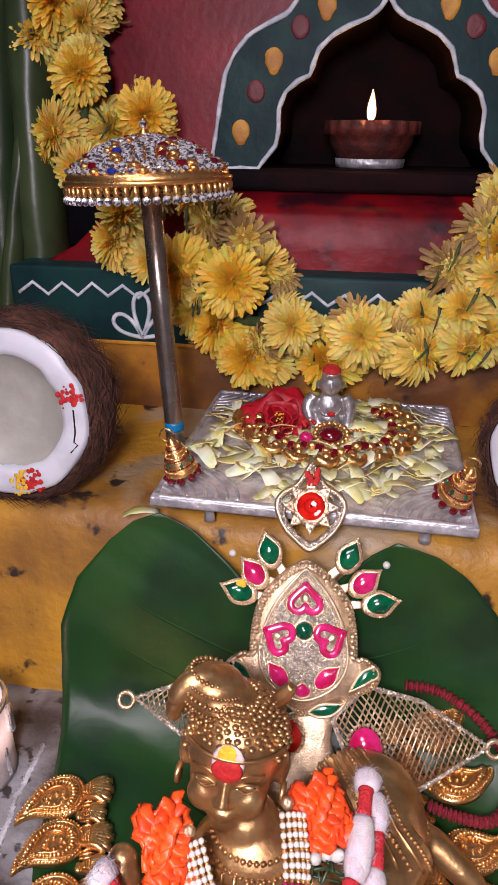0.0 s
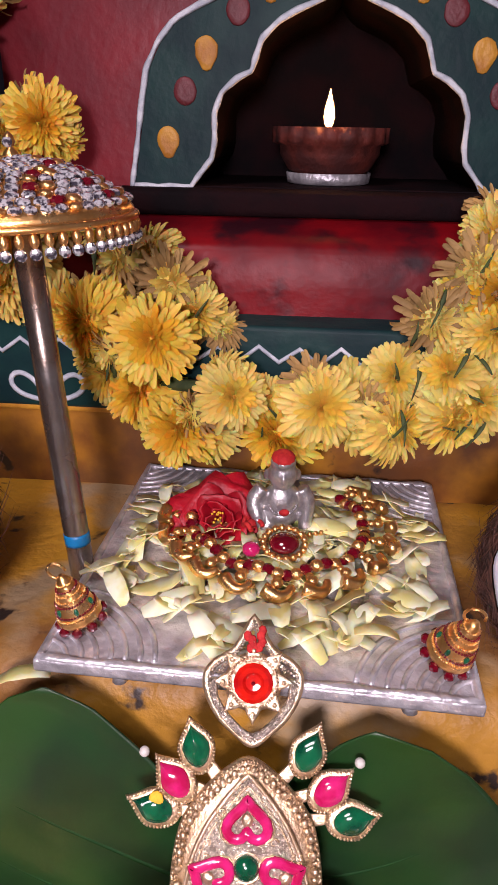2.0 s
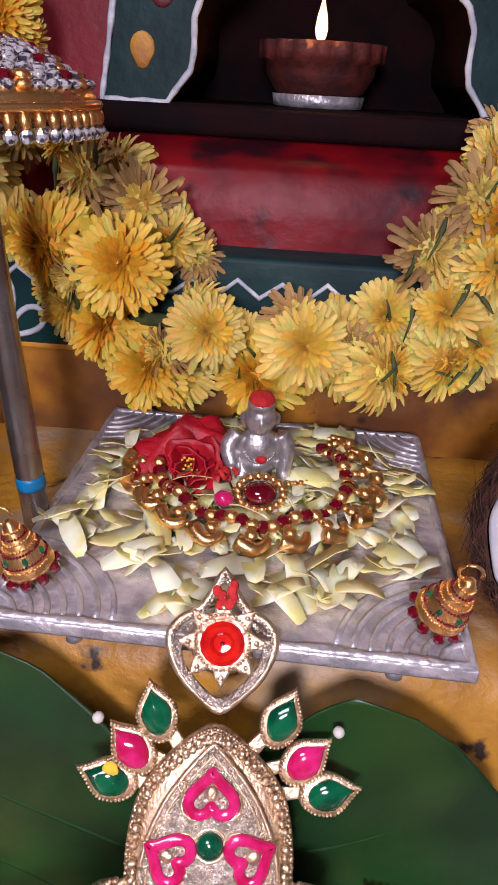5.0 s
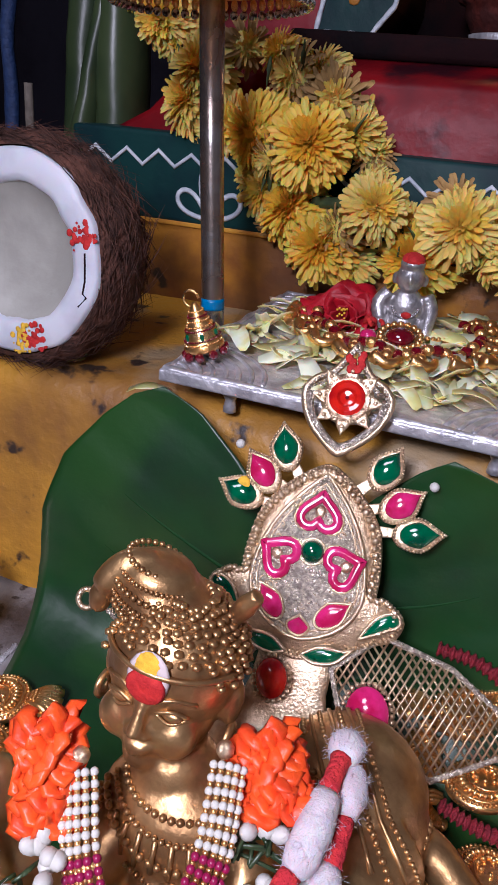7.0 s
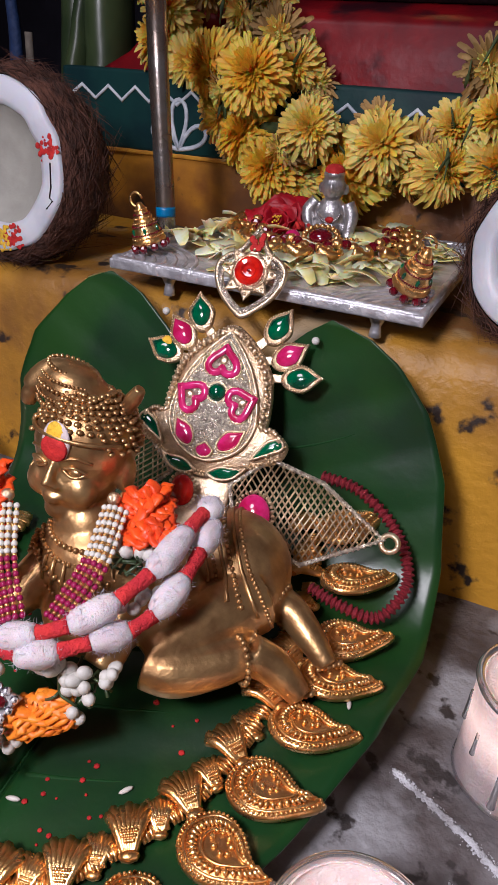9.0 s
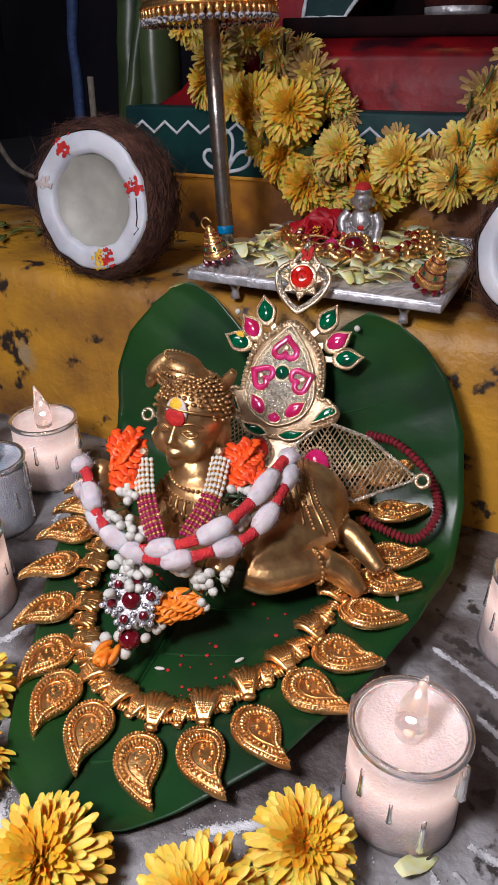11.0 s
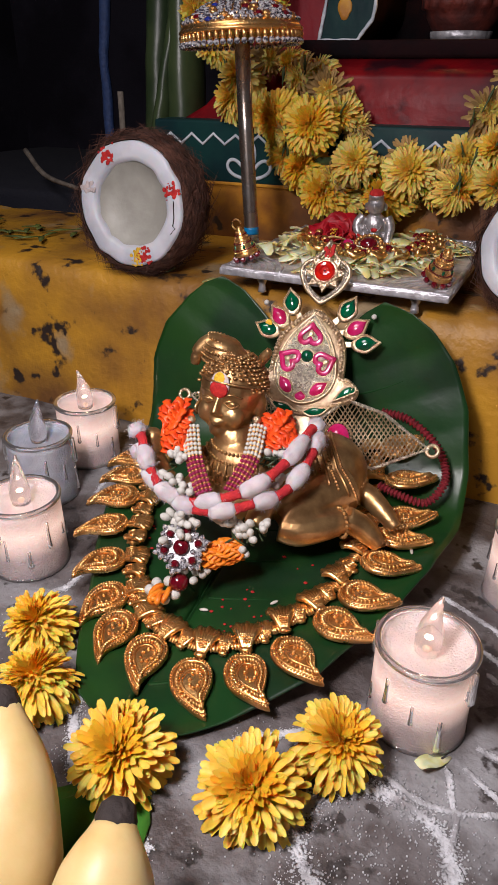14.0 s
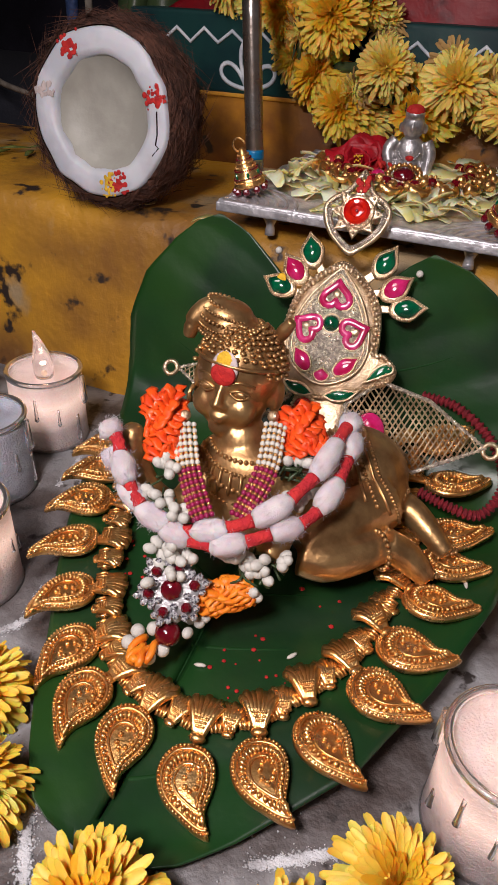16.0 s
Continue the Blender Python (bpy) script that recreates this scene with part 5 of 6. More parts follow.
HR = HM.to_3x3().to_4x4()
shapes = [
    ("ball", h(0, 0, 0.004), (0.0215, 0.0225, 0.0225), HR), ("ball", h(0, -0.004, -0.010), (0.0175, 0.0180, 0.0185), HR), ("ball", h(0, -0.0155, -0.0225), (0.0062, 0.0055, 0.0052), HR),
    ("ball", h(0.0085, -0.0150, -0.0120), (0.0078, 0.0065, 0.0078), HR), ("ball", h(-0.0085, -0.0150, -0.0120), (0.0078, 0.0065, 0.0078), HR),
    ("limb", (h(0, -0.0210, 0.002), h(0, -0.0235, -0.004), h(0, -0.0255, -0.0095)), (0.0017, 0.0020, 0.0028)),
    ("ball", h(0.0026, -0.0230, -0.0100), (0.0020, 0.0022, 0.0016), HR), ("ball", h(-0.0026, -0.0230, -0.0100), (0.0020, 0.0022, 0.0016), HR),
    ("ball", h(0, -0.0215, -0.0152), (0.0048, 0.0026, 0.0012), HR), ("ball", h(0, -0.0212, -0.0176), (0.0038, 0.0026, 0.0013), HR),
    ("ball", h(0.0205, 0.001, -0.006), (0.0035, 0.0050, 0.0085), HR), ("ball", h(-0.0205, 0.001, -0.006), (0.0035, 0.0050, 0.0085), HR),
    ("ball", (0.0220, 0.2406, 0.0899), (0.0145, 0.0140, 0.016)),
    ("ball", (0.0251, 0.2375, 0.0730), (0.0275, 0.021, 0.0245)), ("ball", (0.0323, 0.2316, 0.0562), (0.0250, 0.022, 0.022)), ("ball", (0.0485, 0.2520, 0.0596), (0.028, 0.026, 0.023)),
    ("ball", (0.0700, 0.2835, 0.0610), (0.0290, 0.0275, 0.0265)), ("ball", (0.0770, 0.2790, 0.0560), (0.0245, 0.0235, 0.0210)),
    ("limb", ((0.0873, 0.2711, 0.0582), (0.0788, 0.2491, 0.0582), (0.0695, 0.2290, 0.0557), (0.0661, 0.2219, 0.0529)), (0.0170, 0.0155, 0.0126, 0.0104)),
    ("limb", ((0.0662, 0.2201, 0.0518), (0.0777, 0.2247, 0.0496), (0.0908, 0.2357, 0.0504), (0.1002, 0.2464, 0.0519)), (0.0105, 0.0112, 0.0095, 0.0080)),
    ("limb", ((0.1000, 0.2467, 0.0525), (0.1086, 0.2505, 0.0471), (0.1167, 0.2514, 0.0414), (0.1231, 0.2514, 0.0357)), (0.0088, 0.0085, 0.0072, 0.0052)),
    ("limb", ((0.0921, 0.2826, 0.0519), (0.1035, 0.2805, 0.0512), (0.1169, 0.2744, 0.0461), (0.1279, 0.2691, 0.0402)), (0.0085, 0.0080, 0.0068, 0.0046)),
    ("limb", ((0.0393, 0.2421, 0.0813), (0.0526, 0.2297, 0.0743), (0.0563, 0.2127, 0.0633), (0.0560, 0.2042, 0.0575)), (0.0100, 0.0095, 0.0080, 0.0072)),
    ("limb", ((0.0118, 0.2264, 0.0744), (0.0057, 0.2077, 0.0647), (-0.0056, 0.2015, 0.0729), (-0.0172, 0.2038, 0.0873)), (0.0100, 0.0090, 0.0075, 0.0068)),
    ("ball", (-0.0195, 0.2034, 0.0930), (0.0088, 0.0085, 0.0090)), ("ball", (-0.0193, 0.2072, 0.0995), (0.0062, 0.006, 0.0062)),
    ("ball", h(-0.0090, 0.002, 0.0215), (0.0155, 0.0145, 0.0085), HR), ("ball", h(-0.0115, 0.001, 0.0275), (0.0125, 0.0120, 0.0070), HR), ("limb", (h(-0.0120, 0.000, 0.0310), h(-0.0205, -0.003, 0.0285), h(-0.0255, -0.006, 0.0215), h(-0.0265, -0.007, 0.0130)), (0.0050, 0.0056, 0.0048, 0.0030)),
    ("limb", (h(0.0140, 0.004, 0.0200), h(0.0170, 0.003, 0.0260), h(0.0205, 0.002, 0.0320)), (0.0026, 0.0038, 0.0026)),
]


def statue_extra(bm):
    rnd = random.Random(17)
    skin = BVHTree.FromBMesh(bm)

    def on_skin(c, d, lift=0.0):
        """The skin's point straight out from c along d."""
        hit = skin.ray_cast(c + d * 0.09, -d)[0]
        return hit + d * lift if hit else None

    # curls of hair
    for r in range(10):
        for k in range(26):
            az = radians(-95 + r * 4 + k * 12)
            el = radians(68 - r * 7)
            d = V(math.sin(az) * math.cos(el), -math.cos(az) * math.cos(el), math.sin(el))
            if d.y < -0.60 and d.z < 0.42:
                continue
            c = h(d.x * 0.0221 + rnd.uniform(-0.0006, 0.0006), d.y * 0.0231, 0.004 + d.z * 0.0231 + rnd.uniform(-0.0006, 0.0006))
            ball(bm, c, (0.0016, 0.0016, 0.0011), seg=6, rings=5)
    # headband, brows, eyelids, lips' line
    tube(bm, [h(0.0215 * math.sin(t), -0.0228 * math.cos(t), 0.0085 + 0.002 * math.cos(t)) for t in [radians(-75 + 10 * i) for i in range(16)]], 0.0010, 6)
    for s in (-1, 1):
        tube(bm, spline([h(s * 0.0030, -0.0222, 0.0015), h(s * 0.0085, -0.0205, 0.0035), h(s * 0.0145, -0.0165, 0.0018)], 9), 0.0007, 5)
        tube(bm, spline([h(s * 0.0038, -0.0212, -0.0022), h(s * 0.0085, -0.0206, -0.0006), h(s * 0.0132, -0.0178, -0.0026)], 9), 0.0007, 5)
        tube(bm, spline([h(s * 0.0038, -0.0212, -0.0024), h(s * 0.0085, -0.0206, -0.0048), h(s * 0.0132, -0.0178, -0.0028)], 9), 0.0006, 5)
        ball(bm, h(s * 0.0085, -0.0196, -0.0026), (0.0034, 0.0016, 0.0019), seg=10, rings=6)
        tube(bm, [h(s * 0.0225, -0.002 + 0.0040 * math.cos(t * 0.7), -0.0165 + 0.0040 * math.sin(t * 0.7)) for t in range(9)], 0.0013, 6, closed=True)
    # wound cloth on the head
    for k in range(5):
        z, rr_ = 0.0175 + k * 0.0036, (0.0160, 0.0158, 0.0146, 0.0128, 0.0096)[k]
        cx = -0.0085 - k * 0.0010
        bead_row(bm, [h(cx + rr_ * math.cos(t * math.pi / 18), 0.001 + rr_ * 0.96 * math.sin(t * math.pi / 18), z - 0.002 * math.cos(t * math.pi / 18)) for t in range(37)], 0.0008 if k % 2 else 0.0011, 6)
    # collars and chest ornaments
    ct, rt = V((0.0251, 0.2375, 0.0730)), V(0.0275, 0.021, 0.0245)

    def chest(a, b, k=1.03):
        return ct + V(rt.x * math.sin(a) * math.cos(b), -rt.y * math.cos(a) * math.cos(b), rt.z * math.sin(b)) * k

    for b0, dr, th in ((0.95, 0.10, 0.0013), (0.80, 0.25, 0.0011), (0.62, 0.45, 0.0014), (0.45, 0.70, 0.0011), (0.25, 0.85, 0.0013)):
        bead_row(bm, [chest(-1.5 + 3.0 * i / 30 + 0.35, b0 - dr * math.cos((-1.5 + 3.0 * i / 30)) ** 2 * 0.8 - 0.05) for i in range(31)], th, 6)
    for i in range(9):
        a0 = -0.9 + i * 0.22 + 0.35
        tube(bm, [chest(a0, 0.55), chest(a0 * 0.95, 0.3, 1.04), chest(a0 * 0.9, 0.1)], 0.0009, 5)
    ball(bm, chest(0.35, -0.15, 1.05), 0.0034, seg=12, rings=8)
    tube(bm, [chest(0.35 + 0.16 * math.cos(t), -0.15 + 0.18 * math.sin(t), 1.05) for t in [math.pi * i / 8 for i in range(16)]], 0.0008, 5, closed=True)
    # belts round the hips
    c, re_ = V((0.0705, 0.2840, 0.0603)), V(0.0310, 0.0290, 0.0270)
    ax = V(0.75, 0.45, 0.28).normalized()
    sd = ax.cross(V(0, 0, 1)).normalized()
    upv = sd.cross(ax).normalized()
    for k, (tilt, th) in enumerate(((-0.62, 0.0014), (-0.50, 0.0009), (-0.38, 0.0017), (-0.26, 0.0009), (-0.14, 0.0013), (0.0, 0.0010), (0.12, 0.0016), (0.26, 0.0010), (0.38, 0.0013))):
        ring = []
        for i in range(61):
            t = 2 * math.pi * i / 60
            d = ((sd * math.cos(t) + upv * math.sin(t)) * math.cos(tilt) + ax * math.sin(tilt)).normalized()
            q = on_skin(c, d, 0.0002)
            if q is not None and (q - c).length < 0.040:
                ring.append(q)
        if len(ring) < 8:
            continue
        ring = [q for q in ring if q.z > 0.03]
        runs, run = [], [ring[0]]
        for q in ring[1:]:
            if (q - run[-1]).length > 0.009:
                runs.append(run)
                run = []
            run.append(q)
        runs.append(run)
        for ring in runs:
            if len(ring) < 4:
                continue
            if th > 0.0011:
                bead_row(bm, ring, th * 0.8, 6)
            else:
                tube(bm, ring, th, 5)
    # anklets and toes
    for p, q, r in (((0.0988, 0.2418, 0.0518), (0.1010, 0.2442, 0.0516), 0.0095), ((0.0977, 0.2800, 0.0533), (0.1011, 0.2800, 0.0525), 0.0090)):
        ax2 = (V(q) - V(p)).normalized()
        s2 = ax2.cross(V(0, 0, 1)).normalized()
        u2 = s2.cross(ax2)
        bead_row(bm, [V(p) + s2 * r * math.cos(t) + u2 * r * math.sin(t) for t in [2 * math.pi * i / 24 for i in range(25)]], 0.0014, 6)
    for k in range(5):
        ball(bm, V((0.1238, 0.2505, 0.0356)) + V(-0.004 + k * 0.0018, -0.001 + k * 0.0014, -0.0012 + 0.0006 * k), (0.0013, 0.0026, 0.0013), seg=7, rings=5)
        ball(bm, V((0.1286, 0.2681, 0.0401)) + V(-0.004 + k * 0.0018, -0.001 + k * 0.0014, -0.0010 + 0.0006 * k), (0.0012, 0.0024, 0.0012), seg=7, rings=5)
    # forehead mark
    for (x, z, w, hh, idx, y) in ((0.0, 0.0085, 0.0068, 0.0088, 3, -0.0226), (0.0, 0.0060, 0.0064, 0.0054, 1, -0.0232), (-0.0004, 0.0115, 0.0046, 0.0056, 2, -0.0232)):
        n0 = len(bm.faces)
        ball(bm, h(x, y + abs(z - 0.004) * 0.14, z), (w, 0.0013, hh), HR, seg=12, rings=8)
        bm.faces.ensure_lookup_table()
        for i in range(n0, len(bm.faces)):
            bm.faces[i].material_index = idx
    bm.faces.ensure_lookup_table()


STATUE = fused("brass_statue", shapes, [M_BRASS, M_KUMKUM, M_TURMERIC, M_ASH], 0.0011, statue_extra, 5)
tagged(hang("brass_statue", STATUE, None), "polished brass crawling child figurine with a painted forehead mark", "statue")


# ---- dressings of the statue ----
rd = random.Random(31)


def cotton_garland(name, pts, label, n=13):
    g = thing(name, pts[len(pts) // 2], label, "garland")
    path = spline(pts, n * 10 + 1)
    at_ = 0
    for k in range(n):
        ln = 12 if k % 2 == 0 else 8
        seg = path[at_:at_ + ln + 1]
        at_ += ln
        if len(seg) < 3:
            break
        bm = bmesh.new()
        if k % 2 == 0:
            tube(bm, seg, lambda f: 0.0030 + 0.0026 * math.sin(math.pi * min(1, max(0, f))) ** 0.6, 16)
            for v in bm.verts:
                v.co += V(noise.noise_vector(v.co * 200)) * 0.0008
            src = [(v.co.copy(), (v.co - min(seg, key=lambda q: (q - v.co).length)).normalized()) for v in bm.verts]
            part("cotton_puff", bm, M_COTTON, g, "fluffy white cotton puff")
            bm = bmesh.new()
            for _ in range(260):
                co, nr = rd.choice(src)
                t1 = V(rd.uniform(-1, 1), rd.uniform(-1, 1), rd.uniform(-1, 1)) * 0.0016
                tube(bm, [co - t1 * 0.5, co + nr * 0.0004 + t1 * 0.5, co + nr * 0.0006 + t1 * 1.3], lambda f: 0.00006, 3)
            tagged(part("cotton_fuzz", bm, M_COTTON, g, "loose cotton fibres"), kind="stuff")
        else:
            tube(bm, seg, lambda f: 0.0033 - 0.0005 * math.sin(math.pi * f), 12)
            for v in bm.verts:
                v.co += V(noise.noise_vector(v.co * 500)) * 0.0006
            part("red_binding", bm, M_REDCOTTON, g, "red dyed binding")
    return g


cotton_garland("cotton_garland", [(-0.0243, 0.1936, 0.1111), (-0.0157, 0.1909, 0.1074), (-0.0068, 0.1835, 0.0954), (0.0072, 0.1787, 0.0833), (0.0259, 0.1808, 0.0789), (0.0436, 0.1872, 0.0831), (0.0589, 0.2012, 0.0893), (0.0685, 0.2238, 0.0981), (0.0697, 0.2511, 0.1051), (0.0698, 0.2668, 0.1038)], "red and white twisted cotton garland round the statue", 13)
cotton_garland("cotton_garland", [(-0.0200, 0.1919, 0.0999), (-0.0113, 0.1851, 0.0934), (0.0039, 0.1806, 0.0829), (0.0251, 0.1789, 0.0764), (0.0442, 0.1828, 0.0770), (0.0613, 0.1972, 0.0803), (0.0727, 0.2126, 0.0837), (0.0766, 0.2352, 0.0931), (0.0734, 0.2605, 0.1004)], "lower strand of red and white cotton garland", 13)


def ribbon_flower(c, size, mt, label, axis):
    f = thing("ribbon_flower", c, label, "ribbon flower")
    ax = V(axis)
    for k in range(9):
        bm = bmesh.new()
        o = V(c) + ax * (k / 8 - 0.5)
        pts, nn = [], 26
        sd = ax.normalized().cross(V(0.4, -0.8, 0.45)).normalized()
        fr = sd.cross(ax.normalized()).normalized()
        if fr.y > 0:
            fr = -fr
        for i in range(nn):
            t = math.pi * (i / (nn - 1)) * 1.15 - 0.2
            w = size * (1 + 0.26 * math.sin(t * 7 + k * 2.7) + 0.12 * math.sin(t * 15 + k))
            pts.append(o + sd * w * math.cos(t) + fr * w * 0.75 * math.sin(t) + ax.normalized() * 0.0028 * math.sin(t * 6 + k * 1.7))
        tube(bm, pts, 0.0027, 6, flat=0.35)
        part("frill", bm, mt, f)
    return f


ribbon_flower((-0.0019, 0.2096, 0.1102), 0.0072, M_RIBBON, "bright orange gathered ribbon flower by the statue's shoulder", V((0.0029, 0.2032, 0.0991)) - V((-0.0074, 0.2171, 0.1193)))
ribbon_flower((0.0528, 0.2422, 0.1048), 0.0078, M_RIBBON, "bright orange gathered ribbon flower by the statue's neck", V((0.0571, 0.2362, 0.0992)) - V((0.0463, 0.2496, 0.1102)))
ribbon_flower((0.0460, 0.1832, 0.0475), 0.0058, M_TANGERINE, "orange ribbon frill on the bud garland", V((0.0505, 0.1839, 0.0446)) - V((0.0350, 0.1729, 0.0393)))

strand = thing("bead_necklace", (0.0339, 0.2049, 0.0831), "bead necklace of white, gold and magenta rows on the statue", "necklace")
for side in (0, 1):
    ctrl = [(0.0068, 0.2117, 0.1104), (0.0173, 0.1983, 0.0974), (0.0307, 0.1873, 0.0838)] if side == 0 else [(0.0423, 0.2344, 0.1093), (0.0478, 0.2142, 0.0978), (0.0461, 0.1945, 0.0848)]
    path = spline(ctrl, 15)
    for i, p in enumerate(path):
        d = (path[min(i + 1, 14)] - path[max(i - 1, 0)]).normalized()
        sd = d.cross(V(0.35, -0.75, 0.5)).normalized()
        fr = sd.cross(d).normalized()
        fr = -fr if fr.y > 0 else fr
        for j in range(5):
            off = (j - 2) * 0.0022
            kind = "e" if i < 7 else "m"
            q = p + sd * off + fr * (0.0022 - 0.0005 * (j - 2) ** 2)
            hang("bead", GEMS[kind], strand, Matrix.Translation(q) @ Matrix.Scale(0.0013, 4))
            if i < 14:
                hang("gold_bead", GEMS["o"], strand, Matrix.Translation(q + (path[i + 1] - p) * 0.5) @ Matrix.Scale(0.0009, 4))
for q in ((0.0055, 0.2144, 0.1141), (0.0396, 0.2372, 0.1123)):
    hang("end_bead", GEMS["k"], strand, Matrix.Translation(q) @ Matrix.Scale(0.0028, 4))

buds = thing("bud_garland", (0.0325, 0.1868, 0.0636), "garland of white jasmine buds with green thread on the statue", "garland")


def bud_cluster(c, n, spread, ax):
    for k in range(n):
        q = V(c) + V(rd.gauss(0, spread), rd.gauss(0, spread * 0.8), abs(rd.gauss(0, spread * 0.5)))
        d = (q - V(c) + V(ax)).normalized()
        hang("bud", GEMS["e"], buds, Matrix.Translation(q) @ d.to_track_quat("Z", "Y").to_matrix().to_4x4() @ Matrix.Diagonal((0.0026, 0.0026, 0.0036, 1)))


for c, n, s in (((0.0060, 0.1956, 0.0962), 8, 0.004), ((0.0100, 0.1871, 0.0867), 8, 0.005), ((0.0178, 0.1830, 0.0812), 6, 0.004), ((0.0176, 0.1749, 0.0673), 10, 0.005), ((0.0221, 0.1720, 0.0582), 9, 0.005), ((0.0283, 0.1770, 0.0657), 6, 0.004),
                ((0.0479, 0.1874, 0.0664), 8, 0.004), ((0.0563, 0.1903, 0.0594), 9, 0.005), ((0.0626, 0.1963, 0.0643), 8, 0.0045), ((0.0528, 0.1868, 0.0477), 6, 0.004), ((0.0541, 0.2279, 0.0961), 6, 0.004), ((0.0626, 0.2223, 0.0831), 8, 0.005), ((0.0602, 0.2077, 0.0776), 4, 0.004), ((0.0347, 0.1701, 0.0347), 5, 0.0035)):
    bud_cluster(c, n, s, (0, -0.004, 0.004))
bm = bmesh.new()
for k in range(40):
    c = V(rd.choice(((0.0091, 0.1886, 0.0857), (0.0196, 0.1762, 0.0611), (0.0518, 0.1916, 0.0592), (0.0546, 0.2298, 0.0926), (0.0594, 0.1957, 0.0573))))
    p = [c + V(rd.gauss(0, 0.005), rd.gauss(0, 0.005), rd.gauss(0, 0.003)) for _ in range(3)]
    tube(bm, spline(p, 7), 0.0007, 4)
tagged(part("green_thread", bm, M_STALK, buds, "green leafy thread"), kind="stuff")
tassel = thing("bud_tassel", (0.0212, 0.1539, 0.0252), "small tassel of white buds with an orange ribbon and red bead", "tassel")
for a in range(7):
    q = V((0.0195, 0.1566, 0.0248)) + V(0.0085 * math.cos(a * 0.9), 0.0085 * math.sin(a * 0.9), 0.002)
    hang("bud", GEMS["e"], tassel, Matrix.Translation(q) @ Matrix.Scale(0.0034, 4))
for k in range(5):
    bm = bmesh.new()
    c = V((0.0215, 0.1523, 0.0243)) + V(-0.004 + 0.002 * k, -0.002, 0.002)
    tube(bm, [c + V(0.001 * math.sin(t), 0.007 * math.cos(t * 0.35 + k), 0.0025 * math.sin(t * 0.5) + 0.002) for t in range(9)], 0.0018, 6)
    part("frill", bm, M_TANGERINE, tassel, "orange ribbon frill")
bm = bmesh.new()
ball(bm, (0.0278, 0.1615, 0.0325), 0.0062, seg=18, rings=12)
part("red_bead", bm, M_RUBY, tassel, "round dark red bead")

BR = facing((0.0253, 0.1702, 0.0522), (0.30, -0.72, 0.62), 0.25)
brooch = thing("star_brooch", BR.translation, "star-shaped rhinestone brooch with dark red stones", "brooch")
bm = bmesh.new()
star = [((0.0185 if k % 2 == 0 else 0.0115) * math.cos(k * math.pi / 6), (0.0185 if k % 2 == 0 else 0.0115) * math.sin(k * math.pi / 6)) for k in range(12)]
plate_of(bm, star, 0.002)
part("backing", bm, M_IDOL, brooch, m=BR)
for k in range(6):
    a = k * math.pi / 3
    hang("ruby", GEMS["r"], brooch, BR @ pose(0.0105 * math.cos(a), 0.0105 * math.sin(a), 0.003) @ Matrix.Scale(0.0027, 4))
    for d, b_, z in ((0.0158, 0, 0.0026), (0.0138, 0.25, 0.0026), (0.0138, -0.25, 0.0026), (0.0105, 0.42, 0.0026), (0.0075, 0.5, 0.0028), (0.0118, 0.5, 0.0026)):
        hang("rhinestone", GEMS["w"], brooch, BR @ pose(d * math.cos(a + b_), d * math.sin(a + b_), z) @ Matrix.Scale(0.0018, 4))
bm = bmesh.new()
ball(bm, (0, 0, 0.0035), (0.0050, 0.0050, 0.0028), seg=14, rings=8)
part("centre_ruby", bm, M_RUBY, brooch, m=BR)


# the statue and all that it wears sit a little forward on the leaf
WORN = ("brass_statue", "cotton_garland", "ribbon_flower", "bead_necklace", "bud_garland", "bud_tassel", "star_brooch")
for ob in scene.collection.all_objects:
    if not ob.parent and ob.name.split(".")[0] in WORN:
        ob.location += V(0.005, -0.006, 0.002)


# ---- gold necklace on the leaf ----
gold = thing("gold_necklace", (0.06, 0.2, 0.02), "gold necklace with embossed mango pendants laid on the leaf", "necklace")


def mango_outline(n=36):
    """A mango (paisley) shape, 22 mm long, its tip curled to the right, hanging down -y."""
    pts = [(0, 11), (4.5, 10), (7.8, 6.5), (9, 1.5), (8.7, -3), (8.2, -7), (9, -10.5), (11.2, -14), (7.5, -13.6), (3, -11.5), (-3, -8.2), (-7, -4), (-8.8, 1), (-8, 6), (-4.8, 9.8)]
    p = [V(x / 1000, y / 1000, 0) for x, y in pts]
    return [(v.x, v.y) for v in spline(p + [p[0]], n + 1)[:-1]]


MO = mango_outline()
cxm, cym = sum(p[0] for p in MO) / len(MO), sum(p[1] for p in MO) / len(MO)
bm = bmesh.new()
plate_of(bm, MO, 0.0022, dome=0.0012)
ring = [V(x, y, 0.0024) for x, y in MO]
bead_row(bm, [V(cxm + (p.x - cxm) * 0.93, cym + (p.y - cym) * 0.93, 0.0026) for p in ring + [ring[0]]], 0.00062, 5)
tube(bm, [V(cxm + (p.x - cxm) * 0.84, cym + (p.y - cym) * 0.84, 0.0028) for p in ring], 0.0005, 5, closed=True)
for k in range(0, 36):
    a, b = MO[k], MO[(k + 1) % 36]
    p1 = V(cxm + (a[0] - cxm) * 0.78, cym + (a[1] - cym) * 0.78, 0.0031)
    p2 = V(cxm + (a[0] - cxm) * 0.56, cym + (a[1] - cym) * 0.56, 0.0036)
    tube(bm, [p1, (p1 + p2) / 2 + V(0, 0, 0.0005), p2], lambda f: 0.0003 + 0.0007 * math.sin(math.pi * f), 5)
tube(bm, [V(cxm + (p.x - cxm) * 0.48, cym + (p.y - cym) * 0.48, 0.0036) for p in ring], 0.0005, 5, closed=True)
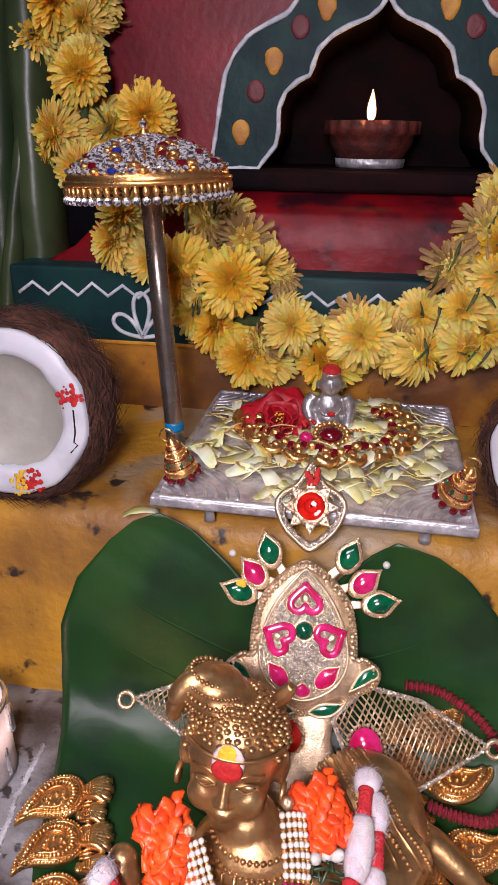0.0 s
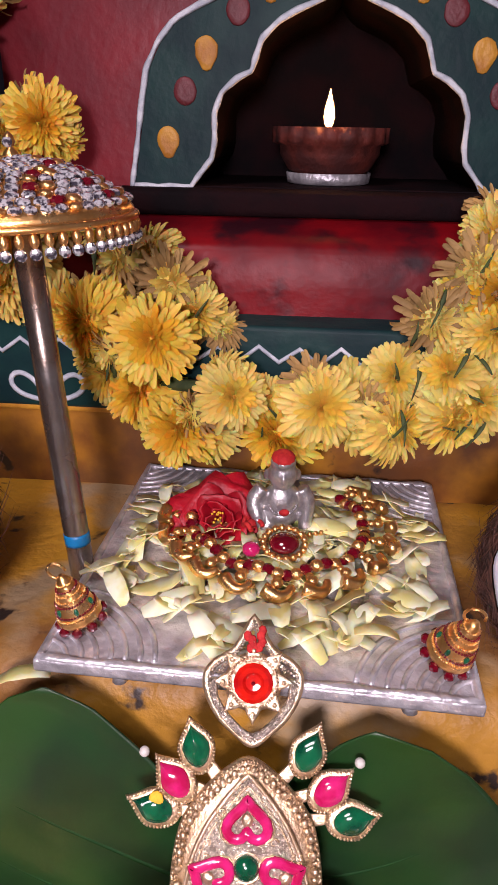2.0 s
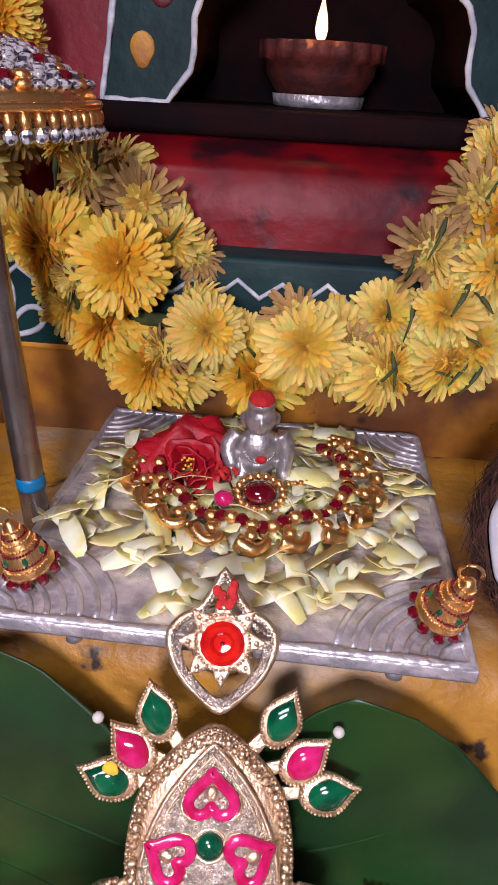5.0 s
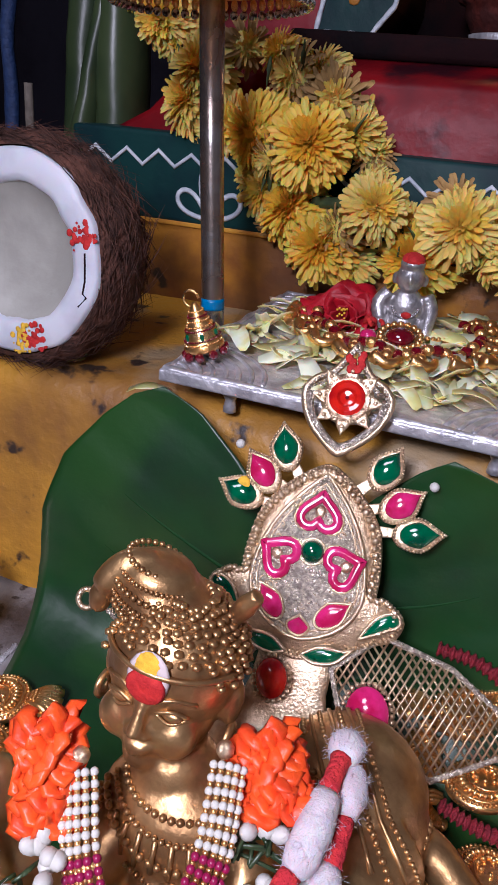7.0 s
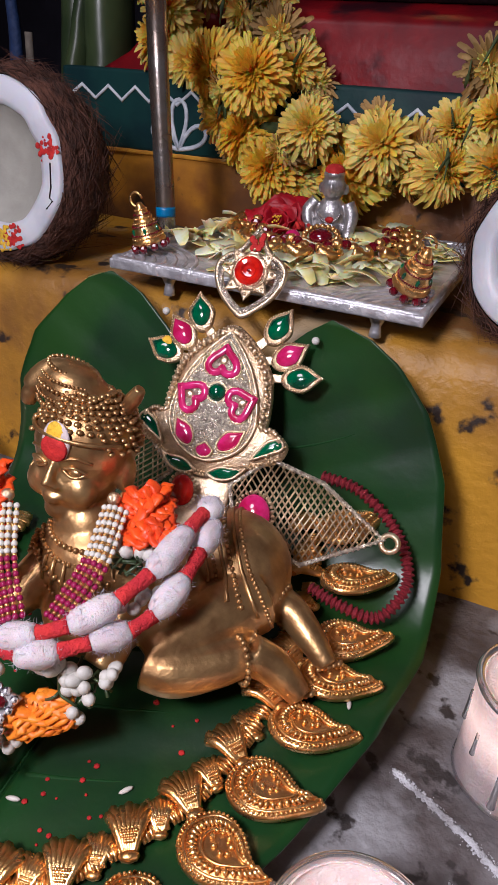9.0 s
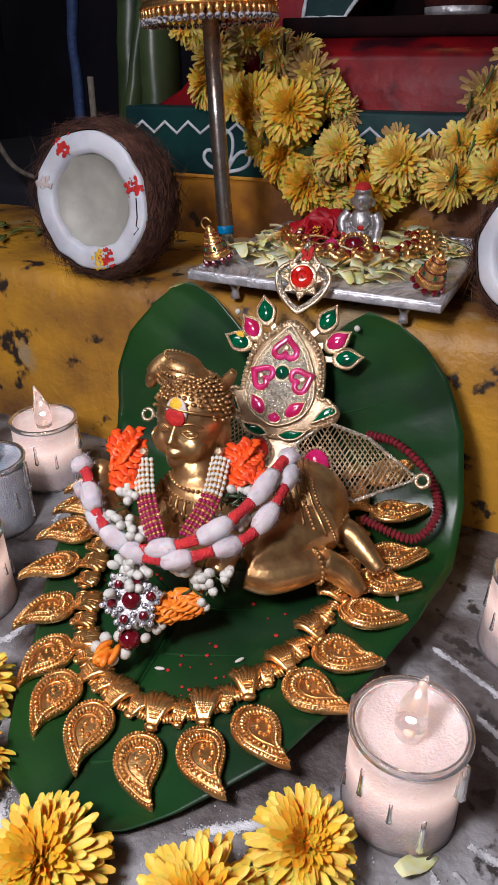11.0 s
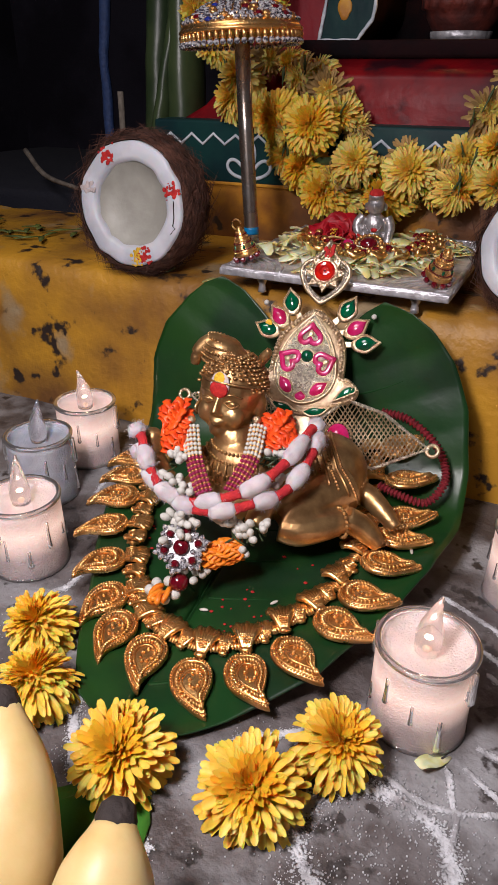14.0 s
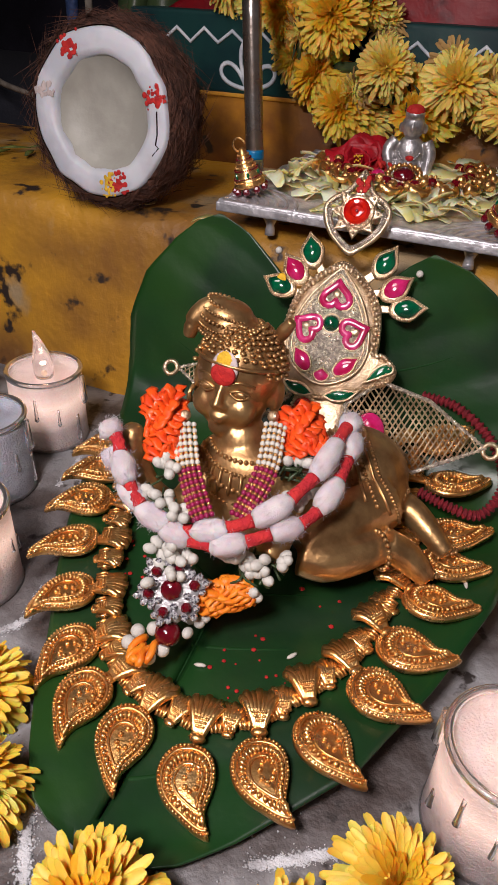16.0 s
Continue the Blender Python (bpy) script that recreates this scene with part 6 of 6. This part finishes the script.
for k in range(8):
    ball(bm, (cxm + 0.0022 * math.cos(k * 0.8), cym + 0.002 + 0.0035 * math.sin(k * 0.8), 0.0038), 0.0009, seg=6, rings=4)
for v in bm.verts:
    v.co *= 1.38
MANGO = mesh_of("pendant", bm, M_GOLD)
bm = bmesh.new()
for k in range(7):
    a = radians(-36 + 12 * k)
    ln = 0.0108 if k % 2 else 0.0098
    tube(bm, spline([V(0.0012 * math.sin(a), -0.005, 0.001), V(0.0058 * math.sin(a), 0.0030, 0.0034), V(ln * math.sin(a), ln * math.cos(a) * 0.9, 0.0018)], 7), lambda f: 0.0009 + 0.0008 * math.sin(math.pi * 0.75 * f), 7)
    bead_row(bm, [V(0.0058 * math.sin(a) * q, -0.004 + 0.008 * q, 0.0045 - abs(q - 0.6) * 0.002) for q in (0.3, 0.6, 0.9)], 0.0006, 5)
ball(bm, (0, -0.0045, 0.0018), (0.0030, 0.0018, 0.0016), seg=8, rings=5)
for v in bm.verts:
    v.co *= 1.35
LINK = mesh_of("link", bm, M_GOLD)


def leaf_height(x, y):
    s = y - 0.072
    return leaf_at(min(max(s, 0.0), 0.36), x).z if s < 0.222 else leaf_at(s, x).z


CH = [V(x, y, 0) for x, y in ((-0.0700, 0.276), (-0.0600, 0.252), (-0.0465, 0.226), (-0.0340, 0.199), (-0.0190, 0.174), (-0.0020, 0.153), (0.0160, 0.140), (0.0370, 0.1345), (0.0630, 0.1345), (0.0845, 0.147), (0.0975, 0.168), (0.1090, 0.190), (0.1140, 0.216), (0.1160, 0.243), (0.1140, 0.268), (0.1100, 0.292), (0.1020, 0.316), (0.0930, 0.335))]
PE = [V(x, y, 0) for x, y in ((-0.0870, 0.2695), (-0.0770, 0.2455), (-0.0655, 0.2185), (-0.0535, 0.189), (-0.0365, 0.1635), (-0.0155, 0.1385), (0.0065, 0.1195), (0.0340, 0.1130), (0.0690, 0.1090), (0.0960, 0.1240), (0.1150, 0.1450), (0.1290, 0.1760), (0.1335, 0.2050), (0.1365, 0.2350), (0.1365, 0.2620), (0.1330, 0.2900), (0.1240, 0.3170), (0.1110, 0.3380))]
for c, p in zip(CH, PE):
    p = p + (c - p) * 0.10
    zc, zp = leaf_height(c.x, min(c.y, 0.31)) + 0.002, leaf_height(p.x, min(p.y, 0.31)) + 0.002
    if c.y > 0.3:
        zc += (c.y - 0.3) * 0.75
        zp += (p.y - 0.3) * 0.75 if p.y > 0.3 else 0
    d = (p - c)
    ang = math.atan2(-d.x, d.y) + math.pi
    flat = Matrix.Rotation(ang, 4, "Z")
    pitch = math.atan2(zc - zp, d.length)
    jit = radians(rd.uniform(-8, 8))
    hang("link", LINK, gold, Matrix.Translation((c.x, c.y, zc + 0.0012)) @ flat @ Matrix.Rotation(pitch, 4, "X"))
    i = CH.index(c)
    if i + 1 < len(CH):
        q = (c + CH[i + 1]) / 2
        hang("link", LINK, gold, Matrix.Translation((q.x, q.y, zc + 0.0012 + (max(0, q.y - 0.3) * 0.75 if c.y <= 0.3 else 0.004))) @ flat @ Matrix.Rotation(pitch, 4, "X") @ Matrix.Scale(0.75, 4))
    pen = hang("pendant", MANGO, gold, Matrix.Translation((p.x, p.y, zp + 0.0016)) @ flat @ Matrix.Rotation(jit, 4, "Z") @ Matrix.Rotation(pitch + radians(rd.uniform(-4, 4)), 4, "X") @ Matrix.Rotation(radians(rd.uniform(-8, 8)), 4, "Y"))
bm = bmesh.new()
for c, d in zip(CH, CH[1:]):
    for f in (0.25, 0.5, 0.75):
        q = c + (d - c) * f
        z = leaf_height(q.x, min(q.y, 0.31)) + 0.003 + max(0, q.y - 0.3) * 0.75
        ball(bm, (q.x, q.y, z), (0.0030, 0.0030, 0.0022), seg=8, rings=5)
        side = V(d.y - c.y, c.x - d.x, 0).normalized()
        for k in (-1, 0, 1):
            tube(bm, [V(q.x, q.y, z + 0.0010) + side * 0.0040 + (d - c).normalized() * k * 0.0016, V(q.x, q.y, z + 0.0022) + (d - c).normalized() * k * 0.0022, V(q.x, q.y, z + 0.0008) - side * 0.0044 + (d - c).normalized() * k * 0.0020], 0.0008, 6)
part("chain", bm, M_GOLD, gold, "leafy gold chain")


# ---- jewellery on the stool ----
jew = thing("ruby_necklace", PT @ V(0.0, -0.02, 0.0205), "gold necklace with ruby beads lying on the petals", "necklace")
arc = [V(x / 1000, y / 1000, 0.0310) for x, y in ((-46, 18), (-44, 4), (-36, -9), (-26, -20), (-12, -29), (2, -33), (16, -30), (30, -23), (40, -12), (46, 2), (46, 18), (42, 34), (34, 46))]
arc = spline(arc, 38)
for i, p in enumerate(arc):
    d = (arc[min(i + 1, 37)] - arc[max(i - 1, 0)]).normalized()
    out = V(d.y, -d.x, 0)
    hang("ruby_bead" if i % 2 else "gold_bead", GEMS["r"] if i % 2 else GEMS["o"], jew, PT @ Matrix.Translation(p + V(0, 0, 0.002 * math.sin(i))) @ Matrix.Diagonal((0.0036, 0.0032, 0.0030, 1)))
    if i % 3 == 1:
        for q, r in ((0.005, 0.0022), (0.0085, 0.0030)):
            hang("gold_drop", GEMS["o"], jew, PT @ Matrix.Translation(p + out * q) @ Matrix.Diagonal((r, r, r * 0.8, 1)))
        bm = bmesh.new()
        cc = p + out * 0.0135 - V(0, 0, 0.0015)
        tube(bm, spline([cc - d * 0.0062 + out * 0.0005 + V(0, 0, 0.002), cc + out * 0.0030, cc + d * 0.0045 + out * 0.0012, cc + d * 0.0068 - out * 0.0030 + V(0, 0, 0.0015)], 12), lambda f: 0.0037 - 0.0019 * f, 8)
        part("crescent", bm, M_GOLD, jew, "curved gold crescent", m=PT)
        hang("gold_drop", GEMS["o"], jew, PT @ Matrix.Translation(cc + d * 0.0075 - out * 0.003) @ Matrix.Scale(0.0014, 4))
m = PT @ pose(0.006, -0.008, 0.0310, 28, 0, 0) @ Matrix.Scale(1.15, 4)
bm = bmesh.new()
plate_of(bm, [(0.0066 * math.cos(t * math.pi / 12), 0.0054 * math.sin(t * math.pi / 12)) for t in range(24)], 0.002, dome=0.002)
part("centre_ruby", bm, M_RUBY, jew, "large oval ruby", m=m)
for k in range(18):
    a = k * math.pi / 9
    hang("gold_bead", GEMS["o"], jew, m @ pose(0.0092 * math.cos(a), 0.0078 * math.sin(a), 0.001) @ Matrix.Scale(0.0017, 4))
hang("pink_bead", GEMS["p"], jew, PT @ pose(-0.010, -0.015, 0.0310) @ Matrix.Diagonal((0.0048, 0.0046, 0.0038, 1)))
bm = bmesh.new()
bead_row(bm, spline([PT @ V(-0.024, 0.010, 0.027), PT @ V(-0.012, 0.001, 0.026), PT @ V(0.004, 0.002, 0.028), PT @ V(0.022, 0.008, 0.029), PT @ V(0.030, 0.016, 0.027), PT @ V(0.026, 0.026, 0.026)], 40), 0.0016, 7)
part("gold_chain", bm, M_GOLD, jew, "fine twisted gold chain")


def earring(at, lean):
    e = thing("bell_earring", at, "gold bell earring with green enamel and dark red bead drops", "earring", "bell earrings")
    m = Matrix.Translation(at) @ lean @ Matrix.Scale(0.84, 4)
    bm = bmesh.new()
    lathe(bm, [(0.0118, 0.0), (0.0122, 0.002), (0.0108, 0.004), (0.0100, 0.008), (0.0070, 0.015), (0.0046, 0.021), (0.0030, 0.025), (0.0016, 0.0275)], 20)
    part("bell", bm, M_GOLD, e, m=m)
    for z, r in ((0.0045, 0.0110), (0.0068, 0.0106), (0.0125, 0.0088), (0.0145, 0.0078), (0.0175, 0.0064), (0.020, 0.0055), (0.0228, 0.0042)):
        bm = bmesh.new()
        bead_row(bm, [V(r * math.cos(t * math.pi / 12), r * math.sin(t * math.pi / 12), z) for t in range(25)], 0.0007, 6)
        part("ruby_band", bm, M_RUBY if z in (0.0125, 0.0068, 0.020) else M_GOLD, e, m=m)
    for k in range(6):
        a = k * math.pi / 3
        bm = bmesh.new()
        ball(bm, (0.0096 * math.cos(a), 0.0096 * math.sin(a), 0.009), (0.0013, 0.0013, 0.0024), seg=8, rings=6)
        part("green_enamel", bm, M_GREENGEM, e, m=m)
    bm = bmesh.new()
    tube(bm, [V(0.0050 * math.cos(t * 0.45) - 0.002, 0.001, 0.0295 + 0.0050 * math.sin(t * 0.45)) for t in range(11)], 0.0008, 6)
    part("hook", bm, M_GOLD, e, "thin gold hook", m=m)
    for k in range(9):
        a = k * 2 * math.pi / 9
        hang("drop_bead", GEMS["r"], e, Matrix.Translation(m @ V(0.0118 * math.cos(a), 0.0118 * math.sin(a), -0.0022)) @ Matrix.Scale(0.0024, 4))
    return e


earring(PT @ V(-0.0790, -0.071, 0.0265), Matrix.Rotation(radians(-14), 4, "Y") @ Matrix.Rotation(radians(8), 4, "X"))
earring(PT @ V(0.0790, -0.0745, 0.0280), Matrix.Rotation(radians(20), 4, "Y") @ Matrix.Rotation(radians(14), 4, "X"))


# ---- LED candles ----
def candle(at, lit, spin, label):
    c = thing("led_candle", at, label, "candle", "LED candles")
    hgt, r = 0.053, 0.0262
    m = Matrix.Translation(at) @ Matrix.Rotation(spin, 4, "Z")
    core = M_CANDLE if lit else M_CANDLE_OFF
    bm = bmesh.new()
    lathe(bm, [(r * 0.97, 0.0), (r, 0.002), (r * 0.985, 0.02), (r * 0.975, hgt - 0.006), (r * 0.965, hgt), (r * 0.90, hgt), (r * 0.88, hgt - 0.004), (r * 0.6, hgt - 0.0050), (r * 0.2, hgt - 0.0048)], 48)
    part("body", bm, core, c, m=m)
    bm = bmesh.new()
    tube(bm, [V(r * 0.955 * math.cos(t * math.pi / 30), r * 0.955 * math.sin(t * math.pi / 30), hgt + 0.0005) for t in range(60)], 0.0019, 8, closed=True)
    part("rim", bm, M_GLASS, c, "clear plastic rim", m=m)
    bm = bmesh.new()
    lathe(bm, [(r * 1.0, 0.0), (r * 1.03, 0.0012), (r * 1.0, 0.0026)], 48)
    part("base_ring", bm, M_GLASS, c, "clear base ring", m=m)
    bm = bmesh.new()
    prof = [(0.0062, hgt - 0.005), (0.0070, hgt), (0.0070, hgt + 0.007), (0.0054, hgt + 0.014), (0.0029, hgt + 0.022), (0.0008, hgt + 0.0300)]
    lathe(bm, prof, 18)
    for v in bm.verts:
        f = max(0, (v.co.z - hgt - 0.006) / 0.024)
        v.co.x += 0.0035 * f * f
    part("flame_bulb", bm, M_GLASS, c, "clear flame-shaped bulb", m=m)
    if lit:
        bm = bmesh.new()
        ball(bm, (0, 0, hgt - 0.001), (0.0014, 0.0014, 0.0020), seg=10, rings=7)
        part("led", bm, M_GLOW, c, "glowing LED", m=m)
    for k in range(11):
        a = k * 0.571 + spin
        ln, w = (0.010, 0.017, 0.013, 0.021, 0.009)[k % 5], (0.0022, 0.0017, 0.0026)[k % 3]
        z0 = hgt - 0.010 - 0.009 * (k % 3)
        bm = bmesh.new()
        tube(bm, [V(r * 0.985 * math.cos(a), r * 0.985 * math.sin(a), z0 - ln * f) for f in (0, 0.25, 0.5, 0.75, 0.92, 1.0)], lambda f, w=w: w * (0.45 + 0.3 * f + 0.5 * max(0, f - 0.5)) if f < 0.97 else w * 0.4, 8)
        part("drip", bm, M_GLASS, c, m=m)
    for a in (2.6, 5.6):
        bm = bmesh.new()
        tube(bm, [V((r + 0.001) * math.cos(a), (r + 0.001) * math.sin(a), z) for z in (hgt - 0.001, hgt - 0.008, hgt - 0.015, hgt - 0.020, hgt - 0.023)], lambda f: 0.0016 + 0.0016 * f if f < 0.9 else 0.0012, 8)
        part("drip", bm, M_GLASS, c, m=m)
    if lit:
        lamp("candle_light", "POINT", 0.0032, (1.0, 0.66, 0.48), m @ Matrix.Translation((0, 0, hgt + 0.006)), 0.0012)
    return c


candle((0.1825, 0.1600, 0.0), True, 0.4, "lit frosted LED candle with clear drips on the floor")
candle((-0.0975, 0.1590, 0.0), True, 2.2, "lit frosted LED candle with clear drips on the floor")
candle((-0.1510, 0.2310, 0.0), False, 1.1, "unlit grey frosted LED candle between two lit ones")
candle((-0.1600, 0.2970, 0.0), True, 4.0, "lit frosted LED candle standing near the step")
candle((0.2165, 0.2880, 0.0), True, 3.1, "lit frosted LED candle beside the leaf")


# ---- bananas and their leaf ----
def banana(pts, radii, label):
    b = thing("banana", pts[-1], label, "banana", "bananas")
    path = spline(pts, 40)
    bm = bmesh.new()
    tube(bm, path[1:], lambda f: float(np.interp(f, [0, 0.05, 0.12, 0.25, 0.45, 0.8, 1.0], radii)), 14)
    for i, v in enumerate(bm.verts):
        k = i % 14
        v.co += V(0, 0, 0.0004 * math.cos(k * 2 * math.pi * 5 / 14))
    part("skin", bm, M_BANANA, b)
    bm = bmesh.new()
    d = (path[0] - path[3]).normalized()
    tube(bm, [path[2], path[1] + d * 0.001, path[0] + d * 0.004, path[0] + d * 0.0065], lambda f: (0.0076, 0.0080, 0.0064, 0.0030)[min(3, int(f * 3.01))], 10)
    part("tip", bm, M_BANTIP, b, "black dried tip")
    return b


RB = [0.0078, 0.0095, 0.0125, 0.0172, 0.0210, 0.0205, 0.012]
banana([(0.0406, 0.0152, 0.0764), (0.0589, -0.0006, 0.0588), (0.0720, -0.0207, 0.0339), (0.0781, -0.0452, -0.0078), (0.0751, -0.0712, -0.0615)], RB, "ripe yellow banana with a black tip resting on a leaf")
banana([(0.1130, 0.0002, 0.0735), (0.1180, -0.0129, 0.0635), (0.1215, -0.0279, 0.0425), (0.1210, -0.0443, 0.0100), (0.1160, -0.0647, -0.0385)], RB, "ripe yellow banana leaning against another banana")
bm = bmesh.new()
rows = []
for i in range(25):
    y = 0.050 - i * 0.012
    f = i / 24
    w0, w1 = 0.075 - 0.105 * min(1, f * 2.2) ** 0.6, 0.085 + 0.028 * min(1, f * 2.4) ** 0.5
    rows.append([bm.verts.new(V(w0 + (w1 - w0) * k / 16, y - 0.004 * math.sin(k), 0.0025 + 0.0015 * noise.noise(V(k * 0.4, i * 0.3, 2)))) for k in range(17)])
for a, b in zip(rows, rows[1:]):
    for k in range(16):
        bm.faces.new((a[k], b[k], b[k + 1], a[k + 1]))
pl = part("plantain_leaf", bm, mat("plantain_leaf", (0.05, 0.20, 0.025), (0.03, 0.12, 0.02), 0.35, scale=30, bump=0.2), None)
pl.modifiers.new("thickness", "SOLIDIFY").thickness = 0.001
tagged(pl, "piece of green plantain leaf under the bananas", "leaf")

# ---- plantain stalks and dark corner ----
for k, (pts, rad) in enumerate(((((-0.245, 0.60, 0.140), (-0.247, 0.605, 0.30), (-0.240, 0.615, 0.62)), (0.030, 0.026, 0.022)), (((-0.300, 0.62, 0.140), (-0.292, 0.63, 0.35), (-0.268, 0.65, 0.70)), (0.026, 0.024, 0.018)), (((-0.275, 0.575, 0.140), (-0.270, 0.580, 0.24), (-0.235, 0.605, 0.45)), (0.016, 0.012, 0.008)))):
    bm = bmesh.new()
    tube(bm, spline(pts, 24), lambda f, r=rad: float(np.interp(f, [0, 0.5, 1], r)), 24, flat=0.7)
    noisy_mesh(bm, 0.002, 30)
    tagged(part("plantain_stalk", bm, M_STALK, None), "green plantain stalk standing beside the shrine", "plant stalk", "plantain stalks")
bm = bmesh.new()
tube(bm, spline([V(-0.355, 0.60, 0.14), V(-0.36, 0.605, 0.30), V(-0.345, 0.62, 0.60)], 30), 0.006, 8)
noisy_mesh(bm, 0.004, 25)
tagged(part("blue_rope", bm, M_BLUE, None), "dark blue cloth rope hanging beside the shrine", "rope")
bm = bmesh.new()
tube(bm, [V(-0.325, 0.585, 0.14), V(-0.327, 0.588, 0.22), V(-0.328, 0.590, 0.285)], 0.0035, 8)
tagged(part("dry_stick", bm, M_TWIG, None), "thin dry grey stick upright in the corner", "stick")
bm = bmesh.new()
tube(bm, spline([V(-0.56, 0.66, 0.205), V(-0.47, 0.60, 0.185), V(-0.38, 0.56, 0.180)], 14), lambda f: 0.004 - 0.0015 * f, 6)
tagged(part("dry_stick", bm, M_TWIG, None), "pale dry stick lying across the dark corner", "stick")
bm = bmesh.new()
for k in range(26):
    c = V(-0.36 + rd.uniform(-0.10, 0.06), 0.43 + rd.uniform(-0.03, 0.05), 0.1495 + rd.uniform(0, 0.004))
    d = V(rd.uniform(-1, 1), rd.uniform(-1, 1), 0).normalized() * rd.uniform(0.006, 0.018)
    tube(bm, [c - d, c + V(0, 0, 0.001), c + d], lambda f: 0.0012 + 0.0026 * math.sin(math.pi * f), 5, flat=0.3)
tagged(part("leaf_scraps", bm, mat("leaf_scraps", (0.14, 0.17, 0.03), (0.06, 0.08, 0.02), 0.6, scale=120), None), "scraps of yellow-green leaves on the step", "leaf scraps", kind="stuff")

# ---- chalk drawing and grains ----
chalk = thing("chalk_drawing", (0.2, 0.1, 0.0), "white chalk powder drawing on the cement floor", "floor drawing")


def chalk_line(pts, w, seed):
    bm = bmesh.new()
    rnd = random.Random(seed)
    p = spline(pts, 10 * len(pts))
    for _ in range(int(1900 * max(1, w / 0.004))):
        i = rnd.randrange(len(p) - 1)
        q = p[i] + (p[i + 1] - p[i]) * rnd.random()
        off = w * rnd.gauss(0, 0.42)
        r = rnd.uniform(0.0003, 0.0012) * (1.2 - min(1, abs(off) / w))
        ball(bm, (q.x + off * rnd.uniform(-1, 1) + 0.002 * noise.noise(q * 60), q.y + off * rnd.uniform(-1, 1), 0.0003), (r, r * rnd.uniform(0.5, 1.2), 0.0004), seg=7, rings=2)
    tagged(part("chalk_line", bm, M_CHALK, chalk), kind="stuff")


chalk_line([(0.188 + 0.036 * math.cos(t * 0.6), 0.078 + 0.030 * math.sin(t * 0.6), 0) for t in range(12)], 0.0125, 1)
chalk_line([(0.160, 0.040, 0), (0.185, 0.036, 0), (0.225, 0.045, 0)], 0.014, 2)
chalk_line([(0.175, 0.118, 0), (0.205, 0.112, 0), (0.240, 0.125, 0)], 0.0035, 3)
chalk_line([(0.206, 0.135, 0), (0.215, 0.115, 0), (0.220, 0.090, 0)], 0.0030, 4)
chalk_line([(0.214, 0.140, 0), (0.236, 0.128, 0), (0.255, 0.105, 0)], 0.0030, 5)
chalk_line([(0.218, 0.155, 0), (0.245, 0.150, 0), (0.275, 0.135, 0)], 0.0030, 6)
chalk_line([(0.172, 0.262, 0), (0.200, 0.250, 0), (0.228, 0.235, 0)], 0.0035, 7)
chalk_line([(0.205, 0.225, 0), (0.225, 0.215, 0), (0.250, 0.205, 0)], 0.0030, 8)
chalk_line([(0.210, 0.208, 0), (0.235, 0.196, 0), (0.262, 0.190, 0)], 0.0030, 9)
chalk_line([(0.105, 0.100, 0), (0.120, 0.110, 0), (0.136, 0.122, 0)], 0.0045, 10)
chalk_line([(-0.115, 0.250, 0), (-0.125, 0.290, 0), (-0.128, 0.325, 0)], 0.003, 11)
chalk_line([(-0.070, 0.125, 0), (-0.055, 0.150, 0), (-0.060, 0.175, 0)], 0.005, 12)
chalk_line([(0.010, 0.085, 0), (0.028, 0.062, 0), (0.050, 0.040, 0), (0.100, 0.030, 0)], 0.007, 13)
bm = bmesh.new()
for k in range(1500):
    a, d = rd.uniform(0, 6.283), abs(rd.gauss(0.034, 0.016))
    q = V(0.188 + d * 1.1 * math.cos(a), 0.076 + d * math.sin(a), 0.0005)
    if k % 3 == 0:
        q = V(rd.uniform(-0.08, 0.12), rd.uniform(0.02, 0.13), 0.0005)
    ball(bm, q, (rd.uniform(0.0002, 0.0006),) * 2 + (0.0006,), seg=5, rings=3)
tagged(part("chalk_dust", bm, M_CHALK, chalk, "scattered chalk powder"), kind="stuff")
bm = bmesh.new()
for k in range(46):
    x, y = (0.075 + rd.gauss(0, 0.016), 0.178 + rd.gauss(0, 0.020)) if k > 20 else (-0.01 + rd.gauss(0, 0.01), 0.20 + rd.gauss(0, 0.02))
    ball(bm, (x, y, leaf_height(x, y) + 0.0004), (rd.uniform(0.0004, 0.0016),) * 2 + (0.0005,), seg=6, rings=4)
tagged(part("red_powder_specks", bm, M_KUMKUM, None), "specks of red powder sprinkled on the leaf", "powder", kind="stuff")
for x, y, a in ((0.083, 0.185, 60), (0.086, 0.178, 40), (0.146, 0.258, 110), (-0.03, 0.205, 10), (0.046, 0.162, 20)):
    bm = bmesh.new()
    ball(bm, (0, 0, 0), (0.0032, 0.0011, 0.0010), seg=8, rings=6)
    tagged(part("rice_grain", bm, M_RICE, None, m=pose(x, y, leaf_height(x, y) + 0.0012, 0, 0, a)), "white rice grain fallen on the leaf", "rice grain", "rice grains")
